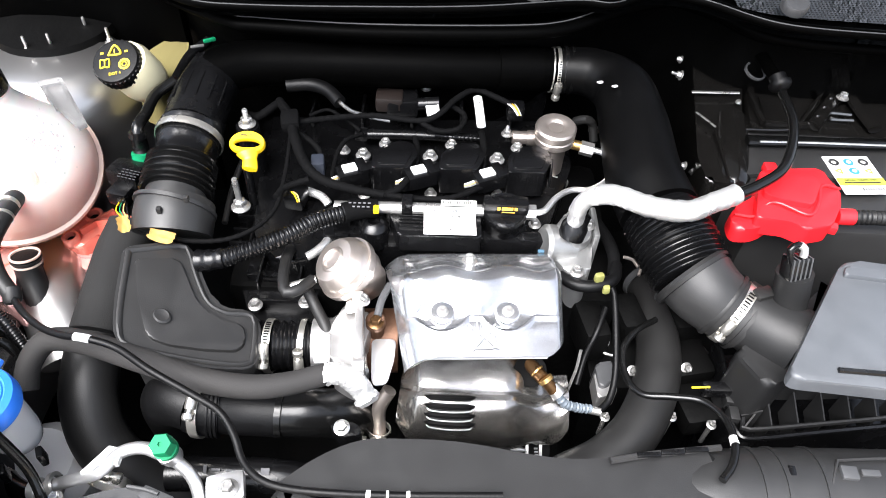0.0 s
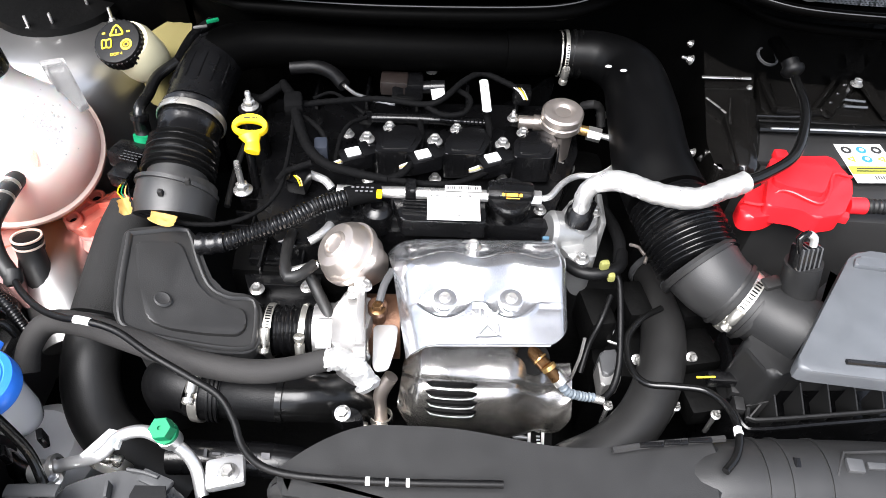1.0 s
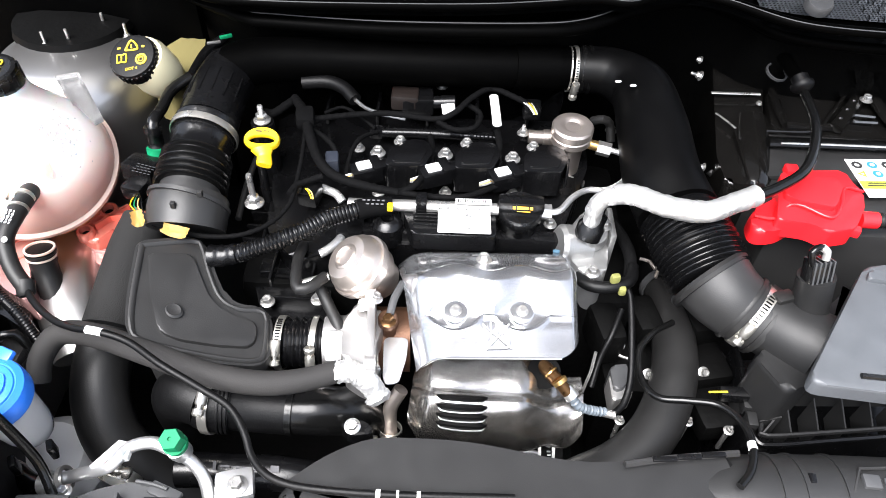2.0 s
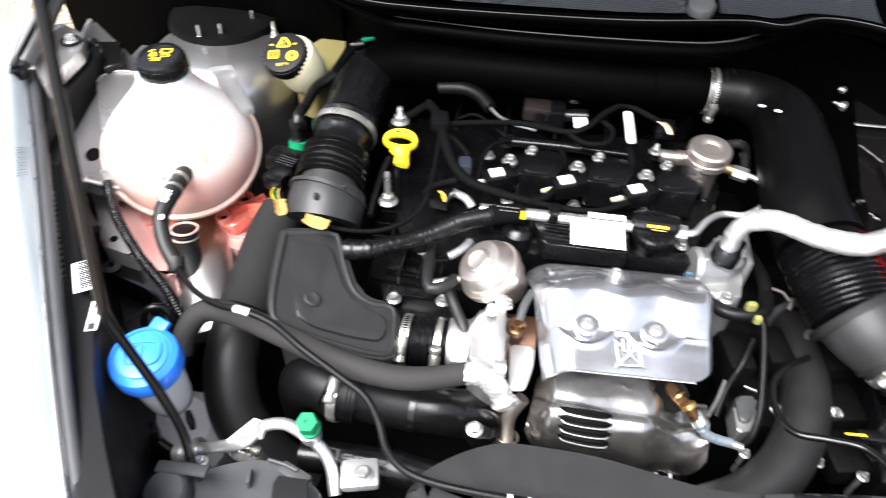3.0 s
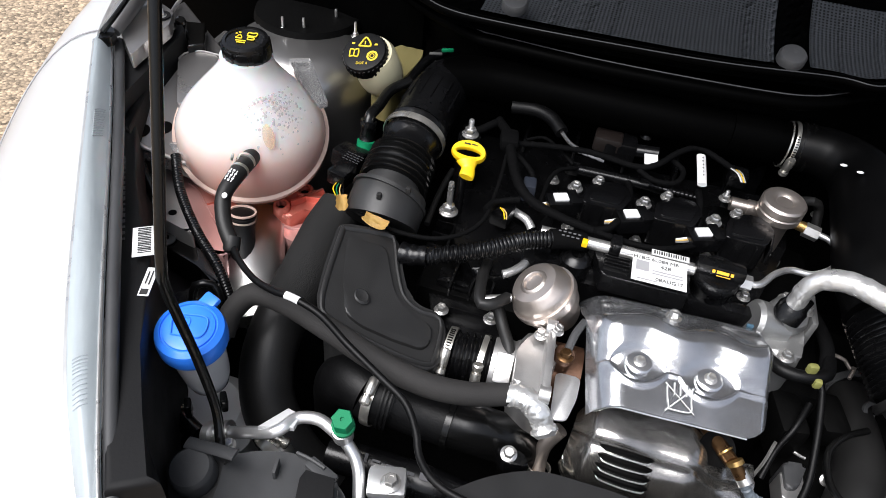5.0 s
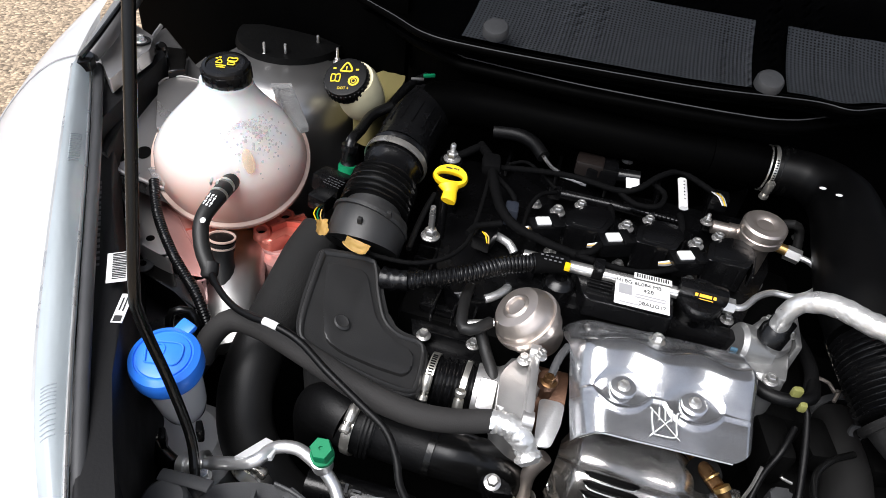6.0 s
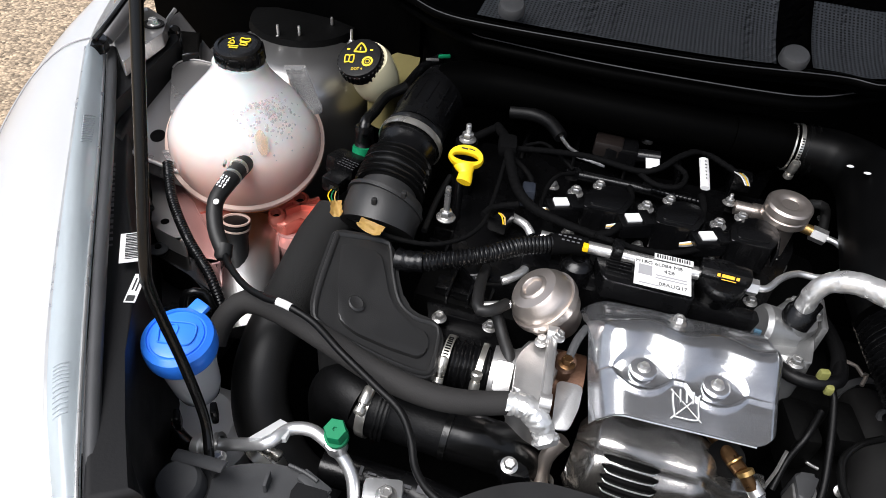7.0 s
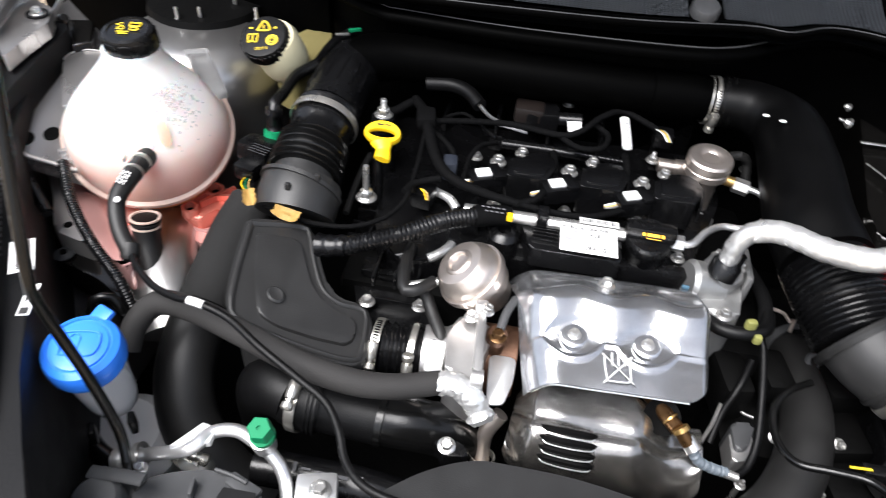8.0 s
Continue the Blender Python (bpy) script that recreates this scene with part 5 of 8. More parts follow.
thing("sleeved_hose", crumple(sweep([(0.1571, -0.1076, 0.8100), (0.1568, -0.1114, 0.8350), (0.1666, -0.1117, 0.8500), (0.1873, -0.1195, 0.8600), (0.2162, -0.1392, 0.8650), (0.2484, -0.1487, 0.8700), (0.2791, -0.1342, 0.8700), (0.3027, -0.1221, 0.8700)], [0.009, 0.009, 0.0095, 0.0105, 0.0105, 0.0105, 0.0100, 0.0105], 26, 0.0018, crinkle(0.06, 0.009)), 0.0008, 0.005), FOIL, "silver foil-sleeved hose bridging engine and bulkhead", "hose")
hose("vent_hose", [(0.3027, -0.1208, 0.8680), (0.3295, -0.1057, 0.8680), (0.3641, -0.0774, 0.8680), (0.3865, -0.0366, 0.8700), (0.4015, 0.0097, 0.8700), (0.4064, 0.0591, 0.8700)], 0.0055, GLOSS, "thin glossy black hose running to the bulkhead valve")

# ---- exhaust side: heat shields ----
shield = base("heat_shield", (0.0527, -0.1940, 0.7700), "bright embossed heat shield over the exhaust manifold", "heat shield")
ca, cb, cc, cd = Vector((-0.0448, -0.1334, 0.7740)), Vector((0.1371, -0.1195, 0.7740)), Vector((0.1391, -0.2563, 0.7760)), Vector((-0.0141, -0.2657, 0.7760))
ba, bb = Vector((0.0201, -0.2204, 0.7905)), Vector((0.0834, -0.2171, 0.7905))


SHIELD_PROFILE = [(-0.275, 0.771), (-0.245, 0.7815), (-0.234, 0.7855), (-0.222, 0.789), (-0.210, 0.7945), (-0.196, 0.803), (-0.189, 0.8065), (-0.182, 0.8075), (-0.175, 0.805), (-0.168, 0.799), (-0.160, 0.7945), (-0.148, 0.791), (-0.138, 0.784), (-0.130, 0.772), (-0.12, 0.757)]


def eye_half(x):
    """Half the height of the almond-shaped pockets round the two bolts."""
    return max([0.0012] + [0.0165 * max(0.0, 1 - ((x - b.x) / 0.027) ** 2) ** 0.85 for b in (ba, bb)])


def shield_at(u, v):
    p = (ca.lerp(cb, u)).lerp(cd.lerp(cc, u), v)
    y = p.y - 0.010 * (u - 0.3)
    y -= 0.0045 * math.cos((p.x - ba.x) / (bb.x - ba.x) * 2 * math.pi) * math.exp(-(((y + 0.183) / 0.024) ** 2))
    ys, zs = zip(*SHIELD_PROFILE)
    z = sum(float(np.interp(y + 0.0018 * k, ys, zs)) for k in (-2, -1, 0, 1, 2)) / 5
    z -= 0.024 * max(0, (0.22 - u) / 0.22) ** 3 + 0.010 * max(0, (u - 0.95) / 0.05) ** 2
    off = p.y - (ba.y + (bb.y - ba.y) * (p.x - ba.x) / (bb.x - ba.x)) + 0.001
    d = abs(off) - eye_half(p.x)
    fade = min(1, u / 0.14)
    lower = 0.5 - 0.5 * math.tanh(off / 0.002)
    z += fade * (0.0022 * lower * math.exp(-(((d - 0.0012) / 0.0026) ** 2)) - 0.0030 * (0.5 - 0.5 * math.tanh(d / 0.0024)))
    z += 0.0008 * noise.noise(Vector((p.x * 24, p.y * 24, 1.7)))
    return (p.x, p.y, z)


def shield_round(u, v):
    """The shield with its front right and rear corners rounded off."""
    for a, b, su, sv in ((0.15, 0.20, 1, 1), (0.12, 0.14, 1, 0), (0.05, 0.1, 0, 0)):
        s = (u - (1 - a)) / a if su else (a - u) / a
        t = (v - (1 - b)) / b if sv else (b - v) / b
        if s > 0 and t > 0:
            s, t = s * math.sqrt(1 - t * t / 2), t * math.sqrt(1 - s * s / 2)
            u = 1 - a + a * s if su else a - a * s
            v = 1 - b + b * t if sv else b - b * t
            break
    return shield_at(u, v)


part("main_sheet", sheet(shield_round, 220, 150, 0.0012), SHIELD, shield)
for b in (ba, bb):
    part("washer_cup", lathe([(0.003, 0.0015), (0.0095, 0.0015), (0.0115, 0.0005), (0.0115, -0.002), (0.003, -0.002)], b + Vector((0, 0, 0.0)), (0, -0.1, 1), 32), SHIELD, shield)
    bolt(shield, b + Vector((0, 0, 0.0006)), 0.0047, (0, -0.1, 1))
bolt(shield, (0.0462, -0.1558, 0.7930), 0.0062, (0, 0.2, 1))
part("bolt_pad", lathe([(0, -0.006), (0.017, -0.006), (0.015, 0), (0, 0.0005)], (0.0461, -0.1566, 0.7930), (0, 0.2, 1), 24), SHIELD, shield)
flap = slab([(-0.0483, -0.2331), (-0.0455, -0.2299), (-0.0244, -0.2289), (-0.0247, -0.2545), (-0.0300, -0.2786), (-0.0419, -0.2803), (-0.0451, -0.2746)], 0.7535, 0.755, 0.0004, 0.006)
for v in flap.verts:
    v.co.z -= 0.25 * max(0.0, -0.262 - v.co.y) + 6.0 * (v.co.x + 0.036) ** 2
part("side_flap", flap, PIPE, shield, "bent bright side flap of the shield")
part("front_lip", sweep([shield_at(u, 1.0) for u in np.linspace(0.03, 0.88, 10)], 0.0012, 6), SHIELD, shield)
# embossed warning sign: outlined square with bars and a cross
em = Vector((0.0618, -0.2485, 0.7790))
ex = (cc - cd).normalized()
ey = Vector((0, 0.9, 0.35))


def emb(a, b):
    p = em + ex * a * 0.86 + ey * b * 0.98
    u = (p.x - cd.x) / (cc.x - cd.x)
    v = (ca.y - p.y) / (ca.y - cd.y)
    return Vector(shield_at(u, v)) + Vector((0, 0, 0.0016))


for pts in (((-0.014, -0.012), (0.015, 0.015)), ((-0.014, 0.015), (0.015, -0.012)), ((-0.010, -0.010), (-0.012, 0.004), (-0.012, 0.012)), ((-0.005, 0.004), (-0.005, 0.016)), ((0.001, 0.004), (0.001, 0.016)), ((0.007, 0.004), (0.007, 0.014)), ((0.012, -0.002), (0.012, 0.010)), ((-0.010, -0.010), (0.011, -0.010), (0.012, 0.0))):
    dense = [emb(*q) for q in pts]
    # offset grey stroke painted as the shadow side of each line
    part("emblem_shadow", sweep([q + Vector((0.0009, -0.0009, -0.0004)) for q in dense], 0.0005, 6, 0.003), GREY, shield)
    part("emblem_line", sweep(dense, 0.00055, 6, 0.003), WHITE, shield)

lower = base("lower_heat_shield", (0.0649, -0.2371, 0.6800), "sooty pressed heat shield with cooling louvres", "heat shield")
lx0, lx1 = Vector((-0.0171, -0.2520, 0.7300)).x, Vector((0.1522, -0.2375, 0.7200)).x
lax = Vector((0.0602, -0.2455, 0.7380))


def low_at(u, v):
    """A bulged shield: a rounded shoulder that turns down at the front."""
    right = min(1.0, max(0.0, (u - 0.6) / 0.25))
    right = right * right * (3 - 2 * right)
    r = 0.052 - 0.012 * right
    end = max(0.0, (0.12 - u) / 0.12) ** 2
    far = max(0.0, (u - 0.72) / 0.28) ** 2
    a = radians(115 - 175 * v * (1 - 0.5 * far - 0.25 * end))
    x = lx0 + (lx1 - lx0) * u - 0.006 * end * v
    y = lax.y - r * (1 - 0.45 * end) * math.cos(a) - 0.004
    z = lax.z - 0.052 - 0.014 * right + r * (1 - 0.45 * end) * math.sin(a)
    bump_ = 0.0035 * noise.noise(Vector((x * 26, v * 4, 4.2))) + 0.005 * end * noise.noise(Vector((x * 90, v * 11, 1.2)))
    swage = 0.003 * math.exp(-(((v - 0.3) / 0.025) ** 2))
    k = bump_ - swage
    return (x, y - k * math.cos(a), z + k * math.sin(a))


part("sheet", sheet(low_at, 90, 60, 0.0012), SHIELD2, lower)
for k in range(4):
    v = 0.32 + 0.055 * k
    c = [Vector(low_at(0.14 + 0.29 * w, v)) for w in (0, 0.1, 0.5, 0.9, 1)]
    up = Vector((0, -0.8, 0.5))
    c = [c[0], c[1] + up * 0.0035, c[2] + up * 0.0045, c[3] + up * 0.0035, c[4]]
    # solid dark strip for the shade within each louvre slot
    part("louvre_gap", sweep(c, [0.0006, 0.003, 0.0034, 0.003, 0.0006], 8), DARK, lower)
    lip = [c[0].lerp(c[1], 0.6), c[1] + Vector((0, -0.003, -0.0026)), c[2] + Vector((0, -0.0036, -0.0032)), c[3] + Vector((0, -0.003, -0.0026)), c[4].lerp(c[3], 0.6)]
    part("louvre", sweep(lip, 0.0008, 8), PIPE, lower, "raised bright louvre lip")
part("edge_wire", sweep([(0.0122, -0.2698, 0.6650), (0.0600, -0.2703, 0.6600), (0.0953, -0.2557, 0.6700), (0.1475, -0.2425, 0.6700), (0.1620, -0.2277, 0.7000), (0.1656, -0.2159, 0.7300)], 0.0018, 6), STEEL, lower)
bolt(lower, (0.0899, -0.2621, 0.6620), 0.0055, (0, -0.5, 0.8))
bolt(lower, (0.0349, -0.2661, 0.6600), 0.0055, (0, -0.5, 0.8))
# dark cup; the opening's shade is its colour
part("sensor_hole", lathe([(0, -0.006), (0.014, -0.006), (0.0165, 0.001), (0.014, 0.0), (0, -0.005)], (0.1105, -0.2452, 0.7330), (0, -0.5, 0.85), 26), DARK, lower)

probe = base("oxygen_sensor", (0.1365, -0.2459, 0.7000), "brass-coloured oxygen sensor with a braided lead", "sensor")
part("body", sweep([(0.0958, -0.2102, 0.7270), (0.1230, -0.2563, 0.7350)], [0.0076, 0.0068], 16), PROBE, probe)
part("band", lathe([(0, -0.0008), (0.0078, -0.0008), (0.0078, 0.0008), (0, 0.0008)], (0.1168, -0.2475, 0.7360), (0.6, -0.6, -0.2), 18), BRASS, probe)
part("collar", lathe([(0, -0.002), (0.0076, -0.002), (0.0076, 0.002), (0, 0.002)], (0.1242, -0.2594, 0.7400), (0.6, -0.6, -0.5), 18), BRASS, probe)
part("tail", sweep([(0.1245, -0.2594, 0.7380), (0.1331, -0.2657, 0.7300)], 0.006, 14), PROBE, probe)
part("crimp", lathe([(0, -0.006), (0.007, -0.006), (0.007, 0.006), (0, 0.006)], (0.1349, -0.2650, 0.7290), (0.6, -0.6, -0.4), 14), STEEL, probe)
part("braided_lead", sweep([(0.1366, -0.2663, 0.7250), (0.1463, -0.2708, 0.7150), (0.1624, -0.2687, 0.7050), (0.1757, -0.2666, 0.7000)], 0.0052, 14, 0.0015, ribs(0.0042, 0.0012)), material("blue_grey_braid", (0.1, 0.12, 0.14), 0.5), probe, "blue-grey braided lead")
part("lead_end", lathe([(0, -0.006), (0.0042, -0.006), (0.0042, 0.006), (0, 0.006)], (0.1790, -0.2684, 0.7000), (1, -0.2, 0), 12), STEEL, probe)
part("lead", sweep([(0.1812, -0.2689, 0.7000), (0.1937, -0.2579, 0.7000), (0.2023, -0.2355, 0.7100), (0.2044, -0.1997, 0.7300), (0.2042, -0.1547, 0.7500), (0.1944, -0.1398, 0.7600)], 0.0036, 10), DULLHOSE, probe)

# ---- turbo ----
turbo = base("turbocharger", (-0.0805, -0.1926, 0.7000), "cast aluminium turbocharger compressor housing", "turbocharger")
part("inlet", lathe([(0, -0.016), (0.0275, -0.016), (0.0285, -0.012), (0.0285, 0.004), (0.031, 0.008), (0.031, 0.03), (0, 0.03)], (-0.0960, -0.2135, 0.7174), (1, 0.05, 0), 36), ALU, turbo)
part("inlet_pad", block((0.017, 0.030, 0.014), (-0.0975, -0.2352, 0.7430), 0.003, 3, 38), ALU, turbo)
part("volute", lathe([(0.0, -0.018), (0.032, -0.018), (0.044, -0.01), (0.047, 0.0), (0.044, 0.010), (0.036, 0.017), (0, 0.017)], (-0.0717, -0.2164, 0.7150), (1, 0.05, 0), 44), ALU, turbo)
part("body", slab([(-0.0898, -0.2231), (-0.0826, -0.2056), (-0.0706, -0.1885), (-0.0609, -0.1880), (-0.0518, -0.2672), (-0.0660, -0.2750), (-0.0840, -0.2664)], 0.700, 0.763, 0.007, 0.008), ALU, turbo)
part("flange", block((0.008, 0.082, 0.060), (-0.0588, -0.2395, 0.7560), 0.0025, 5), ALU, turbo)
for at in ((-0.0632, -0.2030, 0.7880), (-0.0556, -0.2770, 0.7840)):
    part("flange_ear", lathe([(0, -0.005), (0.0085, -0.005), (0.0085, 0.005), (0, 0.005)], Vector(at) - Vector((0, 0, 0.006)), (1, 0.08, 0), 20), ALU, turbo)
part("centre_housing", lathe([(0, -0.02), (0.034, -0.02), (0.034, 0.022), (0, 0.022)], (-0.0466, -0.2031, 0.7150), (1, 0.05, 0), 24), RUST, turbo, "heat-stained centre housing")
part("oil_union", lathe([(0, -0.02), (0.0075, -0.02), (0.0075, -0.004), (0.010, -0.004), (0.010, 0.004), (0.008, 0.007), (0, 0.010)], (-0.0453, -0.2181, 0.7670), (0, -0.05, 1), 16), RUST, turbo)
bolt(turbo, (-0.0447, -0.2232, 0.7720), 0.0062, mat=PROBE)
for at, ax in (((-0.0585, -0.2061, 0.7850), (0.3, 0, 1)), ((-0.0707, -0.2041, 0.7700), (-0.2, 0, 1)), ((-0.0571, -0.2545, 0.7350), (0, -0.7, 0.6)), ((-0.0799, -0.2503, 0.7350), (0, -0.7, 0.6))):
    bolt(turbo, at, 0.0055, ax)
part("actuator_bracket", slab([(-0.0723, -0.2050, 0.7800), (-0.0539, -0.1990, 0.7800), (-0.0490, -0.2174, 0.7750), (-0.0570, -0.2505, 0.7450), (-0.0732, -0.2447, 0.7450)], 0.735, 0.762, 0.004, 0.006), ALU, turbo)
part("oil_feed", sweep([(-0.0435, -0.2171, 0.7750), (-0.0403, -0.1997, 0.7800), (-0.0339, -0.1810, 0.7800)], 0.004, 12), CHARCOAL, turbo)
part("drain", sweep([(-0.0293, -0.2609, 0.7116), (-0.0393, -0.2694, 0.6923), (-0.0405, -0.2768, 0.6730), (-0.0388, -0.2857, 0.6633)], 0.0075, 14), CANSTEEL, turbo, "steel oil drain pipe")
clamp((-0.0388, -0.2830, 0.6681), (0, -0.3, -1), 0.0105, 0.007, (0, -1, 0), 1, "bright spring clamp on the oil drain")

act = base("wastegate_actuator", (-0.0827, -0.1467, 0.7500), "domed steel wastegate actuator can", "actuator")
ac, aa = Vector((-0.0783, -0.1658, 0.7850)), Vector((-0.60, -0.16, 0.78)).normalized()
R = 0.0325
part("lower_can", lathe([(0, -0.042), (0.5 * R, -0.042), (0.66 * R, -0.036), (0.72 * R, -0.026), (0.90 * R, -0.018), (0.93 * R, -0.008), (1.0 * R, -0.007), (1.0 * R, -0.003), (0, -0.003)], ac, aa, 44), CANSTEEL, act)
part("crimp_ring", lathe([(0.9 * R, -0.0035), (1.05 * R, -0.004), (1.06 * R, 0.0), (1.05 * R, 0.0035), (0.9 * R, 0.0035)], ac, aa, 44), CANSTEEL, act)
part("upper_can", lathe([(0.98 * R, 0.002), (0.955 * R, 0.009), (0.93 * R, 0.012), (0.86 * R, 0.0145), (0.80 * R, 0.0185), (0.72 * R, 0.0215), (0.44 * R, 0.0225), (0.40 * R, 0.0240), (0.35 * R, 0.0245), (0.31 * R, 0.0240), (0.27 * R, 0.0215), (0, 0.021)], ac, aa, 44), CANSTEEL, act)
part("hose_nipple", lathe([(0, -0.004), (0.004, -0.004), (0.004, 0.024), (0, 0.024)], ac + aa * 0.01 + Vector((-0.028, -0.012, -0.012)), (-0.9, -0.3, -0.1), 12), STEEL, act)
hose("actuator_hose", [(-0.1127, -0.1779, 0.7800), (-0.1224, -0.1952, 0.7850), (-0.1344, -0.2002, 0.7850), (-0.1398, -0.1859, 0.7850), (-0.1438, -0.1542, 0.7800), (-0.1444, -0.1273, 0.7700)], 0.0058, RUBBER, "small black vacuum hose on the actuator")
hose("actuator_line", [(-0.1195, -0.1766, 0.7600), (-0.1097, -0.1906, 0.7500), (-0.0989, -0.2080, 0.7450), (-0.0955, -0.2148, 0.7400)], 0.0062, RUBBER, "black vacuum line beside the turbocharger")
hose("foil_tube", [(-0.1085, -0.0926, 0.7700), (-0.1066, -0.1144, 0.7720), (-0.1163, -0.1316, 0.7720), (-0.1257, -0.1385, 0.7700)], 0.0048, FOIL, "short foil-wrapped tube beside the cam cover")
hose("foil_tube", [(-0.1365, -0.0514, 0.7850), (-0.1193, -0.0597, 0.7850), (-0.1112, -0.0669, 0.7800)], 0.0048, FOIL, "short foil-wrapped tube beside the cam cover")

# dipstick
dip = base("dipstick", (-0.2251, 0.0210, 0.7500), "yellow plastic oil dipstick loop handle", "dipstick")
dc = Vector((-0.1985, -0.0390, 0.8380))
dn, dx_, dy_ = Vector((0, -0.35, 0.94)), Vector((1, 0, 0)), Vector((0, 0.94, 0.35))


def dip_place(x, y, h):
    return dc + dx_ * x + dy_ * y + dn * h


handle = bmesh.new()
loops = []
for wide, high, rise, h in ((0.0188, 0.0150, 0.0, -0.0035), (0.0198, 0.0160, 0.0, 0.0), (0.0186, 0.0148, 0.0, 0.0035), (0.0150, 0.0062, -0.0006, 0.0030), (0.0138, 0.0052, -0.0006, 0.0), (0.0150, 0.0062, -0.0006, -0.0030)):
    loops.append([handle.verts.new(dip_place(wide * math.cos(a), rise + high * math.sin(a) * (1 if math.sin(a) > 0 else 0.82), h)) for a in np.linspace(0, 2 * math.pi, 40, endpoint=False)])
for a, b in zip(loops, loops[1:] + loops[:1]):
    for k in range(40):
        handle.faces.new((a[k], a[(k + 1) % 40], b[(k + 1) % 40], b[k]))
part("loop", handle, YELLOW, dip)
part("stem", sweep([dip_place(0.002, -0.010, 0.0), dip_place(0.005, -0.018, -0.001), dip_place(0.006, -0.0265, -0.002), dip_place(0.006, -0.0295, -0.002)], [0.0125, 0.0075, 0.0085, 0.0080], 18, 0.0015, flat=0.6), YELLOW, dip)
bars([(-0.004, 0, 0.007, 0.0016), (0.003, 0.0006, 0.004, 0.0012), (0.0065, 0.0002, 0.0016, 0.0014)], flag(dip_place(0, 0.0095, 0.0034), (1, 0, 0), 0, 0, dn), INK, dip, "oil_symbol")
part("stick_tube", sweep([dc - dy_ * 0.018 + Vector((0, 0, -0.012)), dc - dy_ * 0.02 + Vector((0, 0, -0.06)), dc - dy_ * 0.02 + Vector((0, 0.0, -0.12))], 0.005, 10), BLACK, dip)
# ---- air hoses ----
hose("rear_air_pipe", [(-0.2616, 0.0570, 0.8470), (-0.2445, 0.0764, 0.8568), (-0.2023, 0.0922, 0.8568), (-0.1163, 0.1048, 0.8519), (0.0216, 0.1167, 0.8470), (0.1357, 0.1315, 0.8421), (0.1689, 0.1363, 0.8391)], [0.030, 0.028, 0.0265, 0.0255, 0.0255, 0.0255, 0.0255], REARPIPE, "long black plastic air pipe across the rear of the engine", "air pipe", 28)
hose("pipe_sleeve", [(0.0782, 0.1232, 0.8450), (0.1319, 0.1296, 0.8430)], 0.0275, REARPIPE, "black sleeve with a raised tab on the rear air pipe", "air pipe", 28)
clamp((0.1530, 0.1319, 0.8411), (1, 0.02, -0.02), 0.0272, 0.0045, (-0.0, -0.95, -0.22), 1)
cuff = base("pipe_joint", (0.1685, 0.1348, 0.8401), "black moulded joint ring on the rear air pipe", "pipe joint")
for px in ((0.1620, 0.1342, 0.8401), (0.1706, 0.1336, 0.8401)):
    part("joint_ring", lathe([(0.026, -0.0022), (0.0302, -0.0022), (0.0302, 0.0022), (0.026, 0.0022)], px, (1, 0.02, -0.02), 40), GLOSS, cuff)
part("bright_band", lathe([(0.0268, -0.0009), (0.0281, -0.0009), (0.0281, 0.0009), (0.0268, 0.0009)], (0.1465, 0.1313, 0.8411), (1, 0.02, -0.02), 40), CLAMPSTEEL, cuff, "narrow bright band")
airhose = base("air_intake_hose", (0.2855, 0.0466, 0.7288), "thick black air hose with bellows running to the filter box", "air hose")
part("elbow", sweep([(0.1588, 0.1324, 0.8411), (0.1994, 0.1265, 0.8421), (0.2306, 0.0939, 0.8391), (0.2364, 0.0265, 0.8322), (0.2373, -0.0422, 0.8224), (0.2479, -0.0901, 0.8125)], [0.0275, 0.030, 0.036, 0.040, 0.0415, 0.042], 32), material("satin_black_hose", (0.0012, 0.0012, 0.0013), 0.42, spec=0.13, bump=0.06, fine=600), airhose)
part("bellows", sweep([(0.2504, -0.0768, 0.8060), (0.2640, -0.1180, 0.7970), (0.2780, -0.1550, 0.7850)], [0.0435, 0.0445, 0.0435], 32, 0.0008, ribs(0.0056, 0.0042)), BLACK, airhose, "ribbed rubber bellows")
part("cuff", sweep([(0.2775, -0.1530, 0.7860), (0.2925, -0.1710, 0.7780), (0.3140, -0.1830, 0.7680), (0.3330, -0.1945, 0.7620)], [0.0405, 0.0375, 0.0345, 0.0335], 36), MATT, airhose, "short moulded rubber cuff")
part("cuff_lip", lathe([(0.036, -0.004), (0.0425, -0.004), (0.0440, 0.0), (0.0425, 0.004), (0.036, 0.004)], (0.2770, -0.1570, 0.7850), (0.56, -0.78, -0.28), 44), RUBBER, airhose)
part("cuff_lip", lathe([(0.032, -0.0025), (0.0372, -0.0025), (0.0380, 0.0), (0.0372, 0.0025), (0.032, 0.0025)], (0.3085, -0.1800, 0.7705), (0.80, -0.60, -0.25), 44), RUBBER, airhose)
part("cuff_lip", lathe([(0.032, -0.002), (0.0362, -0.002), (0.0362, 0.002), (0.032, 0.002)], (0.3300, -0.1920, 0.7625), (0.82, -0.55, -0.22), 44), RUBBER, airhose)
part("cuff_lug", block((0.02, 0.014, 0.01), (0.3373, -0.1884, 0.7990), 0.003, 20), RUBBER, airhose)
clamp((0.3190, -0.1858, 0.7660), (0.80, -0.56, -0.22), 0.0347, 0.010, (-0.45, -0.8, 0.4))
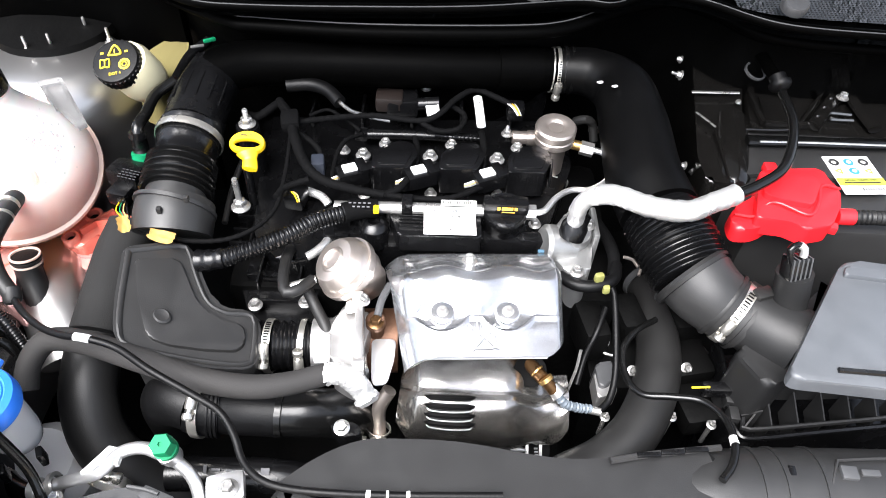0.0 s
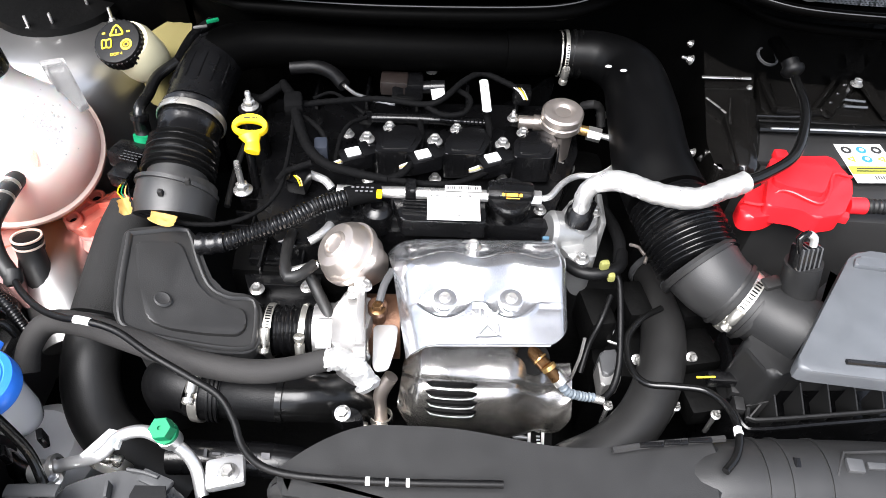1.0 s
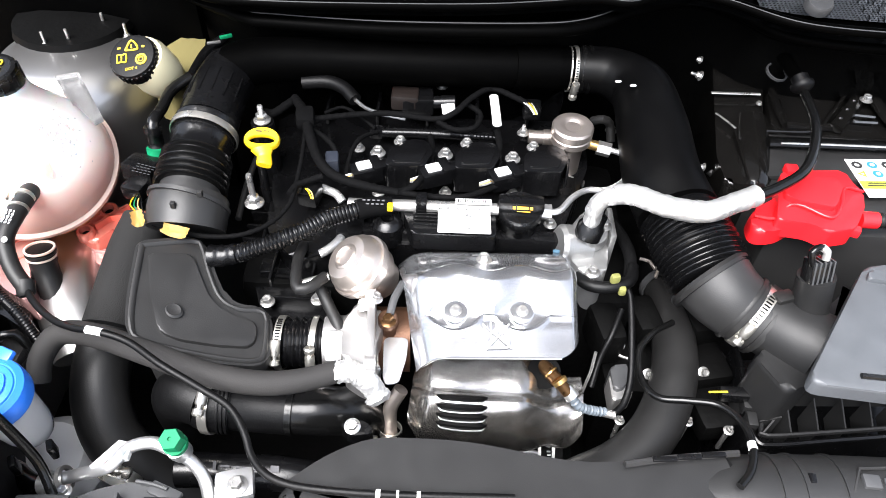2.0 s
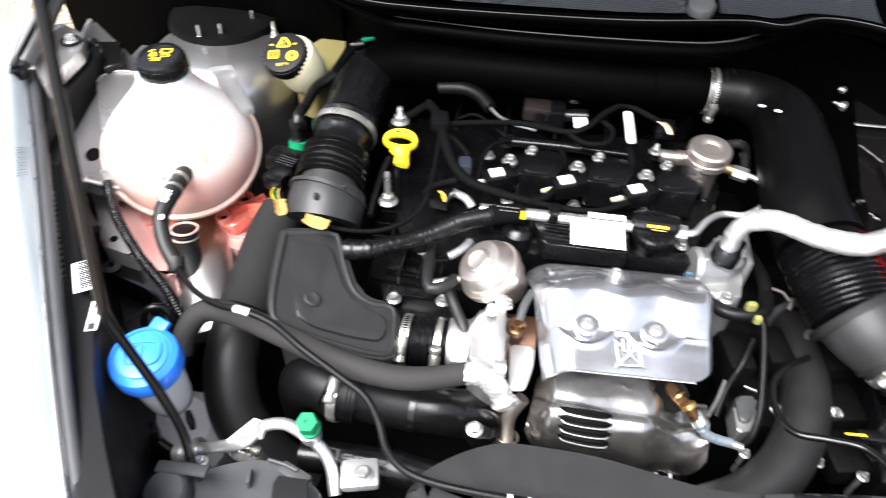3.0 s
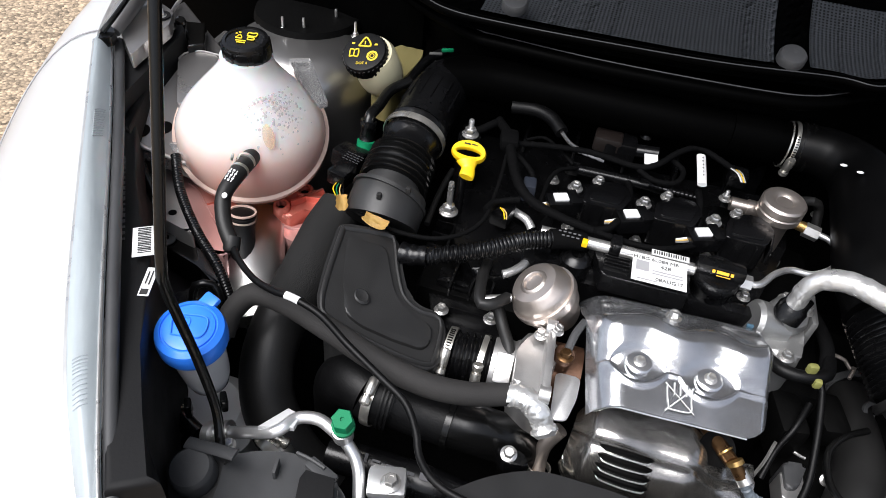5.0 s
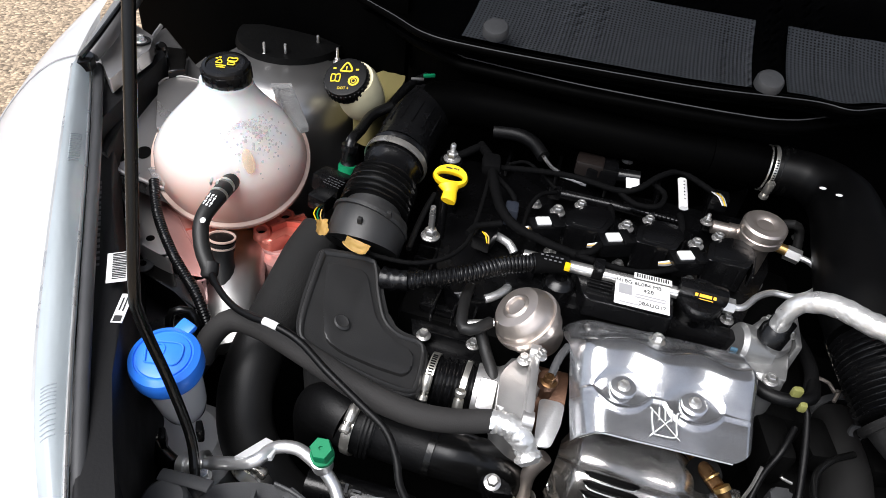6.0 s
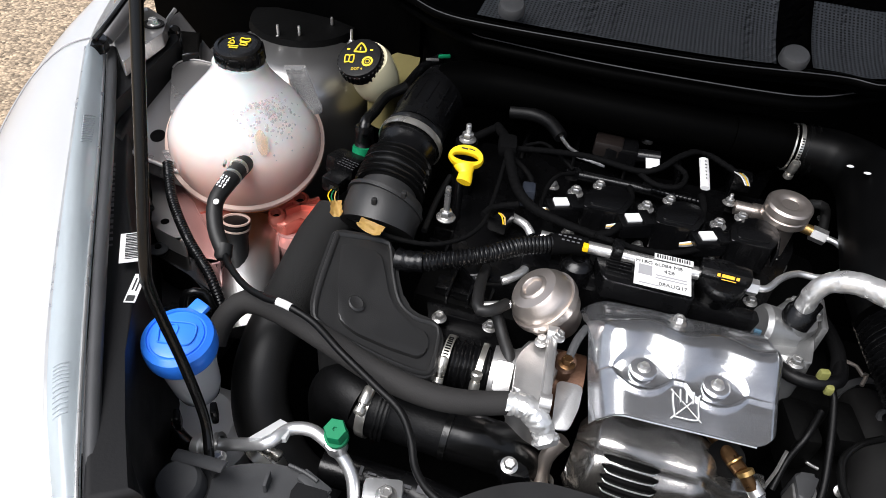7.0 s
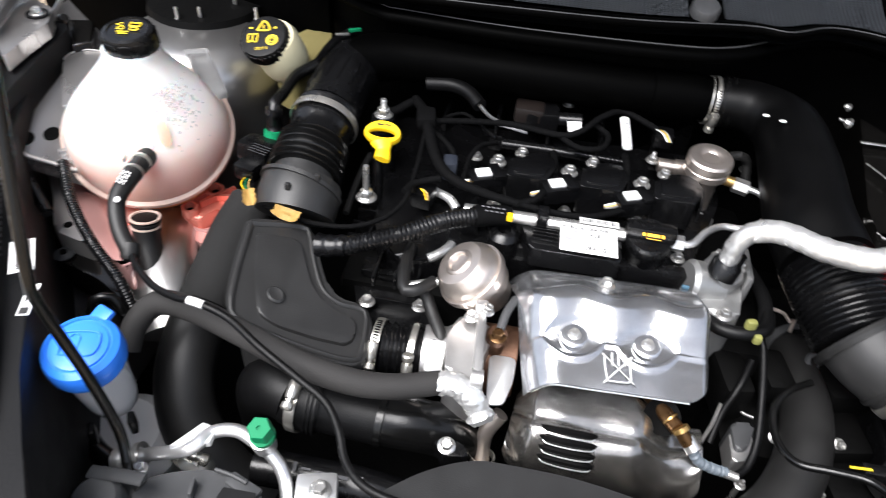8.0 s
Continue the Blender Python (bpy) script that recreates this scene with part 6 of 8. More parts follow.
for at in ((0.1939, 0.0640, 0.8700), (0.2101, 0.0572, 0.8700)):
    part("wet_mark", lathe([(0, 0), (0.0042, 0), (0.003, 0.0006), (0, 0.0008)], at, (0.1, -0.6, 0.8), 7, 0.4), WHITE, airhose, "pale paint dab")

feed = base("turbo_intake_hose", (-0.3354, 0.0721, 0.7000), "black intake hose with bellows above the resonator", "air hose")
part("upper", sweep([(-0.2572, 0.0767, 0.8500), (-0.2634, 0.0371, 0.8450), (-0.2655, -0.0150, 0.8360)], [0.031, 0.0325, 0.033], 34), BLACK, feed)
ax0, ax1 = Vector((-0.2626, 0.0447, 0.8460)), Vector((-0.2649, 0.0067, 0.8400))
axis_ = (ax1 - ax0).normalized()
side_ = axis_.cross(Vector((0, 0, 1))).normalized()
lift_ = side_.cross(axis_).normalized()
for k in range(6):
    a = radians(30 + 120 * k / 5)
    out_ = math.cos(a) * side_ + math.sin(a) * lift_
    part("flute", sweep([ax0 + out_ * 0.0322, ax1 + out_ * 0.0330], 0.0012, 6), BLACK, feed)
part("shoulder", sweep([(-0.2655, -0.0150, 0.8360), (-0.2662, -0.0400, 0.8290), (-0.2665, -0.0640, 0.8220)], [0.0345, 0.0335, 0.0325], 34, 0.0012, ribs(0.022, 0.0016)), BLACK, feed)
part("bellows", sweep([(-0.2665, -0.0600, 0.8230), (-0.2662, -0.0780, 0.8180), (-0.2658, -0.0960, 0.8120)], [0.0375, 0.0385, 0.0385], 36, 0.0009, ribs(0.0072, 0.0058)), GLOSS, feed, "ribbed bellows")
part("lower", sweep([(-0.2658, -0.0940, 0.8125), (-0.2652, -0.1080, 0.8075), (-0.2644, -0.1176, 0.8000)], [0.0310, 0.0315, 0.033], 34), MATT, feed)
part("collar", sweep([(-0.2650, -0.1042, 0.8060), (-0.2644, -0.1176, 0.8000), (-0.2643, -0.1328, 0.7900)], [0.040, 0.041, 0.040], 40), MATT, feed)
part("collar_lip", lathe([(0.036, -0.002), (0.0428, -0.002), (0.0428, 0.002), (0.036, 0.002)], (-0.2647, -0.1083, 0.8050), (-0.1, -0.75, -0.35), 40), MATT, feed)
for at in ((-0.2635, -0.1429, 0.8350), (-0.2339, -0.1408, 0.8500)):
    part("lug", block((0.005, 0.005, 0.007), at, 0.0012), MATT, feed)
clamp((-0.2657, -0.0270, 0.8325), (-0.05, -0.95, -0.27), 0.0355, 0.008, (0, 0.5, -1))

res = base("resonator_box", (-0.2757, -0.1568, 0.6800), "matt black L-shaped plastic intake resonator", "resonator")
outer = [(-0.2876, -0.1803), (-0.2480, -0.1563), (-0.2368, -0.1606), (-0.2243, -0.1859), (-0.2097, -0.2074), (-0.1935, -0.2117), (-0.1748, -0.2061), (-0.1659, -0.2146), (-0.1620, -0.2490), (-0.1673, -0.2598), (-0.1912, -0.2675), (-0.2304, -0.2734), (-0.2642, -0.2745), (-0.2744, -0.2637), (-0.2809, -0.2337)]


def sloped(bm):
    """Leans the resonator's lid down towards the turbocharger."""
    for v in bm.verts:
        v.co.z += -0.5 * (v.co.x + 0.243) + 0.15 * (v.co.y + 0.24) - 0.004
    return bm


part("body", sloped(slab(outer, 0.70, 0.779, 0.0, 0.009)), MATT, res)
part("rim", sloped(slab(inset(outer, -0.004), 0.778, 0.789, 0.0015, 0.009)), MATT, res)
bead = [(p.x, p.y, 0.7895) for p in inset(outer, 0.0015)]
part("rim_bead", sloped(sweep([*bead, bead[0]], 0.0026, 8, 0.004)), MATT, res)
part("raised_lid", sloped(slab([(-0.2788, -0.1900), (-0.2435, -0.1740), (-0.2316, -0.1940), (-0.2201, -0.2125), (-0.2027, -0.2245), (-0.1760, -0.2218), (-0.1718, -0.2392), (-0.1770, -0.2500), (-0.2027, -0.2580), (-0.2335, -0.2640), (-0.2508, -0.2620), (-0.2653, -0.2309)], 0.786, 0.7935, 0.002, 0.006)), MATT, res)
part("dimple", sloped(lathe([(0, 0.0008), (0.004, 0.001), (0.006, 0.0016), (0.0075, 0), (0, 0)], (-0.2425, -0.2400, 0.7965), (0, 0, 1), 20)), MATT, res)

bel = base("turbo_bellows", (-0.1517, -0.1878, 0.6758), "short black bellows hose into the turbocharger", "air hose")
part("bellows", sweep([(-0.1732, -0.2179, 0.7174), (-0.1412, -0.2163, 0.7174), (-0.1080, -0.2139, 0.7174)], 0.0268, 36, 0.0011, ribs(0.0078, 0.0034)), BLACK, bel)
clamp((-0.1560, -0.2172, 0.7174), (1, 0, 0), 0.027, 0.008, (0, -0.7, 0.7))
clamp((-0.1215, -0.2153, 0.7174), (1, 0, 0), 0.027, 0.006, (0, -0.9, 0.3), -1)

big = base("intercooler_hose", (-0.3697, -0.1716, 0.6500), "thick black intercooler hose with a woven upper sleeve", "air hose")
part("sleeve", sweep([(-0.3233, -0.1007, 0.7650), (-0.3279, -0.1325, 0.7550), (-0.3273, -0.1795, 0.7450), (-0.3295, -0.2195, 0.7300)], [0.026, 0.027, 0.0275, 0.028], 26), SLEEVE, big, "woven abrasion sleeve")
part("bend", sweep([(-0.3361, -0.2039, 0.7188), (-0.3374, -0.2429, 0.7035), (-0.3328, -0.2768, 0.6831), (-0.3175, -0.3039, 0.6525), (-0.2843, -0.3225, 0.6168), (-0.2419, -0.3320, 0.5862)], [0.0275, 0.028, 0.028, 0.028, 0.028, 0.028], 28), RUBBER, big)

low = base("charge_hose", (-0.1894, -0.2516, 0.6500), "glossy black charge air hose below the turbocharger", "air hose")
part("elbow", sweep([(-0.2590, -0.2640, 0.6300), (-0.2535, -0.2710, 0.6820), (-0.2410, -0.2810, 0.7140), (-0.2270, -0.2870, 0.7236), (-0.2130, -0.2911, 0.7236)], [0.026, 0.027, 0.0275, 0.027, 0.027], 32), DULLHOSE, low)
part("cuff", sweep([(-0.2140, -0.2911, 0.7236), (-0.2045, -0.2926, 0.7215), (-0.1890, -0.2915, 0.7190)], [0.0278, 0.0280, 0.0278], 32), DULLHOSE, low)
for k in range(3):
    part("cuff_rib", lathe([(0.026, -0.0012), (0.0292, -0.0012), (0.0296, 0.0), (0.0292, 0.0012), (0.026, 0.0012)], (-0.1975 + 0.004 * k, -0.2922, 0.7203), (1, 0.05, -0.1), 36), DULLHOSE, low)
part("pipe", sweep([(-0.2053, -0.2910, 0.7220), (-0.1715, -0.2880, 0.7130), (-0.1305, -0.2876, 0.7085)], [0.0265, 0.026, 0.025], 28), DULLHOSE, low)
part("joint", lathe([(0.023, -0.003), (0.0265, -0.003), (0.0265, 0.003), (0.023, 0.003)], (-0.1315, -0.2876, 0.7088), (1, -0.05, 0), 32), GLOSS, low)
part("bend", sweep([(-0.1315, -0.2876, 0.7088), (-0.1005, -0.2850, 0.7050), (-0.0769, -0.2773, 0.6900), (-0.0593, -0.2683, 0.6600), (-0.0542, -0.2767, 0.6200)], [0.0245, 0.024, 0.024, 0.0235, 0.023], 28), GLOSS, low)
part("ear", slab([(-0.0849, -0.3036, 0.7220), (-0.0613, -0.2983, 0.7220), (-0.0493, -0.3130, 0.7150), (-0.0729, -0.3176, 0.7150)], 0.7, 0.717, 0.003, 0.006), BLACK, low)
bolt(low, (-0.0712, -0.3079, 0.7180), 0.006, (0, -0.25, 1))
clamp((-0.2055, -0.2935, 0.7215), (1, -0.08, 0), 0.0282, 0.009, (0, -0.35, 0.9))

right = base("radiator_hose", (0.2718, -0.1833, 0.6200), "thick black rubber hose beside the gearbox", "hose")
part("tube", sweep([(0.2650, -0.0580, 0.6800), (0.2666, -0.1195, 0.6900), (0.2618, -0.1795, 0.6950), (0.2496, -0.2308, 0.6950), (0.2246, -0.2786, 0.6900), (0.1892, -0.3125, 0.6850), (0.1459, -0.3341, 0.6800)], [0.020, 0.022, 0.0238, 0.0245, 0.0245, 0.0245, 0.0245], 26), RUBBER, right)
part("end_cuff", sweep([(0.2645, -0.0579, 0.6820), (0.2658, -0.0886, 0.6860)], [0.0225, 0.024], 26), DULLHOSE, right)
part("end_clip", lathe([(0.0235, -0.004), (0.0255, -0.004), (0.0255, 0.004), (0.0235, 0.004)], (0.2654, -0.0806, 0.6850), (0.3, -0.9, 0.1), 30), CHARCOAL, right, "dark spring clip")

cool = base("coolant_hose", (-0.2380, -0.2690, 0.7500), "matt black foam-covered coolant hose ending in a foil sleeve", "hose")
part("tube", sweep([(-0.3598, -0.2994, 0.7500), (-0.3594, -0.2816, 0.7650), (-0.3435, -0.2648, 0.7800), (-0.3067, -0.2683, 0.7850), (-0.2526, -0.2842, 0.7850), (-0.2019, -0.2976, 0.7800), (-0.1565, -0.3017, 0.7750), (-0.1201, -0.2958, 0.7720), (-0.0813, -0.2807, 0.7700)], [0.0105, 0.0108, 0.0112, 0.0112, 0.0112, 0.0112, 0.0112, 0.0108, 0.0102], 20), FOAM, cool)
part("foil_sleeve", crumple(sweep([(-0.0857, -0.2828, 0.7710), (-0.0700, -0.2827, 0.7720), (-0.0562, -0.2885, 0.7650), (-0.0471, -0.2922, 0.7500)], [0.0102, 0.0105, 0.0105, 0.0095], 26, 0.0012), 0.0016, 0.0025), FOIL, cool, "crumpled foil heat sleeve")
part("foil_end", crumple(lathe([(0, -0.006), (0.009, -0.006), (0.0105, -0.003), (0.009, 0.0), (0.0115, 0.003), (0.012, 0.006), (0.008, 0.010), (0, 0.010)], (-0.0495, -0.2929, 0.7550), (0.5, -0.6, -0.5), 26), 0.0022, 0.0026), FOIL, cool)

# ---- coolant tank ----
tank = base("coolant_tank", (-0.4816, -0.0228, 0.7400), "milky round coolant tank half full of pink coolant", "coolant tank")
tc_, tn = Vector((-0.4521, -0.0603, 0.8068)), Vector((0.22, -0.43, 0.87)).normalized()
TR_ = 0.0845
cap_c = Vector((-0.4478, -0.0592, 0.9240))
neck_d = (cap_c - tc_).normalized()
nl = (cap_c - tc_).length
ball = [(math.sqrt(1 - h * h) * TR_, h * TR_) for h in (-0.99, -0.96, -0.9, -0.8, -0.68, -0.52, -0.35, -0.18, 0.0, 0.12, 0.22)]
def tank_half(sign):
    """The tank's wall above (+1) or below (-1) its tilted seam."""
    bm = lathe([(0, -TR_), *ball, (0.93 * TR_, 0.32 * TR_), (0.865 * TR_, 0.43 * TR_), (0.77 * TR_, 0.56 * TR_), (0.65 * TR_, 0.7 * TR_), (0.545 * TR_, 0.82 * TR_), (0.45 * TR_, 0.93 * TR_), (0.375 * TR_, 1.03 * TR_), (0.335 * TR_, 1.12 * TR_), (0.33 * TR_, nl - 0.018), (0, nl - 0.018)], tc_, neck_d, 60)
    bmesh.ops.bisect_plane(bm, geom=[*bm.verts, *bm.edges, *bm.faces], plane_co=tc_, plane_no=tn * sign, clear_inner=True)
    return bm


part("shell", tank_half(1), MILKY, tank, "milky moulded shell")
part("lower_shell", tank_half(-1), SUMP, tank, "lower shell tinted orange by the coolant")
part("seam_flange", lathe([(0.97 * TR_, -0.0035), (1.04 * TR_, -0.0035), (1.055 * TR_, -0.001), (1.045 * TR_, 0.0035), (0.97 * TR_, 0.006)], tc_, tn, 56), SEAM, tank, "moulded seam flange")
liquid = lathe([(0.0, -0.78 * TR_), (0.4 * TR_, -0.74 * TR_), (0.67 * TR_, -0.6 * TR_), (0.86 * TR_, -0.36 * TR_), (0.94 * TR_, -0.1 * TR_), (0.94 * TR_, 0.1 * TR_), (0.88 * TR_, 0.3 * TR_), (0.7 * TR_, 0.48 * TR_), (0.4 * TR_, 0.62 * TR_), (0, 0.66 * TR_)], tc_, tn, 40)
cut = bmesh.ops.bisect_plane(liquid, geom=[*liquid.verts, *liquid.edges, *liquid.faces], plane_co=tc_ + Vector((0, 0, -0.002)), plane_no=(0, 0, 1), clear_outer=True)
bmesh.ops.holes_fill(liquid, edges=[e for e in cut["geom_cut"] if isinstance(e, bmesh.types.BMEdge)])
part("coolant", liquid, COOLANT, tank, "pink coolant inside the tank")
drops = bmesh.new()
rng = random.Random(7)
for _ in range(260):
    way = Vector((0.58 + rng.gauss(0, 0.2), -0.30 + rng.gauss(0, 0.19), 0.76 + rng.gauss(0, 0.24))).normalized()
    s = rng.choice((0.0006, 0.0008, 0.0011, 0.0013, 0.0019))
    one = bmesh.new()
    bmesh.ops.create_icosphere(one, subdivisions=1, radius=s)
    one.transform(turn_to(way, tc_ + way * TR_) @ Matrix.Diagonal((1, rng.uniform(0.7, 1.2), 0.2, 1)))
    drops = joined(drops, one)
tagged(part("condensation", drops, BEAD, tank, "beads of condensation"), kind="stuff")
cap = part("cap", lathe([(0, -0.0215), (0.0242, -0.0215), (0.0253, -0.0193), (0.0253, -0.0043), (0.0239, 0.0), (0.0202, 0.001), (0.0197, -0.0005), (0, -0.0005)], cap_c, (0.0, -0.12, 1), 40), BLACK, tank, "black screw cap with yellow warning print")
mm = flag(cap_c, (1, 0.2, 0), 0, 0, (0, -0.12, 1)) @ Matrix.Translation((0, 0, 0.0002)) @ Matrix.Diagonal((0.92, 0.92, 1, 1))


def outline(pts, m, r=0.0011):
    return sweep([m @ Vector((*p, 0.0004)) for p in pts], r, 6, 0.002)


part("book_symbol", outline([(0.001, 0.006), (0.011, 0.006), (0.011, 0.0125), (0.006, 0.0115), (0.001, 0.0125), (0.001, 0.006)], mm, 0.0008), PRINT, cap)
part("warning_triangle", outline([(-0.011, 0.0005), (-0.004, 0.0005), (-0.0075, 0.007), (-0.011, 0.0005)], mm, 0.0007), PRINT, cap)
part("bottle_symbol", outline([(0.003, -0.001), (0.010, -0.001), (0.010, 0.0025), (0.003, 0.0035), (0.003, -0.001)], mm, 0.0007), PRINT, cap)
for xx, yy, w in ((-0.004, -0.004, 0.012), (-0.003, -0.0075, 0.010), (-0.012, 0.009, 0.003), (-0.009, 0.0115, 0.003)):
    bars([(xx, yy, w, 0.0016)], mm, PRINT, cap, "print_line")
for k in range(10):
    a = radians(36 * k)
    g = block((0.003, 0.0112, 0.015), (0.0245, 0, -0.0106), 0.0012)
    g.transform(Matrix.Translation(cap_c) @ turn_to((0.0, -0.12, 1)) @ Matrix.Rotation(a, 4, "Z"))
    part("grip", g, BLACK, cap)
part("clear_ear", slab([(-0.4444, 0.0258), (-0.4218, 0.0367), (-0.3627, -0.0438), (-0.3690, -0.0521), (-0.4229, -0.0018)], 0.856, 0.862, 0.0012, 0.002), CLEARISH, tank, "clear plastic mounting ear")
for a, b in (((-0.4330, 0.0190), (-0.4000, -0.0270)), ((-0.4200, 0.0300), (-0.3720, -0.0400))):
    part("ear_rib", fin((*a, 0.8655), (*b, 0.8655), 0.004, 0.002), CLEARISH, tank)
part("float", lathe([(0, 0), (0.0055, 0), (0.0062, 0.0003), (0.0, 0.0005)], tc_ + Vector((0.615, -0.62, 0.49)).normalized() * (TR_ - 0.0001), (0.615, -0.62, 0.49), 24, 2.2), AMBER, tank, "amber float seen through the wall")
part("stub", lathe([(0, -0.03), (0.012, -0.03), (0.011, 0.012), (0, 0.012)], (-0.4213, -0.1126, 0.8216), (-0.15, -0.75, 0.2), 20), MILKY, tank)
those = base("tank_hose", (-0.4451, -0.1285, 0.7731), "black rubber hose on the coolant tank spout", "hose")
part("tube", sweep([(-0.4149, -0.1262, 0.8279), (-0.4111, -0.1634, 0.8311), (-0.4114, -0.1911, 0.8237), (-0.4005, -0.2129, 0.8100), (-0.3857, -0.2273, 0.7994)], [0.0098, 0.0088, 0.008, 0.0078, 0.0078], 20), RUBBER, those)
part("end_cuff", lathe([(0, -0.007), (0.0083, -0.007), (0.0083, 0.005), (0.006, 0.008), (0, 0.008)], (-0.3847, -0.2282, 0.7984), (0.2, -0.6, -0.4), 18), RUBBER, those)
part("clip_band", sweep([(-0.4138, -0.1385, 0.8305), (-0.4135, -0.1424, 0.8311)], 0.0100, 20), CLAMPSTEEL, those, "bright spring clip")
part("clip_band", sweep([(-0.4115, -0.1560, 0.8316), (-0.4110, -0.1589, 0.8316)], 0.0096, 20), CLAMPSTEEL, those, "bright spring clip")
mm = flag(Vector((-0.4097, -0.1615, 0.8316)) + Vector((0, -0.0030, 0.0096)), Vector((-0.4111, -0.1634, 0.8311)) - Vector((-0.4114, -0.1911, 0.8237)), 0, 0, (0, -0.22, 0.97))
for r in range(3):
    bars([(-0.018 + 0.0032 * k + 0.0006 * r, -0.0036 + 0.0036 * r, 0.0022, 0.0010 + 0.0012 * ((k + r) % 2)) for k in range(5)], mm, WHITE, those, "print_row")
for dx in (-0.0035, 0.0035):
    part("clip_ear", block((0.0025, 0.009, 0.004), (-0.4225 + dx, -0.1450, 0.8365), 0.0008, 20), CLAMPSTEEL, those)
part("paint_dot", lathe([(0, 0), (0.003, 0), (0.002, 0.001), (0, 0.001)], (-0.4048, -0.1987, 0.8321), (0, -0.5, 0.8), 12), WHITE, those)
line = base("overflow_line", (-0.2940, -0.2608, 0.7900), "thin black plastic coolant line with white tape marks", "hose")
part("run", sweep([(-0.3847, -0.2282, 0.7984), (-0.3633, -0.2504, 0.8036), (-0.3365, -0.2700, 0.8079), (-0.3088, -0.2825, 0.8150), (-0.2907, -0.2869, 0.8200), (-0.2608, -0.2925, 0.8150), (-0.2274, -0.3105, 0.8100), (-0.1924, -0.3248, 0.8000), (-0.1648, -0.3384, 0.7950), (-0.1485, -0.3578, 0.7900), (-0.1396, -0.3749, 0.7850), (-0.1240, -0.3901, 0.7850), (-0.1024, -0.3976, 0.7850), (-0.0663, -0.4003, 0.7850), (-0.0128, -0.4000, 0.7840), (0.0726, -0.3967, 0.7830)], 0.0032, 12, 0.005), DULLHOSE, line)
part("white_tape", sweep([(-0.2964, -0.2867, 0.8205), (-0.2895, -0.2873, 0.8202), (-0.2826, -0.2882, 0.8195)], 0.0036, 12), WHITE, line, "white tape")
for a, b in (((-0.0360, -0.4003, 0.7845), (-0.0325, -0.4002, 0.7845)), ((-0.0200, -0.4001, 0.7845), (-0.0180, -0.4000, 0.7845)), ((-0.0040, -0.3999, 0.7845), (-0.0012, -0.3998, 0.7845))):
    part("white_tape", sweep([a, b], 0.0035, 12, 0.001), WHITE, line, "narrow white tape ring")

# ---- brake fluid reservoir ----
brake = base("brake_reservoir", (-0.3640, 0.1099, 0.8192), "cream brake fluid reservoir with a black printed cap", "brake reservoir")
bc, bn = Vector((-0.3504, 0.0323, 0.8888)), Vector((-0.12, -0.5, 0.86)).normalized()
part("neck", lathe([(0, -0.064), (0.013, -0.0635), (0.0214, -0.060), (0.0262, -0.0525), (0.0278, -0.043), (0.0278, -0.013), (0.0246, -0.004), (0, -0.004)], bc + Vector((0.006, 0.004, 0)), bn, 36), NATURAL, brake)
# dark olive puts the cowl's shade into the cream plastic
part("body", slab([(-0.3660, 0.1350), (-0.3450, 0.1750), (-0.3213, 0.1750), (-0.3134, 0.1471), (-0.3160, 0.1104), (-0.3189, 0.0671), (-0.3270, 0.0460), (-0.3520, 0.0560)], 0.79, 0.836, 0.012, 0.016), material("shaded_natural_plastic", (0.2, 0.17, 0.07), 0.36, var=0.12, scale=22, bump=0.06), brake, "reservoir body painted olive for shade under the cowl")
bcap = part("cap", lathe([(0, -0.017), (0.0252, -0.017), (0.0266, -0.0138), (0.0266, -0.002), (0.0252, 0.001), (0.0225, 0.0015), (0, 0.0015)], bc, bn, 40), DULLHOSE, brake, "black cap with yellow warning symbols")
for k in range(30):
    a = radians(12 * k)
    g = block((0.0018, 0.0028, 0.0125), (0.0266, 0, -0.0078), 0.0008)
    g.transform(Matrix.Translation(bc) @ turn_to(bn) @ Matrix.Rotation(a, 4, "Z"))
    part("grip", g, DULLHOSE, bcap)
mm = flag(bc + bn * 0.0016, Vector((-0.3233, 0.0214, 0.8888)) - Vector((-0.3647, 0.0136, 0.8888)), 0, 0, bn) @ Matrix.Diagonal((0.9, 0.9, 1, 1))
part("warning_triangle", outline([(-0.008, 0.008), (0.008, 0.008), (0.0, 0.0205), (-0.008, 0.008)], mm, 0.0011), PRINT, bcap, "yellow triangle")
bars([(0.0, 0.0125, 0.0014, 0.005)], mm, PRINT, bcap, "warning_mark")
part("disc_symbol", lathe([(0.0022, 0), (0.0030, 0.0006), (0.0030, 0.0007), (0.0022, 0.0007)], mm @ Vector((0.0125, -0.007, 0.0002)), bn, 20), PRINT, bcap, "yellow ring symbol")
part("disc_symbol", lathe([(0.0045, 0), (0.0068, 0), (0.0068, 0.0006), (0.0045, 0.0006)], mm @ Vector((0.0125, -0.007, 0.0002)), bn, 10), PRINT, bcap, "yellow ring symbol")
part("book_symbol", outline([(-0.018, -0.008), (-0.0125, -0.007), (-0.007, -0.008), (-0.007, 0.003), (-0.0125, 0.002), (-0.018, 0.003), (-0.018, -0.008)], mm, 0.0009), PRINT, bcap, "yellow book symbol")
part("book_spine", outline([(-0.0125, -0.007), (-0.0125, 0.002)], mm, 0.0008), PRINT, bcap)
for xx, yy in ((-0.016, 0.012), (0.015, 0.010)):
    bars([(xx, yy, 0.004, 0.0022)], mm, PRINT, bcap, "print_mark")
writing("DOT 4", mm @ Matrix.Translation((0.0, -0.018, 0.0004)), 0.0052, PRINT, bcap)
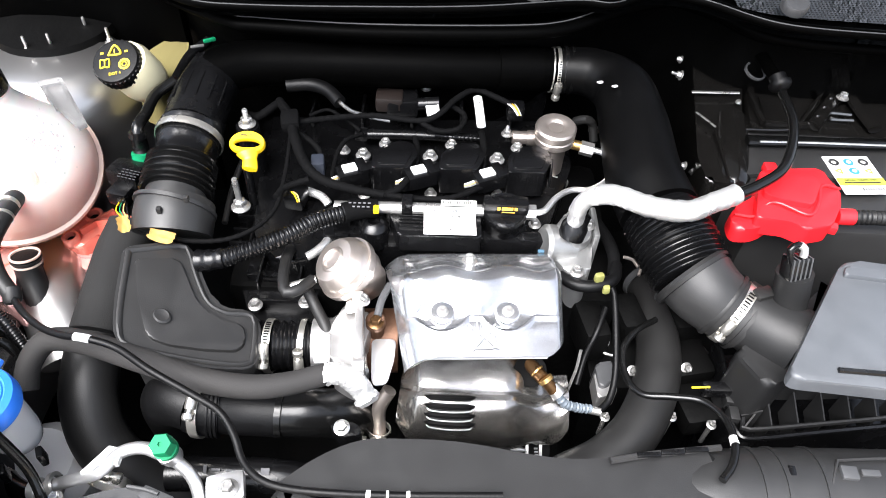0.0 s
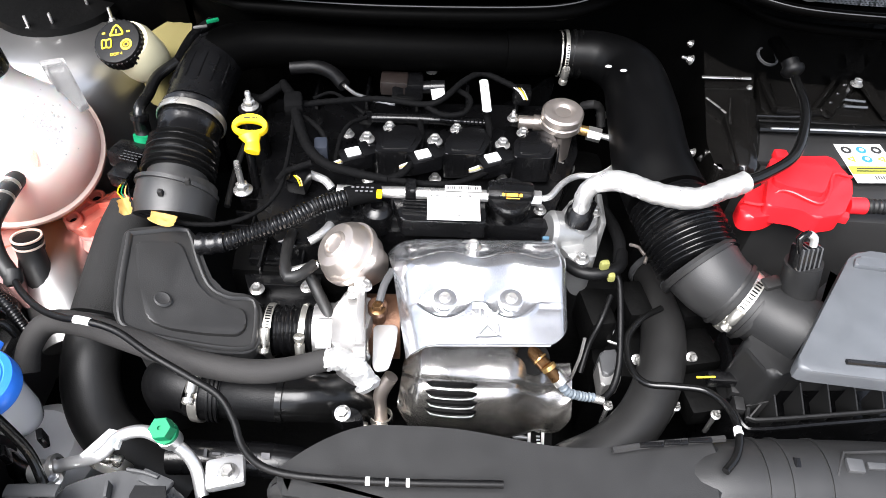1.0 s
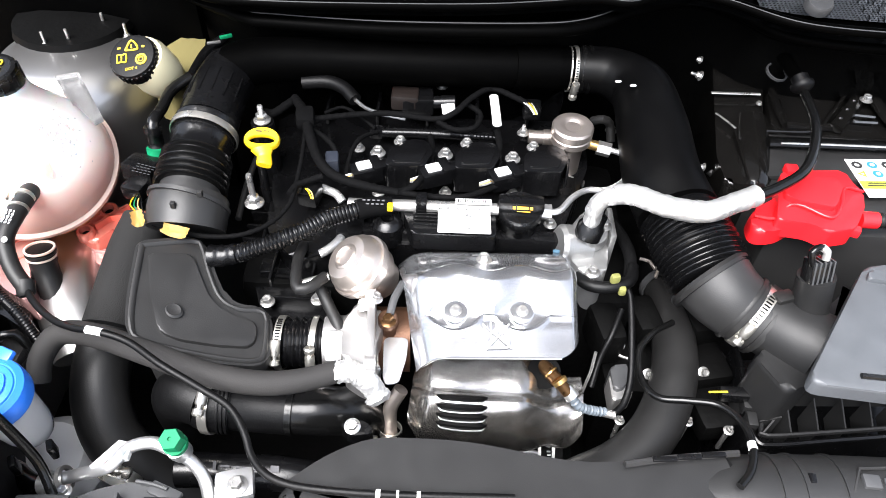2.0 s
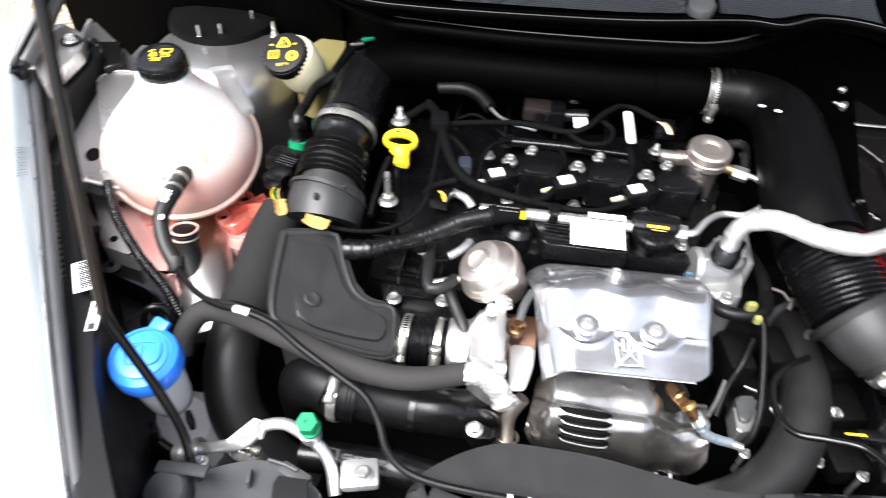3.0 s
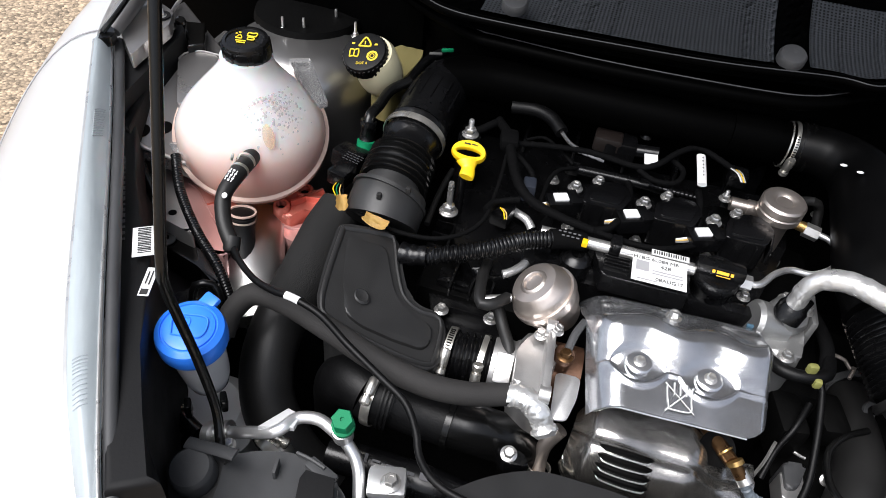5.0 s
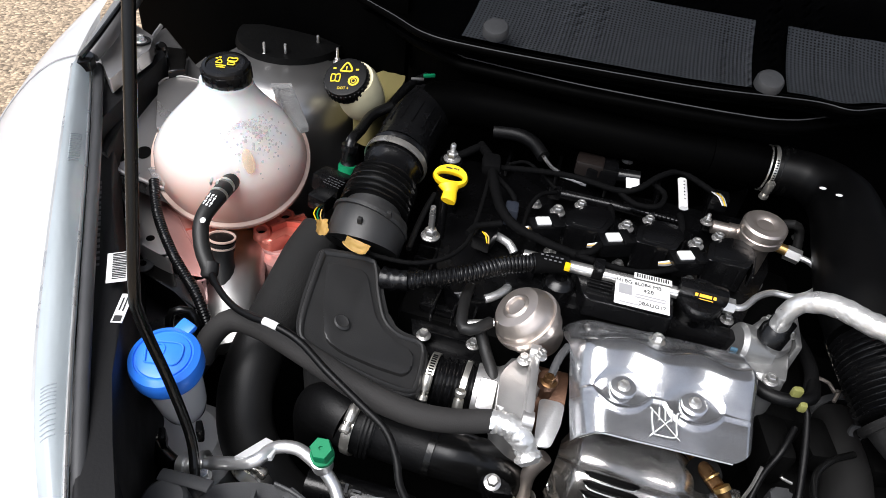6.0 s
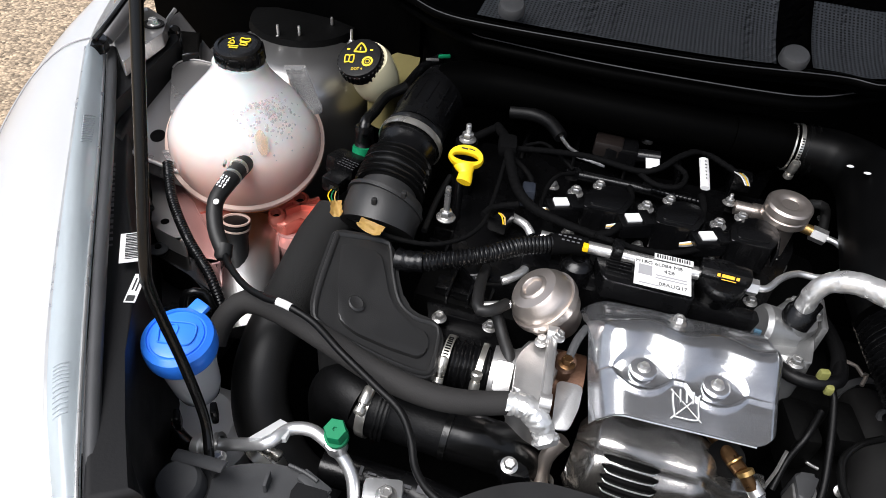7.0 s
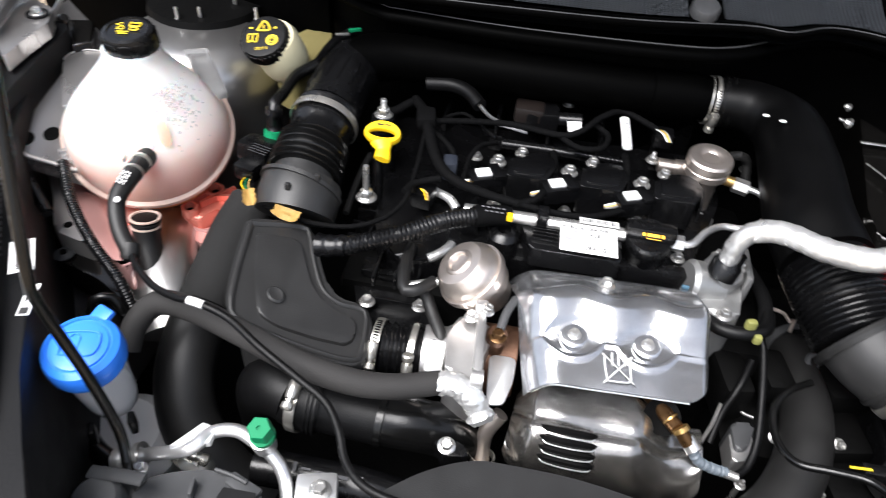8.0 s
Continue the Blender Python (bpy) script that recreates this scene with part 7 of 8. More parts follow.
hose("brake_pipe", [(-0.3016, 0.0577, 0.8500), (-0.2958, 0.1040, 0.8550), (-0.2788, 0.1308, 0.8600)], 0.006, BLACK, "small black pipe behind the brake reservoir")
part_at = base("pipe_clip", (-0.2762, 0.1213, 0.8650), "small green clip on the bulkhead pipe", "clip")
part("clip", block((0.015, 0.004, 0.004), (-0.2736, 0.1194, 0.8680), 0.001, 30), GREEN, part_at)
part("tip", block((0.016, 0.003, 0.003), (-0.2844, 0.1046, 0.8680), 0.001, 20), STEEL, part_at)

# ---- washer filler ----
wash = base("washer_filler", (-0.4036, -0.3059, 0.6646), "washer filler neck with a bright blue hinged cap", "washer filler")
wc, wnn = Vector((-0.3529, -0.3488, 0.8183)), Vector((0.03, -0.14, 0.98)).normalized()
WR = 0.0296
part("neck", lathe([(0, -0.094), (0.45 * WR, -0.093), (0.62 * WR, -0.087), (0.71 * WR, -0.072), (0.77 * WR, -0.045), (0.82 * WR, -0.012), (0, -0.012)], wc, wnn, 36), WASHER, wash, "milky filler neck")
wcap = part("cap", lathe([(0, -0.019), (0.97 * WR, -0.019), (1.0 * WR, -0.016), (1.0 * WR, -0.005), (0.96 * WR, 0.0), (0.80 * WR, 0.003), (0.78 * WR, 0.0015), (0.74 * WR, 0.0015), (0.72 * WR, 0.003), (0.60 * WR, 0.004), (0, 0.005)], wc, wnn, 48), BLUE, wash, "bright blue cap")
part("pull_tab", block((0.016, 0.018, 0.006), (-0.3526, -0.3201, 0.8204), 0.003, -20, 20), BLUE, wcap)
mm = flag(wc + wnn * 0.0048, (1, 0.25, 0), 0, 0, wnn)
part("screen_symbol", outline([(-0.012, -0.009), (0.012, -0.009), (0.014, 0.008), (0, 0.011), (-0.014, 0.008), (-0.012, -0.009)], mm, 0.0007), BLUE, wcap)
part("spray_symbol", outline([(0, -0.004), (0, 0.006), (-0.005, 0.009), (-0.007, 0.006)], mm, 0.0007), BLUE, wcap)
for at in ((-0.3577, -0.3696, 0.7282), (-0.3319, -0.3526, 0.7282)):
    part("clip", block((0.006, 0.012, 0.018), at, 0.002, 30), BLACK, wash)
part("reservoir", lathe([(0, -0.08), (0.06, -0.08), (0.058, 0.0), (0.04, 0.02), (0, 0.022)], (-0.3862, -0.3238, 0.6275), (0, 0, 1), 30), WASHER, wash)
hose("washer_pipe", [(-0.4047, -0.2771, 0.7600), (-0.4024, -0.2713, 0.7750), (-0.3885, -0.2642, 0.7750), (-0.3794, -0.2672, 0.7600)], 0.0042, GLOSS, "thin black pipe looped behind the washer cap")
elb = base("elbow_connector", (-0.3929, -0.3426, 0.6465), "black elbow connector with bright rings by the lamp", "connector")
part("tube", sweep([(-0.4093, -0.3414, 0.6605), (-0.3930, -0.3491, 0.6676), (-0.3753, -0.3587, 0.6722), (-0.3588, -0.3655, 0.6746)], [0.0105, 0.0105, 0.0095, 0.009], 18, 0.003), GLOSS, elb)
part("arm", sweep([(-0.4282, -0.3593, 0.6523), (-0.3986, -0.3697, 0.6559), (-0.3683, -0.3719, 0.6582)], 0.008, 14), GLOSS, elb)
for w in (0.0, 0.3, 0.6):
    at = Vector((-0.4025, -0.3450, 0.6641)).lerp(Vector((-0.3853, -0.3530, 0.6699)), w)
    part("ring", lathe([(0.0095, -0.001), (0.0116, -0.001), (0.0116, 0.001), (0.0095, 0.001)], at, (0.7, -0.7, 0.2), 26), CLAMPSTEEL, elb, "bright steel ring")

# ---- bonnet prop ----
ra, rb = Vector((-0.3439, -0.3691, 0.9208)), Vector((-0.3542, -0.3048, 1.0867))
prop = base("bonnet_prop", (-0.3173, -0.3900, 0.7229), "black painted bonnet prop rod rising from the front corner", "prop rod")
part("rod", sweep([(-0.3078, -0.3978, 0.7389), (-0.3176, -0.3812, 0.7657), (-0.3298, -0.3741, 0.8192), (-0.3416, -0.3706, 0.8674), (-0.3451, -0.3709, 0.8995), ra, ra.lerp(rb, 0.5), rb, ra + (rb - ra) * 4.0], 0.0042, 14, 0.008), GLOSS, prop)
part("pivot", sweep([(-0.3325, -0.4076, 0.7454), (-0.3090, -0.4076, 0.7497), (-0.2857, -0.4086, 0.7539)], 0.0056, 12, flat=0.3), CHARCOAL, prop, "flat dark pivot bar")
for at in ((-0.3315, -0.4019, 0.7197), (-0.3070, -0.3888, 0.7250)):
    bolt(prop, at, 0.005)

# ---- front corner: refrigerant pipe and lamp bracket ----
ac_ = base("refrigerant_pipe", (-0.2959, -0.3293, 0.6587), "bare aluminium air-conditioning pipe with a green service cap", "pipe")
part("pipe", sweep([(-0.3308, -0.3707, 0.7036), (-0.3076, -0.3719, 0.7197), (-0.2697, -0.3715, 0.7422), (-0.2589, -0.3539, 0.7422), (-0.2411, -0.3478, 0.7422), (-0.2244, -0.3514, 0.7389), (-0.2071, -0.3562, 0.7282), (-0.1940, -0.3676, 0.7176), (-0.1846, -0.3894, 0.7068)], 0.0057, 18, 0.004), PIPE, ac_)
part("joint", lathe([(0, -0.006), (0.0095, -0.006), (0.0095, -0.004), (0.0115, -0.003), (0.0115, 0.002), (0.0095, 0.003), (0.0095, 0.006), (0.0075, 0.007), (0, 0.007)], (-0.3391, -0.3714, 0.6983), (1, 0.1, 0.2), 24), PIPE, ac_)
part("joint_ring", lathe([(0.008, -0.002), (0.0115, -0.002), (0.0115, 0.002), (0.008, 0.002)], (-0.3187, -0.3715, 0.7122), (1, 0.2, 0.3), 24), STEEL, ac_)
part("port", lathe([(0, -0.016), (0.0095, -0.016), (0.0095, -0.004), (0.008, -0.002), (0.008, 0.004), (0, 0.004)], (-0.2142, -0.3563, 0.7497), (0.05, -0.35, 1), 20), PIPE, ac_)
gcap = part("service_cap", lathe([(0, -0.003), (0.0097, -0.003), (0.0097, 0.013), (0.0088, 0.0148), (0.002, 0.0148), (0.0018, 0.013), (0, 0.013)], (-0.2111, -0.3582, 0.7675), (0.05, -0.35, 1), 6), GREEN, ac_, "green hexagonal service cap")
part("cap_skirt", lathe([(0, -0.006), (0.0100, -0.006), (0.0100, 0.0005), (0, 0.0005)], (-0.2115, -0.3588, 0.7654), (0.05, -0.35, 1), 28), GREEN, gcap)
part("end_flange", block((0.034, 0.028, 0.012), (-0.1653, -0.3727, 0.7204), 0.005, 15), PIPE, ac_)
bolt(ac_, (-0.1611, -0.3758, 0.7280), 0.007)
part("bracket", slab([(-0.2846, -0.3743, 0.7475), (-0.2683, -0.3487, 0.7475), (-0.2552, -0.3508, 0.7475), (-0.2552, -0.3650, 0.7475)], 0.7405, 0.7465, 0.001), milky("frosted_shield", (0.86, 0.87, 0.87), 0.3, 0.3), ac_, "frosted plastic shield")
clamp((-0.2838, -0.3566, 0.6878), (0.2, 0.95, 0.1), 0.019, 0.011, (0, -0.5, 0.8), 1, "worn steel worm clamp by the refrigerant pipe")
clip_ = base("lamp_support", (-0.2970, -0.3786, 0.6734), "black moulded plastic front support beside the lamp", "support")
part("ridge", sweep([(-0.2458, -0.3795, 0.7330), (-0.2305, -0.3814, 0.7330), (-0.2173, -0.3851, 0.7330)], 0.0018, 8, flat=1.6), CHARCOAL, clip_)
part("rib", block((0.003, 0.014, 0.012), (-0.2558, -0.3987, 0.7330), 0.001, 10), CHARCOAL, clip_)
part("plate", slab([(-0.3040, -0.3999, 0.7278), (-0.2791, -0.3855, 0.7278), (-0.2480, -0.3765, 0.7278), (-0.2178, -0.3846, 0.7278), (-0.1928, -0.3953, 0.7278), (-0.1743, -0.4384, 0.7278), (-0.2875, -0.4744, 0.7278), (-0.2965, -0.4211, 0.7278)], 0.6658, 0.7278, 0.006, 0.012), CHARCOAL, clip_)
part("knob", lathe([(0, -0.03), (0.0185, -0.03), (0.019, 0.0), (0.0185, 0.003), (0.016, 0.006), (0, 0.007)], (-0.3189, -0.4253, 0.7382), (0.0, -0.2, 1), 36), CHARCOAL, clip_, "round rubber bump stop")
part("knob_base", lathe([(0, -0.05), (0.03, -0.05), (0.029, -0.024), (0.024, -0.020), (0, -0.02)], (-0.3161, -0.4294, 0.7414), (0.0, -0.2, 1), 30), MATT, clip_)
wf = [(-0.2283, -0.4086, 0.7309), (-0.2266, -0.4004, 0.7309), (-0.2015, -0.3996, 0.7309), (-0.1938, -0.4214, 0.7309), (-0.2227, -0.4311, 0.7309)]
for a, b in zip(wf, wf[1:] + wf[:1]):
    part("window_frame", sweep([a, b], 0.0022, 8), CHARCOAL, clip_)
# flat black slab above the plate, painted for the recess's shade
part("window", slab(wf, 0.7515, 0.753, 0.0005), HOUSING, clip_, "dark slab for the shaded recess in the plate")
part("window_bar", sweep([(-0.2206, -0.4071, 0.7330), (-0.2125, -0.4066, 0.7330), (-0.2054, -0.4063, 0.7330)], 0.0026, 8), BLACK, clip_)
part("tab", block((0.03, 0.012, 0.006), (-0.2199, -0.3868, 0.7299), 0.0025, -20), CHARCOAL, clip_)
hose("lower_coolant_pipe", [(-0.2341, -0.3427, 0.6800), (-0.1968, -0.3411, 0.6800), (-0.1374, -0.3410, 0.6800), (-0.0953, -0.3393, 0.6700)], 0.0165, BLACK, "dark plastic coolant pipe with grey moulded print", "pipe")
mm = flag((-0.1652, -0.3471, 0.6980), (1, 0, 0), 0, 0, (0, -0.6, 0.8))
code = base("pipe_print", (-0.1652, -0.3471, 0.6980), "grey printed marks on the coolant pipe", "marking")
bars([(-0.03, 0.002, 0.003, 0.008), (-0.02, 0.002, 0.008, 0.002), (-0.004, 0.001, 0.012, 0.003), (0.012, 0.001, 0.01, 0.003), (0.026, 0.002, 0.008, 0.006)], mm, MOULDED, code)
hose("bottom_hose", [(-0.4225, -0.1490, 0.7580), (-0.4200, -0.1580, 0.7380), (-0.4080, -0.1780, 0.7150), (-0.3900, -0.2020, 0.6950), (-0.3720, -0.2200, 0.6600)], [0.0138, 0.0140, 0.0145, 0.0145, 0.0145], RUBBER, "black coolant hose below the tank")
cuff2 = base("hose_end", (-0.4193, -0.1495, 0.7690), "black hose end with pale pink rings below the coolant tank", "hose end")
part("sleeve", lathe([(0, -0.010), (0.0142, -0.010), (0.0142, 0.004), (0.0120, 0.005), (0, 0.005)], (-0.4225, -0.1480, 0.7580), (0, 0.25, 1), 28), DULLHOSE, cuff2)
for k in range(3):
    part("ring", lathe([(0.0135, -0.0010), (0.0154, -0.0010), (0.0157, 0), (0.0154, 0.0010), (0.0135, 0.0010)], Vector((-0.4225, -0.1493, 0.7550)) + Vector((0, 0.0011, 0.0042)) * k, (0, 0.25, 1), 28), RUBBER if k == 1 else SEAM, cuff2)
hose("wiring_conduit", [(-0.4933, -0.1486, 0.8200), (-0.4703, -0.1812, 0.8050), (-0.4340, -0.2149, 0.7900), (-0.3938, -0.2433, 0.7750), (-0.3686, -0.2652, 0.7500)], 0.0056, BLACK, "black corrugated wiring conduit beside the tank", "conduit", 12, 0.0006, ribs(0.0030, 0.0008))
hose("wiring_conduit", [(-0.5589, -0.1349, 0.8000), (-0.5347, -0.1555, 0.7900), (-0.5027, -0.1818, 0.7800)], 0.006, BLACK, "dark conduit beside the lamp housing", "conduit")

# ---- sensors by the intake hose ----
mod = base("pressure_sensor", (-0.3363, -0.0469, 0.7804), "small black sensor module with printed face", "sensor")
part("body", block((0.036, 0.028, 0.02), (-0.3277, -0.0628, 0.8095), 0.003, -14, -8), BLACK, mod)
part("plug", block((0.024, 0.026, 0.018), (-0.3318, -0.0791, 0.7960), 0.003, -14), BLACK, mod)
part("foot", block((0.02, 0.03, 0.012), (-0.3252, -0.0481, 0.7804), 0.003, -14), BLACK, mod)
mm = flag((-0.3214, -0.0770, 0.8215), (1, -0.25, 0), 0, 0)
bars([(-0.007 + 0.0045 * k + 0.001 * (r % 2), 0.006 - 0.004 * r, 0.003, 0.0007) for k in range(5) for r in range(4)], mm, MOULDED, mod)
bolt(mod, (-0.3105, -0.0531, 0.8064), 0.004)
for k, mat_ in enumerate((YELLOW, GREEN, ORANGE, BLACK)):
    part("wire", sweep([Vector((-0.3331, -0.0920, 0.7929)) + Vector((0.003 * k, 0, 0)), Vector((-0.3281, -0.1061, 0.7929)) + Vector((0.004 * k - 0.003, 0, 0.002)), Vector((-0.3222, -0.1109, 0.7856)) + Vector((0.002 * k, 0, 0))], 0.0007, 6), mat_, mod)
part("tape_flag", paper(0.012, 0.018, (-0.3045, -0.1431, 0.8127), 25, 30), ORANGE, mod, "torn amber tape flag")
thing("tape_flag", paper(0.028, 0.013, (-0.2590, -0.1611, 0.8157), -14, 22), ORANGE, "torn amber paper tape flag on a thin cable", "tape")
vac = base("vacuum_connector", (-0.3263, -0.0230, 0.8088), "black vacuum elbow with a green collar", "connector")
part("stem", sweep([(-0.3177, -0.0440, 0.8088), (-0.3198, -0.0338, 0.8236), (-0.3177, -0.0355, 0.8432)], [0.009, 0.0088, 0.008], 16), BLACK, vac)
part("green_collar", lathe([(0, -0.004), (0.0105, -0.004), (0.0105, 0.004), (0, 0.004)], (-0.3184, -0.0407, 0.8167), (0.02, 0.3, 1), 20), GREEN, vac, "green collar")
part("elbow", sweep([(-0.3180, -0.0348, 0.8412), (-0.3181, -0.0277, 0.8481), (-0.3163, -0.0049, 0.8481), (-0.3132, 0.0229, 0.8530), (-0.2969, 0.0452, 0.8579)], 0.0062, 14), GLOSS, vac)
part("ring", lathe([(0, -0.003), (0.0095, -0.003), (0.0095, 0.003), (0, 0.003)], (-0.3180, -0.0348, 0.8412), (0.1, 0.3, 1), 18), BLACK, vac)

# ---- conduit and wiring over the engine ----
con = base("corrugated_conduit", (-0.1504, -0.1300, 0.7900), "black corrugated wiring conduit arching to the fuel rail", "conduit")
part("tube", sweep([(-0.2026, -0.1672, 0.7950), (-0.1779, -0.1596, 0.8000), (-0.1423, -0.1453, 0.8080), (-0.1137, -0.1243, 0.8100), (-0.0851, -0.1091, 0.8100)], 0.0098, 18, 0.00065, ribs(0.0040, 0.0016)), BLACK, con)
part("end_plug", sweep([(-0.2279, -0.1680, 0.7900), (-0.2160, -0.1684, 0.7920), (-0.2009, -0.1672, 0.7950)], [0.0125, 0.0118, 0.0112], 16, 0.002, ribs(0.012, 0.0012)), BLACK, con)
part("tape_end", sweep([(-0.0874, -0.1101, 0.8100), (-0.0693, -0.1019, 0.8090), (-0.0529, -0.0979, 0.8070)], [0.0108, 0.0105, 0.0095], 14), TAPE, con, "taped end with printed mark")
mm = flag(Vector((-0.0692, -0.1017, 0.8105)) + Vector((0, -0.006, 0.0098)), (1, 0.02, 0), 0, 0, (0, -0.5, 0.86))
for r in range(2):
    bars([(-0.012 + 0.005 * k + 0.001 * r, -0.002 + 0.004 * r, 0.003, 0.0014) for k in range(5)], mm, MOULDED, con, "print_row")
part("amber_tab", block((0.006, 0.008, 0.006), (-0.0530, -0.1080, 0.8150), 0.001), YELLOW, con)
part("foil_band", sweep([(-0.2005, -0.1680, 0.7960), (-0.1911, -0.1655, 0.7980)], 0.0102, 14, 0.0011, ribs(0.0038, 0.0012)), BLACK, con)

loom = base("engine_loom", (-0.0902, -0.0285, 0.8000), "black tape-wrapped wiring loom draped over the engine", "wiring loom")


def strand(pts, r, mat=None, ring=None, label=""):
    r = [0.86 * q for q in r] if isinstance(r, list) else 0.86 * r
    return part("strand", sweep(pts, r, 10, 0.0015, ring or ribs(0.0085, 0.0005)), mat or TAPE, loom, label)


strand([(-0.1877, 0.0747, 0.8150), (-0.1686, 0.0376, 0.8220), (-0.1548, -0.0043, 0.8220), (-0.1375, -0.0432, 0.8180), (-0.1159, -0.0648, 0.8150), (-0.0811, -0.0748, 0.8120), (-0.0471, -0.0794, 0.8100)], [0.0068, 0.0075, 0.0075, 0.007, 0.0064, 0.0058, 0.0052])
strand([(-0.0471, -0.0794, 0.8100), (-0.0325, -0.0694, 0.8100), (-0.0231, -0.0507, 0.8080), (-0.0112, -0.0349, 0.8000)], 0.005)
strand([(-0.0471, -0.0794, 0.8100), (-0.0074, -0.0789, 0.8060), (0.0264, -0.0749, 0.8060), (0.0578, -0.0540, 0.8040), (0.0712, -0.0353, 0.8000)], 0.0042)
strand([(-0.1873, 0.0724, 0.8150), (-0.1953, 0.0601, 0.8150), (-0.2090, 0.0499, 0.8100), (-0.2261, 0.0647, 0.8000)], 0.0062)
strand([(-0.1616, 0.0265, 0.8200), (-0.1240, 0.0409, 0.8180), (-0.0716, 0.0546, 0.8150), (-0.0166, 0.0485, 0.8150), (0.0069, 0.0548, 0.8200), (0.0288, 0.0832, 0.8250), (0.0527, 0.1032, 0.8250), (0.0832, 0.0935, 0.8200), (0.0997, 0.0875, 0.8150)], 0.0046)
strand([(-0.0167, 0.0512, 0.8130), (0.0077, 0.0370, 0.8100), (0.0327, 0.0432, 0.8100), (0.0394, 0.0671, 0.8120), (0.0238, 0.0816, 0.8150)], 0.0042)
strand([(-0.1624, 0.0108, 0.8180), (-0.1592, -0.0376, 0.8120), (-0.1581, -0.0731, 0.8100), (-0.1597, -0.1048, 0.8080), (-0.1740, -0.1323, 0.8060), (-0.2018, -0.1507, 0.8050), (-0.2406, -0.1546, 0.8050), (-0.2774, -0.1457, 0.8050), (-0.3015, -0.1361, 0.8020)], 0.0032)
strand([(-0.1313, -0.0624, 0.8120), (-0.1466, -0.0686, 0.8100), (-0.1573, -0.0776, 0.8100), (-0.1620, -0.0913, 0.8100)], 0.0045)
strand([(-0.0850, 0.0431, 0.7950), (-0.1004, 0.0246, 0.8000), (-0.1081, 0.0007, 0.8000), (-0.1094, -0.0298, 0.8000), (-0.1084, -0.0472, 0.8000)], 0.0035)
strand([(-0.1547, 0.0140, 0.8160), (-0.1375, 0.0024, 0.8120), (-0.1272, -0.0085, 0.8080), (-0.1255, -0.0159, 0.8000)], 0.0042)
strand([(-0.1486, 0.0556, 0.8100), (-0.1285, 0.0687, 0.8100), (-0.1070, 0.0599, 0.8050), (-0.0861, 0.0432, 0.8000)], 0.0028)
strand([(0.0045, 0.0409, 0.8000), (0.0251, 0.0391, 0.8000), (0.0594, 0.0383, 0.8000)], 0.0048, BLACK, ribs(0.005, 0.0014))
strand([(-0.0191, 0.0337, 0.8000), (-0.0159, 0.0094, 0.8050), (-0.0161, -0.0144, 0.8050)], 0.0045)
strand([(0.0604, 0.0440, 0.8050), (0.0627, 0.0192, 0.8050), (0.0622, 0.0022, 0.8000)], 0.0048)
strand([(-0.0914, 0.0737, 0.8000), (-0.0700, 0.0695, 0.8000), (-0.0521, 0.0650, 0.8000)], 0.0024, GREYPRINT)
part("junction", block((0.022, 0.03, 0.016), (-0.1649, 0.0253, 0.8240), 0.006, 12), TAPE, loom)
tagp = part("tag", sweep([(0.0545, 0.0830, 0.8280), (0.0570, 0.0563, 0.8250), (0.0588, 0.0340, 0.8220)], 0.0054, 16, flat=0.6), WHITE, loom, "white printed wire tag")
for k in range(6):
    part("tag_print", block((0.0011, 0.0016, 0.0006), Vector((0.0556, 0.0740, 0.8322)).lerp(Vector((0.0580, 0.0440, 0.8290)), k / 5), 0, 20 + 30 * (k % 2)), INK, tagp)
part("plug", block((0.015, 0.020, 0.022), (-0.1264, -0.0290, 0.8030), 0.003, 8), material("slate_plug", (0.018, 0.022, 0.032), 0.5), loom, "slate-blue ribbed plug")
part("plug", block((0.022, 0.02, 0.02), (0.1030, 0.0853, 0.8100), 0.004), BLACK, loom)
for k, mat_ in enumerate((WHITE, GREYPRINT, YELLOW, GREYPRINT)):
    part("wire", sweep([Vector((0.0920, 0.0846, 0.8200)) + Vector((0.003 * k, 0, 0)), Vector((0.0975, 0.0672, 0.8260)) + Vector((0.002 * k, 0, 0)), Vector((0.1030, 0.0582, 0.8220)) + Vector((0.0015 * k, 0, 0))], 0.0007, 6), mat_, loom)
part("plug", block((0.022, 0.026, 0.02), (-0.1462, -0.0669, 0.7900), 0.004, -10), BLACK, loom)
for k, mat_ in enumerate((YELLOW, ORANGE)):
    part("wire", sweep([Vector((-0.1484, -0.0760, 0.8050)) + Vector((0.002 * k, 0, 0)), Vector((-0.1435, -0.0822, 0.8060)) + Vector((0.003 * k, 0, 0)), Vector((-0.1405, -0.0863, 0.8000)) + Vector((0.002 * k, 0, 0))], 0.0008, 6), mat_, loom)
part("plug", block((0.034, 0.026, 0.02), (-0.0536, 0.0876, 0.8150), 0.004), material("brown_plug", (0.009, 0.006, 0.005), 0.45), loom, "brown-black plug")
hose("breather_hose", [(-0.1751, 0.0723, 0.8400), (-0.1468, 0.0740, 0.8420), (-0.1251, 0.0639, 0.8420), (-0.1084, 0.0457, 0.8380)], 0.0080, DULLHOSE, "short grey-black breather hose behind the loom")
hose("breather_pipe", [(-0.1084, 0.0457, 0.8380), (-0.0976, 0.0490, 0.8250), (-0.0853, 0.0558, 0.8150)], 0.0022, STEEL, "thin bright pipe out of the breather hose", "pipe")
hose("side_cable", [(-0.2226, 0.0014, 0.7800), (-0.2257, -0.0186, 0.7750), (-0.2267, -0.0523, 0.7700), (-0.2255, -0.0885, 0.7650)], 0.0035, RUBBER, "thin dark cable beside the timing cover", "cable")

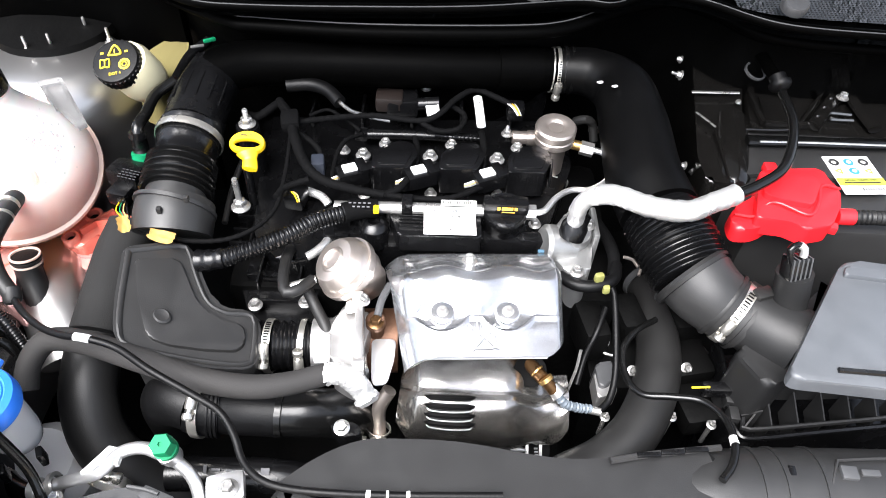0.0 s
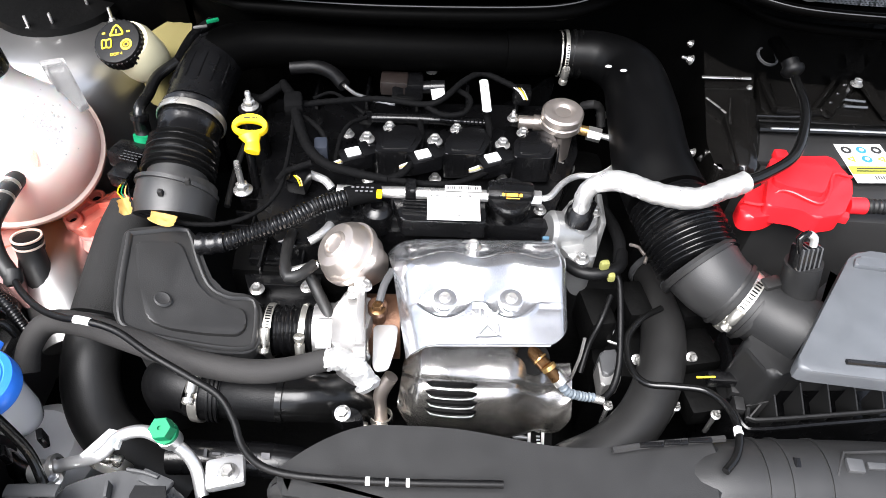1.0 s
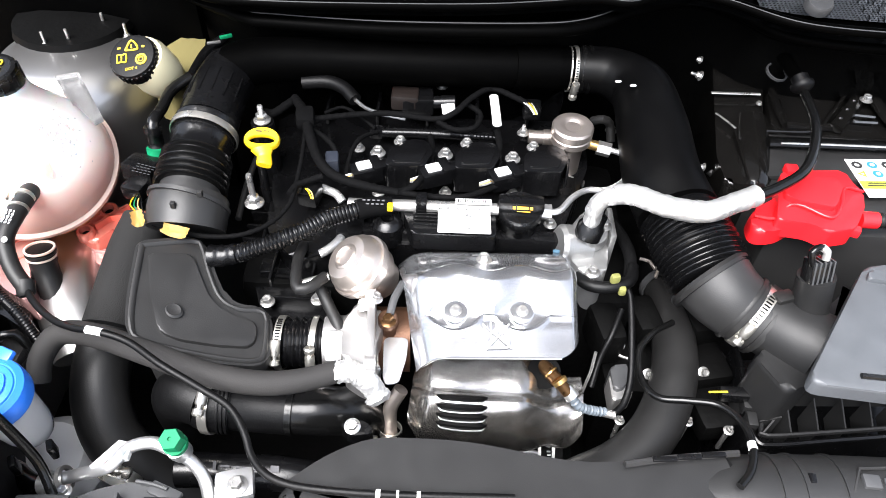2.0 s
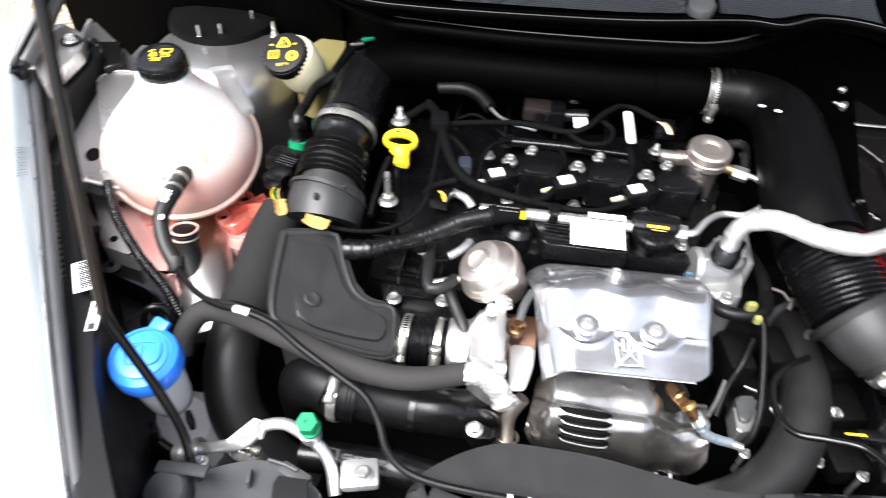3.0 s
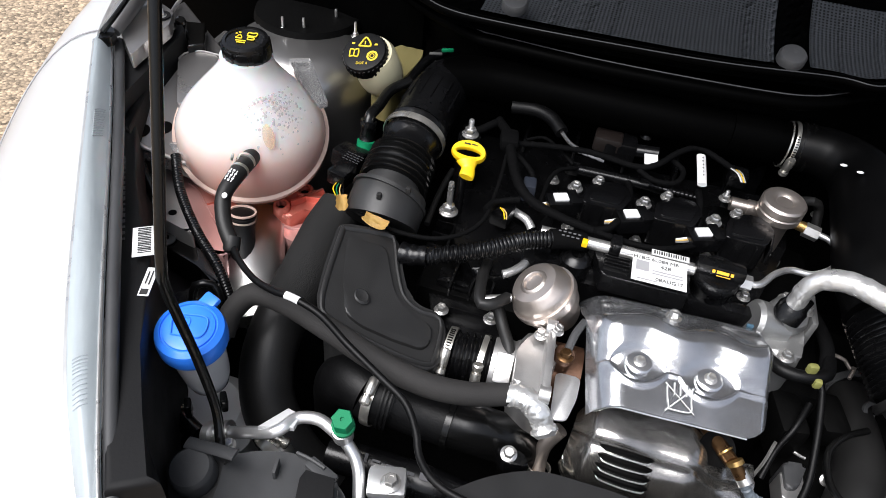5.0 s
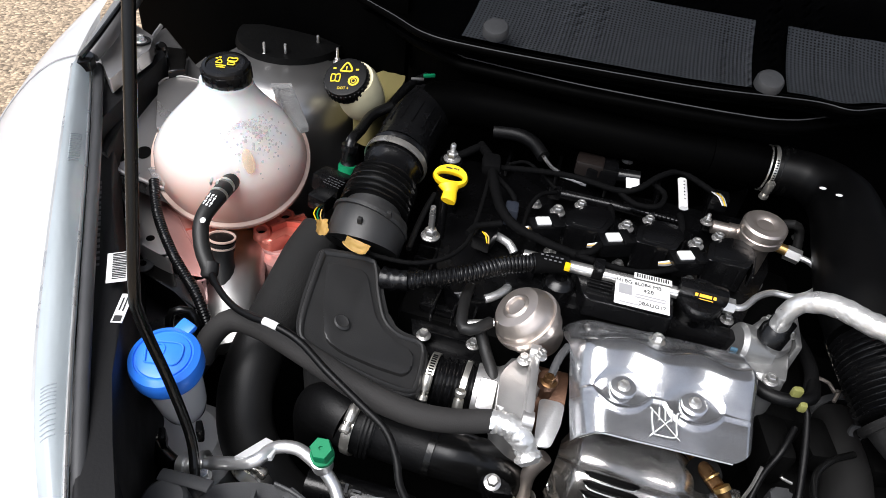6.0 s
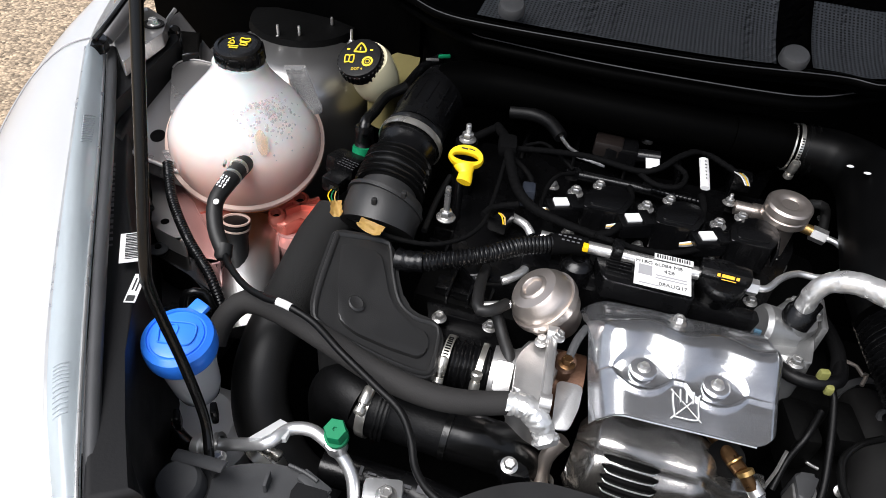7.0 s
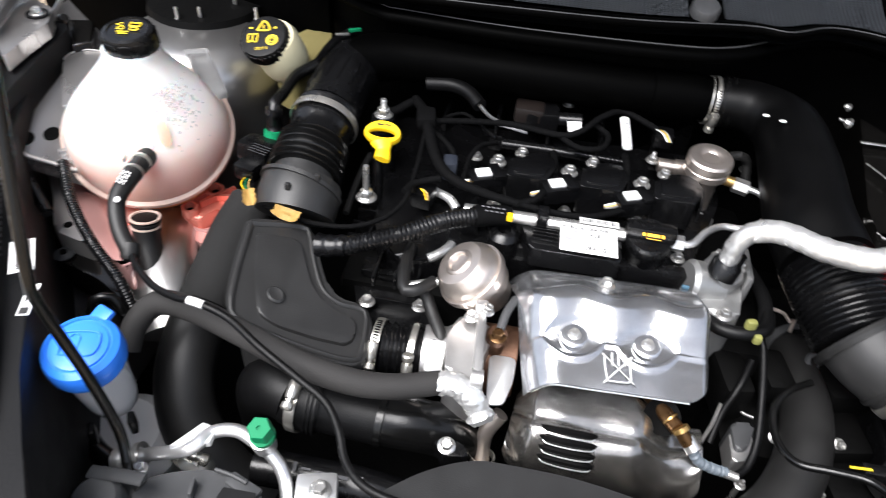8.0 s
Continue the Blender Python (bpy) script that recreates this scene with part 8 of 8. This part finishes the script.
# ---- right of the engine ----
hose("heater_hose", [(0.1453, -0.1452, 0.7650), (0.1573, -0.1589, 0.7680), (0.1773, -0.1626, 0.7700), (0.1996, -0.1520, 0.7700), (0.2074, -0.1272, 0.7650)], 0.0066, DULLHOSE, "black rubber hose by the thermostat housing")
hose("heater_hose", [(0.1942, -0.0628, 0.7650), (0.2035, -0.0892, 0.7650), (0.2067, -0.1148, 0.7650), (0.2036, -0.1393, 0.7600)], 0.0068, TAPE, "dark taped cable behind the thermostat housing")
cl = base("hose_clip", (0.1852, -0.1567, 0.7700), "yellow-green plastic hose clip", "clip")
part("jaw", block((0.010, 0.007, 0.012), (0.1816, -0.1592, 0.7800), 0.003, 15), material("olive_plastic", (0.2, 0.2, 0.06), 0.5), cl)
part("tail", block((0.008, 0.008, 0.01), (0.1899, -0.1657, 0.7700), 0.003), material("olive_plastic_tail", (0.2, 0.2, 0.06), 0.5), cl)
hose("gear_cable", [(0.1961, -0.1665, 0.7400), (0.1843, -0.1934, 0.7300), (0.1743, -0.2089, 0.7100), (0.1664, -0.2316, 0.6900)], 0.0030, DULLHOSE, "dark cable slanting down past the exhaust shield", "cable")
line2 = base("vent_line", (0.2645, -0.2857, 0.7600), "thin black vent line curling over the filter box corner", "hose")
part("run", sweep([(0.2529, -0.3772, 0.7850), (0.2655, -0.3630, 0.7850), (0.2727, -0.3413, 0.7850), (0.2722, -0.3148, 0.7780), (0.2594, -0.2942, 0.7700), (0.2333, -0.2883, 0.7650), (0.2098, -0.2821, 0.7580), (0.2000, -0.2590, 0.7520), (0.2033, -0.2264, 0.7500), (0.2198, -0.2032, 0.7500), (0.2452, -0.1837, 0.7450)], 0.0034, 12, 0.005), GLOSS, line2)
part("white_tape", sweep([(0.2717, -0.3447, 0.7855), (0.2724, -0.3379, 0.7845)], 0.0038, 12), WHITE, line2, "white tape")
box2 = base("gearbox", (0.3275, -0.0496, 0.5000), "dark gearbox casing with bright studs and brackets", "gearbox")
part("casing", block((0.26, 0.26, 0.16), (0.3149, -0.0872, 0.5800), 0.03), DARK, box2)
for at in ((0.1942, -0.2635, 0.6800), (0.2647, -0.2604, 0.6800), (0.3045, -0.2678, 0.6800)):
    bolt(box2, at, 0.004, (0.05, -0.1, 1), 0.006)
    part("shank", lathe([(0, -0.04), (0.0025, -0.035), (0.0025, 0), (0, 0)], at, (0, 0, 1), 10), STEEL, box2)
part("bracket", slab([(0.1879, -0.2123, 0.7000), (0.2099, -0.2076, 0.7000), (0.2109, -0.2364, 0.6900), (0.1888, -0.2442, 0.6900)], 0.66, 0.685, 0.003, 0.004), ALU, box2, "dull aluminium bracket")
part("dowel", sweep([(0.2764, -0.2490, 0.7200), (0.2953, -0.2475, 0.7200)], 0.0011, 10), PRINT, box2, "yellow dowel")
part("dowel_holder", block((0.04, 0.012, 0.014), (0.3095, -0.2452, 0.7120), 0.003), BLACK, box2)
for at, s in (((0.3008, -0.1420, 0.7000), (0.05, 0.05, 0.03)), ((0.2942, -0.1836, 0.6700), (0.05, 0.06, 0.04)), ((0.3078, -0.2349, 0.6600), (0.06, 0.05, 0.03)), ((0.2321, -0.1456, 0.7000), (0.03, 0.05, 0.03)), ((0.1847, -0.1639, 0.7000), (0.03, 0.06, 0.05))):
    part("lump", block(s, at, 0.008, 12), DARK, box2)
for at, s in (((0.2891, -0.2059, 0.6900), 0.005), ((0.2287, -0.2117, 0.6900), 0.0045), ((0.2778, -0.1167, 0.7000), 0.005), ((0.1826, -0.1269, 0.7000), 0.0045), ((0.2073, -0.1686, 0.6800), 0.0045)):
    bolt(box2, at, s, (0.2, -0.6, 0.8))
part("lifting_eye", lathe([(0.005, -0.002), (0.009, -0.002), (0.009, 0.002), (0.005, 0.002)], (0.2713, -0.1291, 0.7150), (0.1, -0.7, 0.7), 20), CHARCOAL, box2)
part("pipe_clip", sweep([(0.2269, -0.0909, 0.7400), (0.2365, -0.0965, 0.7420), (0.2400, -0.1066, 0.7420), (0.2466, -0.1011, 0.7400), (0.2417, -0.1140, 0.7350)], 0.002, 8), CANSTEEL, box2, "bare steel clip")
part("breather", sweep([(0.1977, -0.1868, 0.6900), (0.2034, -0.1910, 0.6900), (0.2117, -0.1935, 0.6900)], 0.0016, 8), STEEL, box2)
part("stud_row", sweep([(0.2388, -0.1120, 0.7000), (0.2314, -0.1334, 0.7000), (0.2272, -0.1503, 0.6900)], 0.0016, 8, 0.001, ribs(0.006, 0.0012)), PIPE, box2)
part("bracket", slab([(0.2772, -0.1528, 0.7000), (0.2889, -0.1522, 0.7000), (0.2835, -0.1774, 0.7000), (0.2731, -0.1794, 0.7000)], 0.67, 0.70, 0.002, 0.003), CHARCOAL, box2)
part("bracket", slab([(0.1893, -0.2035, 0.6900), (0.2134, -0.1994, 0.6900), (0.2024, -0.2307, 0.6800), (0.1910, -0.2340, 0.6800)], 0.655, 0.69, 0.004, 0.006), CHARCOAL, box2)
part("side_cover", slab([(0.3054, -0.1447, 0.6600), (0.3331, -0.1554, 0.6600), (0.3252, -0.2200, 0.6600), (0.2902, -0.2301, 0.6600)], 0.62, 0.665, 0.006, 0.01), MATT, box2)
wires = base("loose_wires", (0.0920, -0.2674, 0.6400), "thin bright wires below the exhaust shield", "wires")
for k in range(4):
    part("wire", sweep([Vector((0.0778, -0.2734, 0.6600)) + Vector((0.004 * k, 0.004 * k, 0)), Vector((0.1014, -0.2789, 0.6600)) + Vector((0.004 * k, 0.003 * k, 0.004)), Vector((0.1263, -0.2816, 0.6500)) + Vector((0.003 * k, 0.005 * k, 0))], 0.0014, 6), BRASS if k % 2 else STEEL, wires)
alt = base("alternator", (0.0819, -0.2354, 0.5500), "dark alternator and brackets low at the front", "alternator")
part("body", lathe([(0, -0.07), (0.06, -0.07), (0.065, -0.05), (0.065, 0.05), (0.055, 0.06), (0, 0.06)], (0.0924, -0.2430, 0.5800), (1, 0, 0), 32), DARK, alt)
for k in range(6):
    part("fin", lathe([(0.06, -0.0015), (0.069, -0.0015), (0.069, 0.0015), (0.06, 0.0015)], Vector((0.0594, -0.2444, 0.5800)).lerp(Vector((0.1322, -0.2413, 0.5800)), k / 5), (1, 0, 0), 32), ALU, alt)
bolt(alt, (0.1238, -0.2746, 0.6500), 0.005)
bolt(alt, (0.0366, -0.2685, 0.6500), 0.005)
part("plug_stem", sweep([(0.0998, -0.2835, 0.6400), (0.1083, -0.2831, 0.6400), (0.1154, -0.2841, 0.6400)], [0.0035, 0.003, 0.0015], 10), STEEL, alt)
part("tab", block((0.006, 0.004, 0.014), (0.1195, -0.2729, 0.6600), 0.001, 10), CANSTEEL, alt)
part("tab", block((0.004, 0.004, 0.01), (0.0762, -0.2799, 0.6500), 0.001, 10), CANSTEEL, alt)
part("cable_boot", crumple(sweep([(0.0635, -0.2932, 0.6500), (0.0693, -0.2866, 0.6600), (0.0784, -0.2799, 0.6650), (0.0862, -0.2757, 0.6650)], [0.009, 0.012, 0.010, 0.006], 16, 0.002), 0.003, 0.008), GLOSS, alt, "creased black rubber boot")
for k in range(4):
    part("tooth", block((0.004, 0.0016, 0.002), Vector((0.1264, -0.2817, 0.6400)).lerp(Vector((0.1268, -0.2932, 0.6400)), k / 3), 0.0004), PIPE, alt)
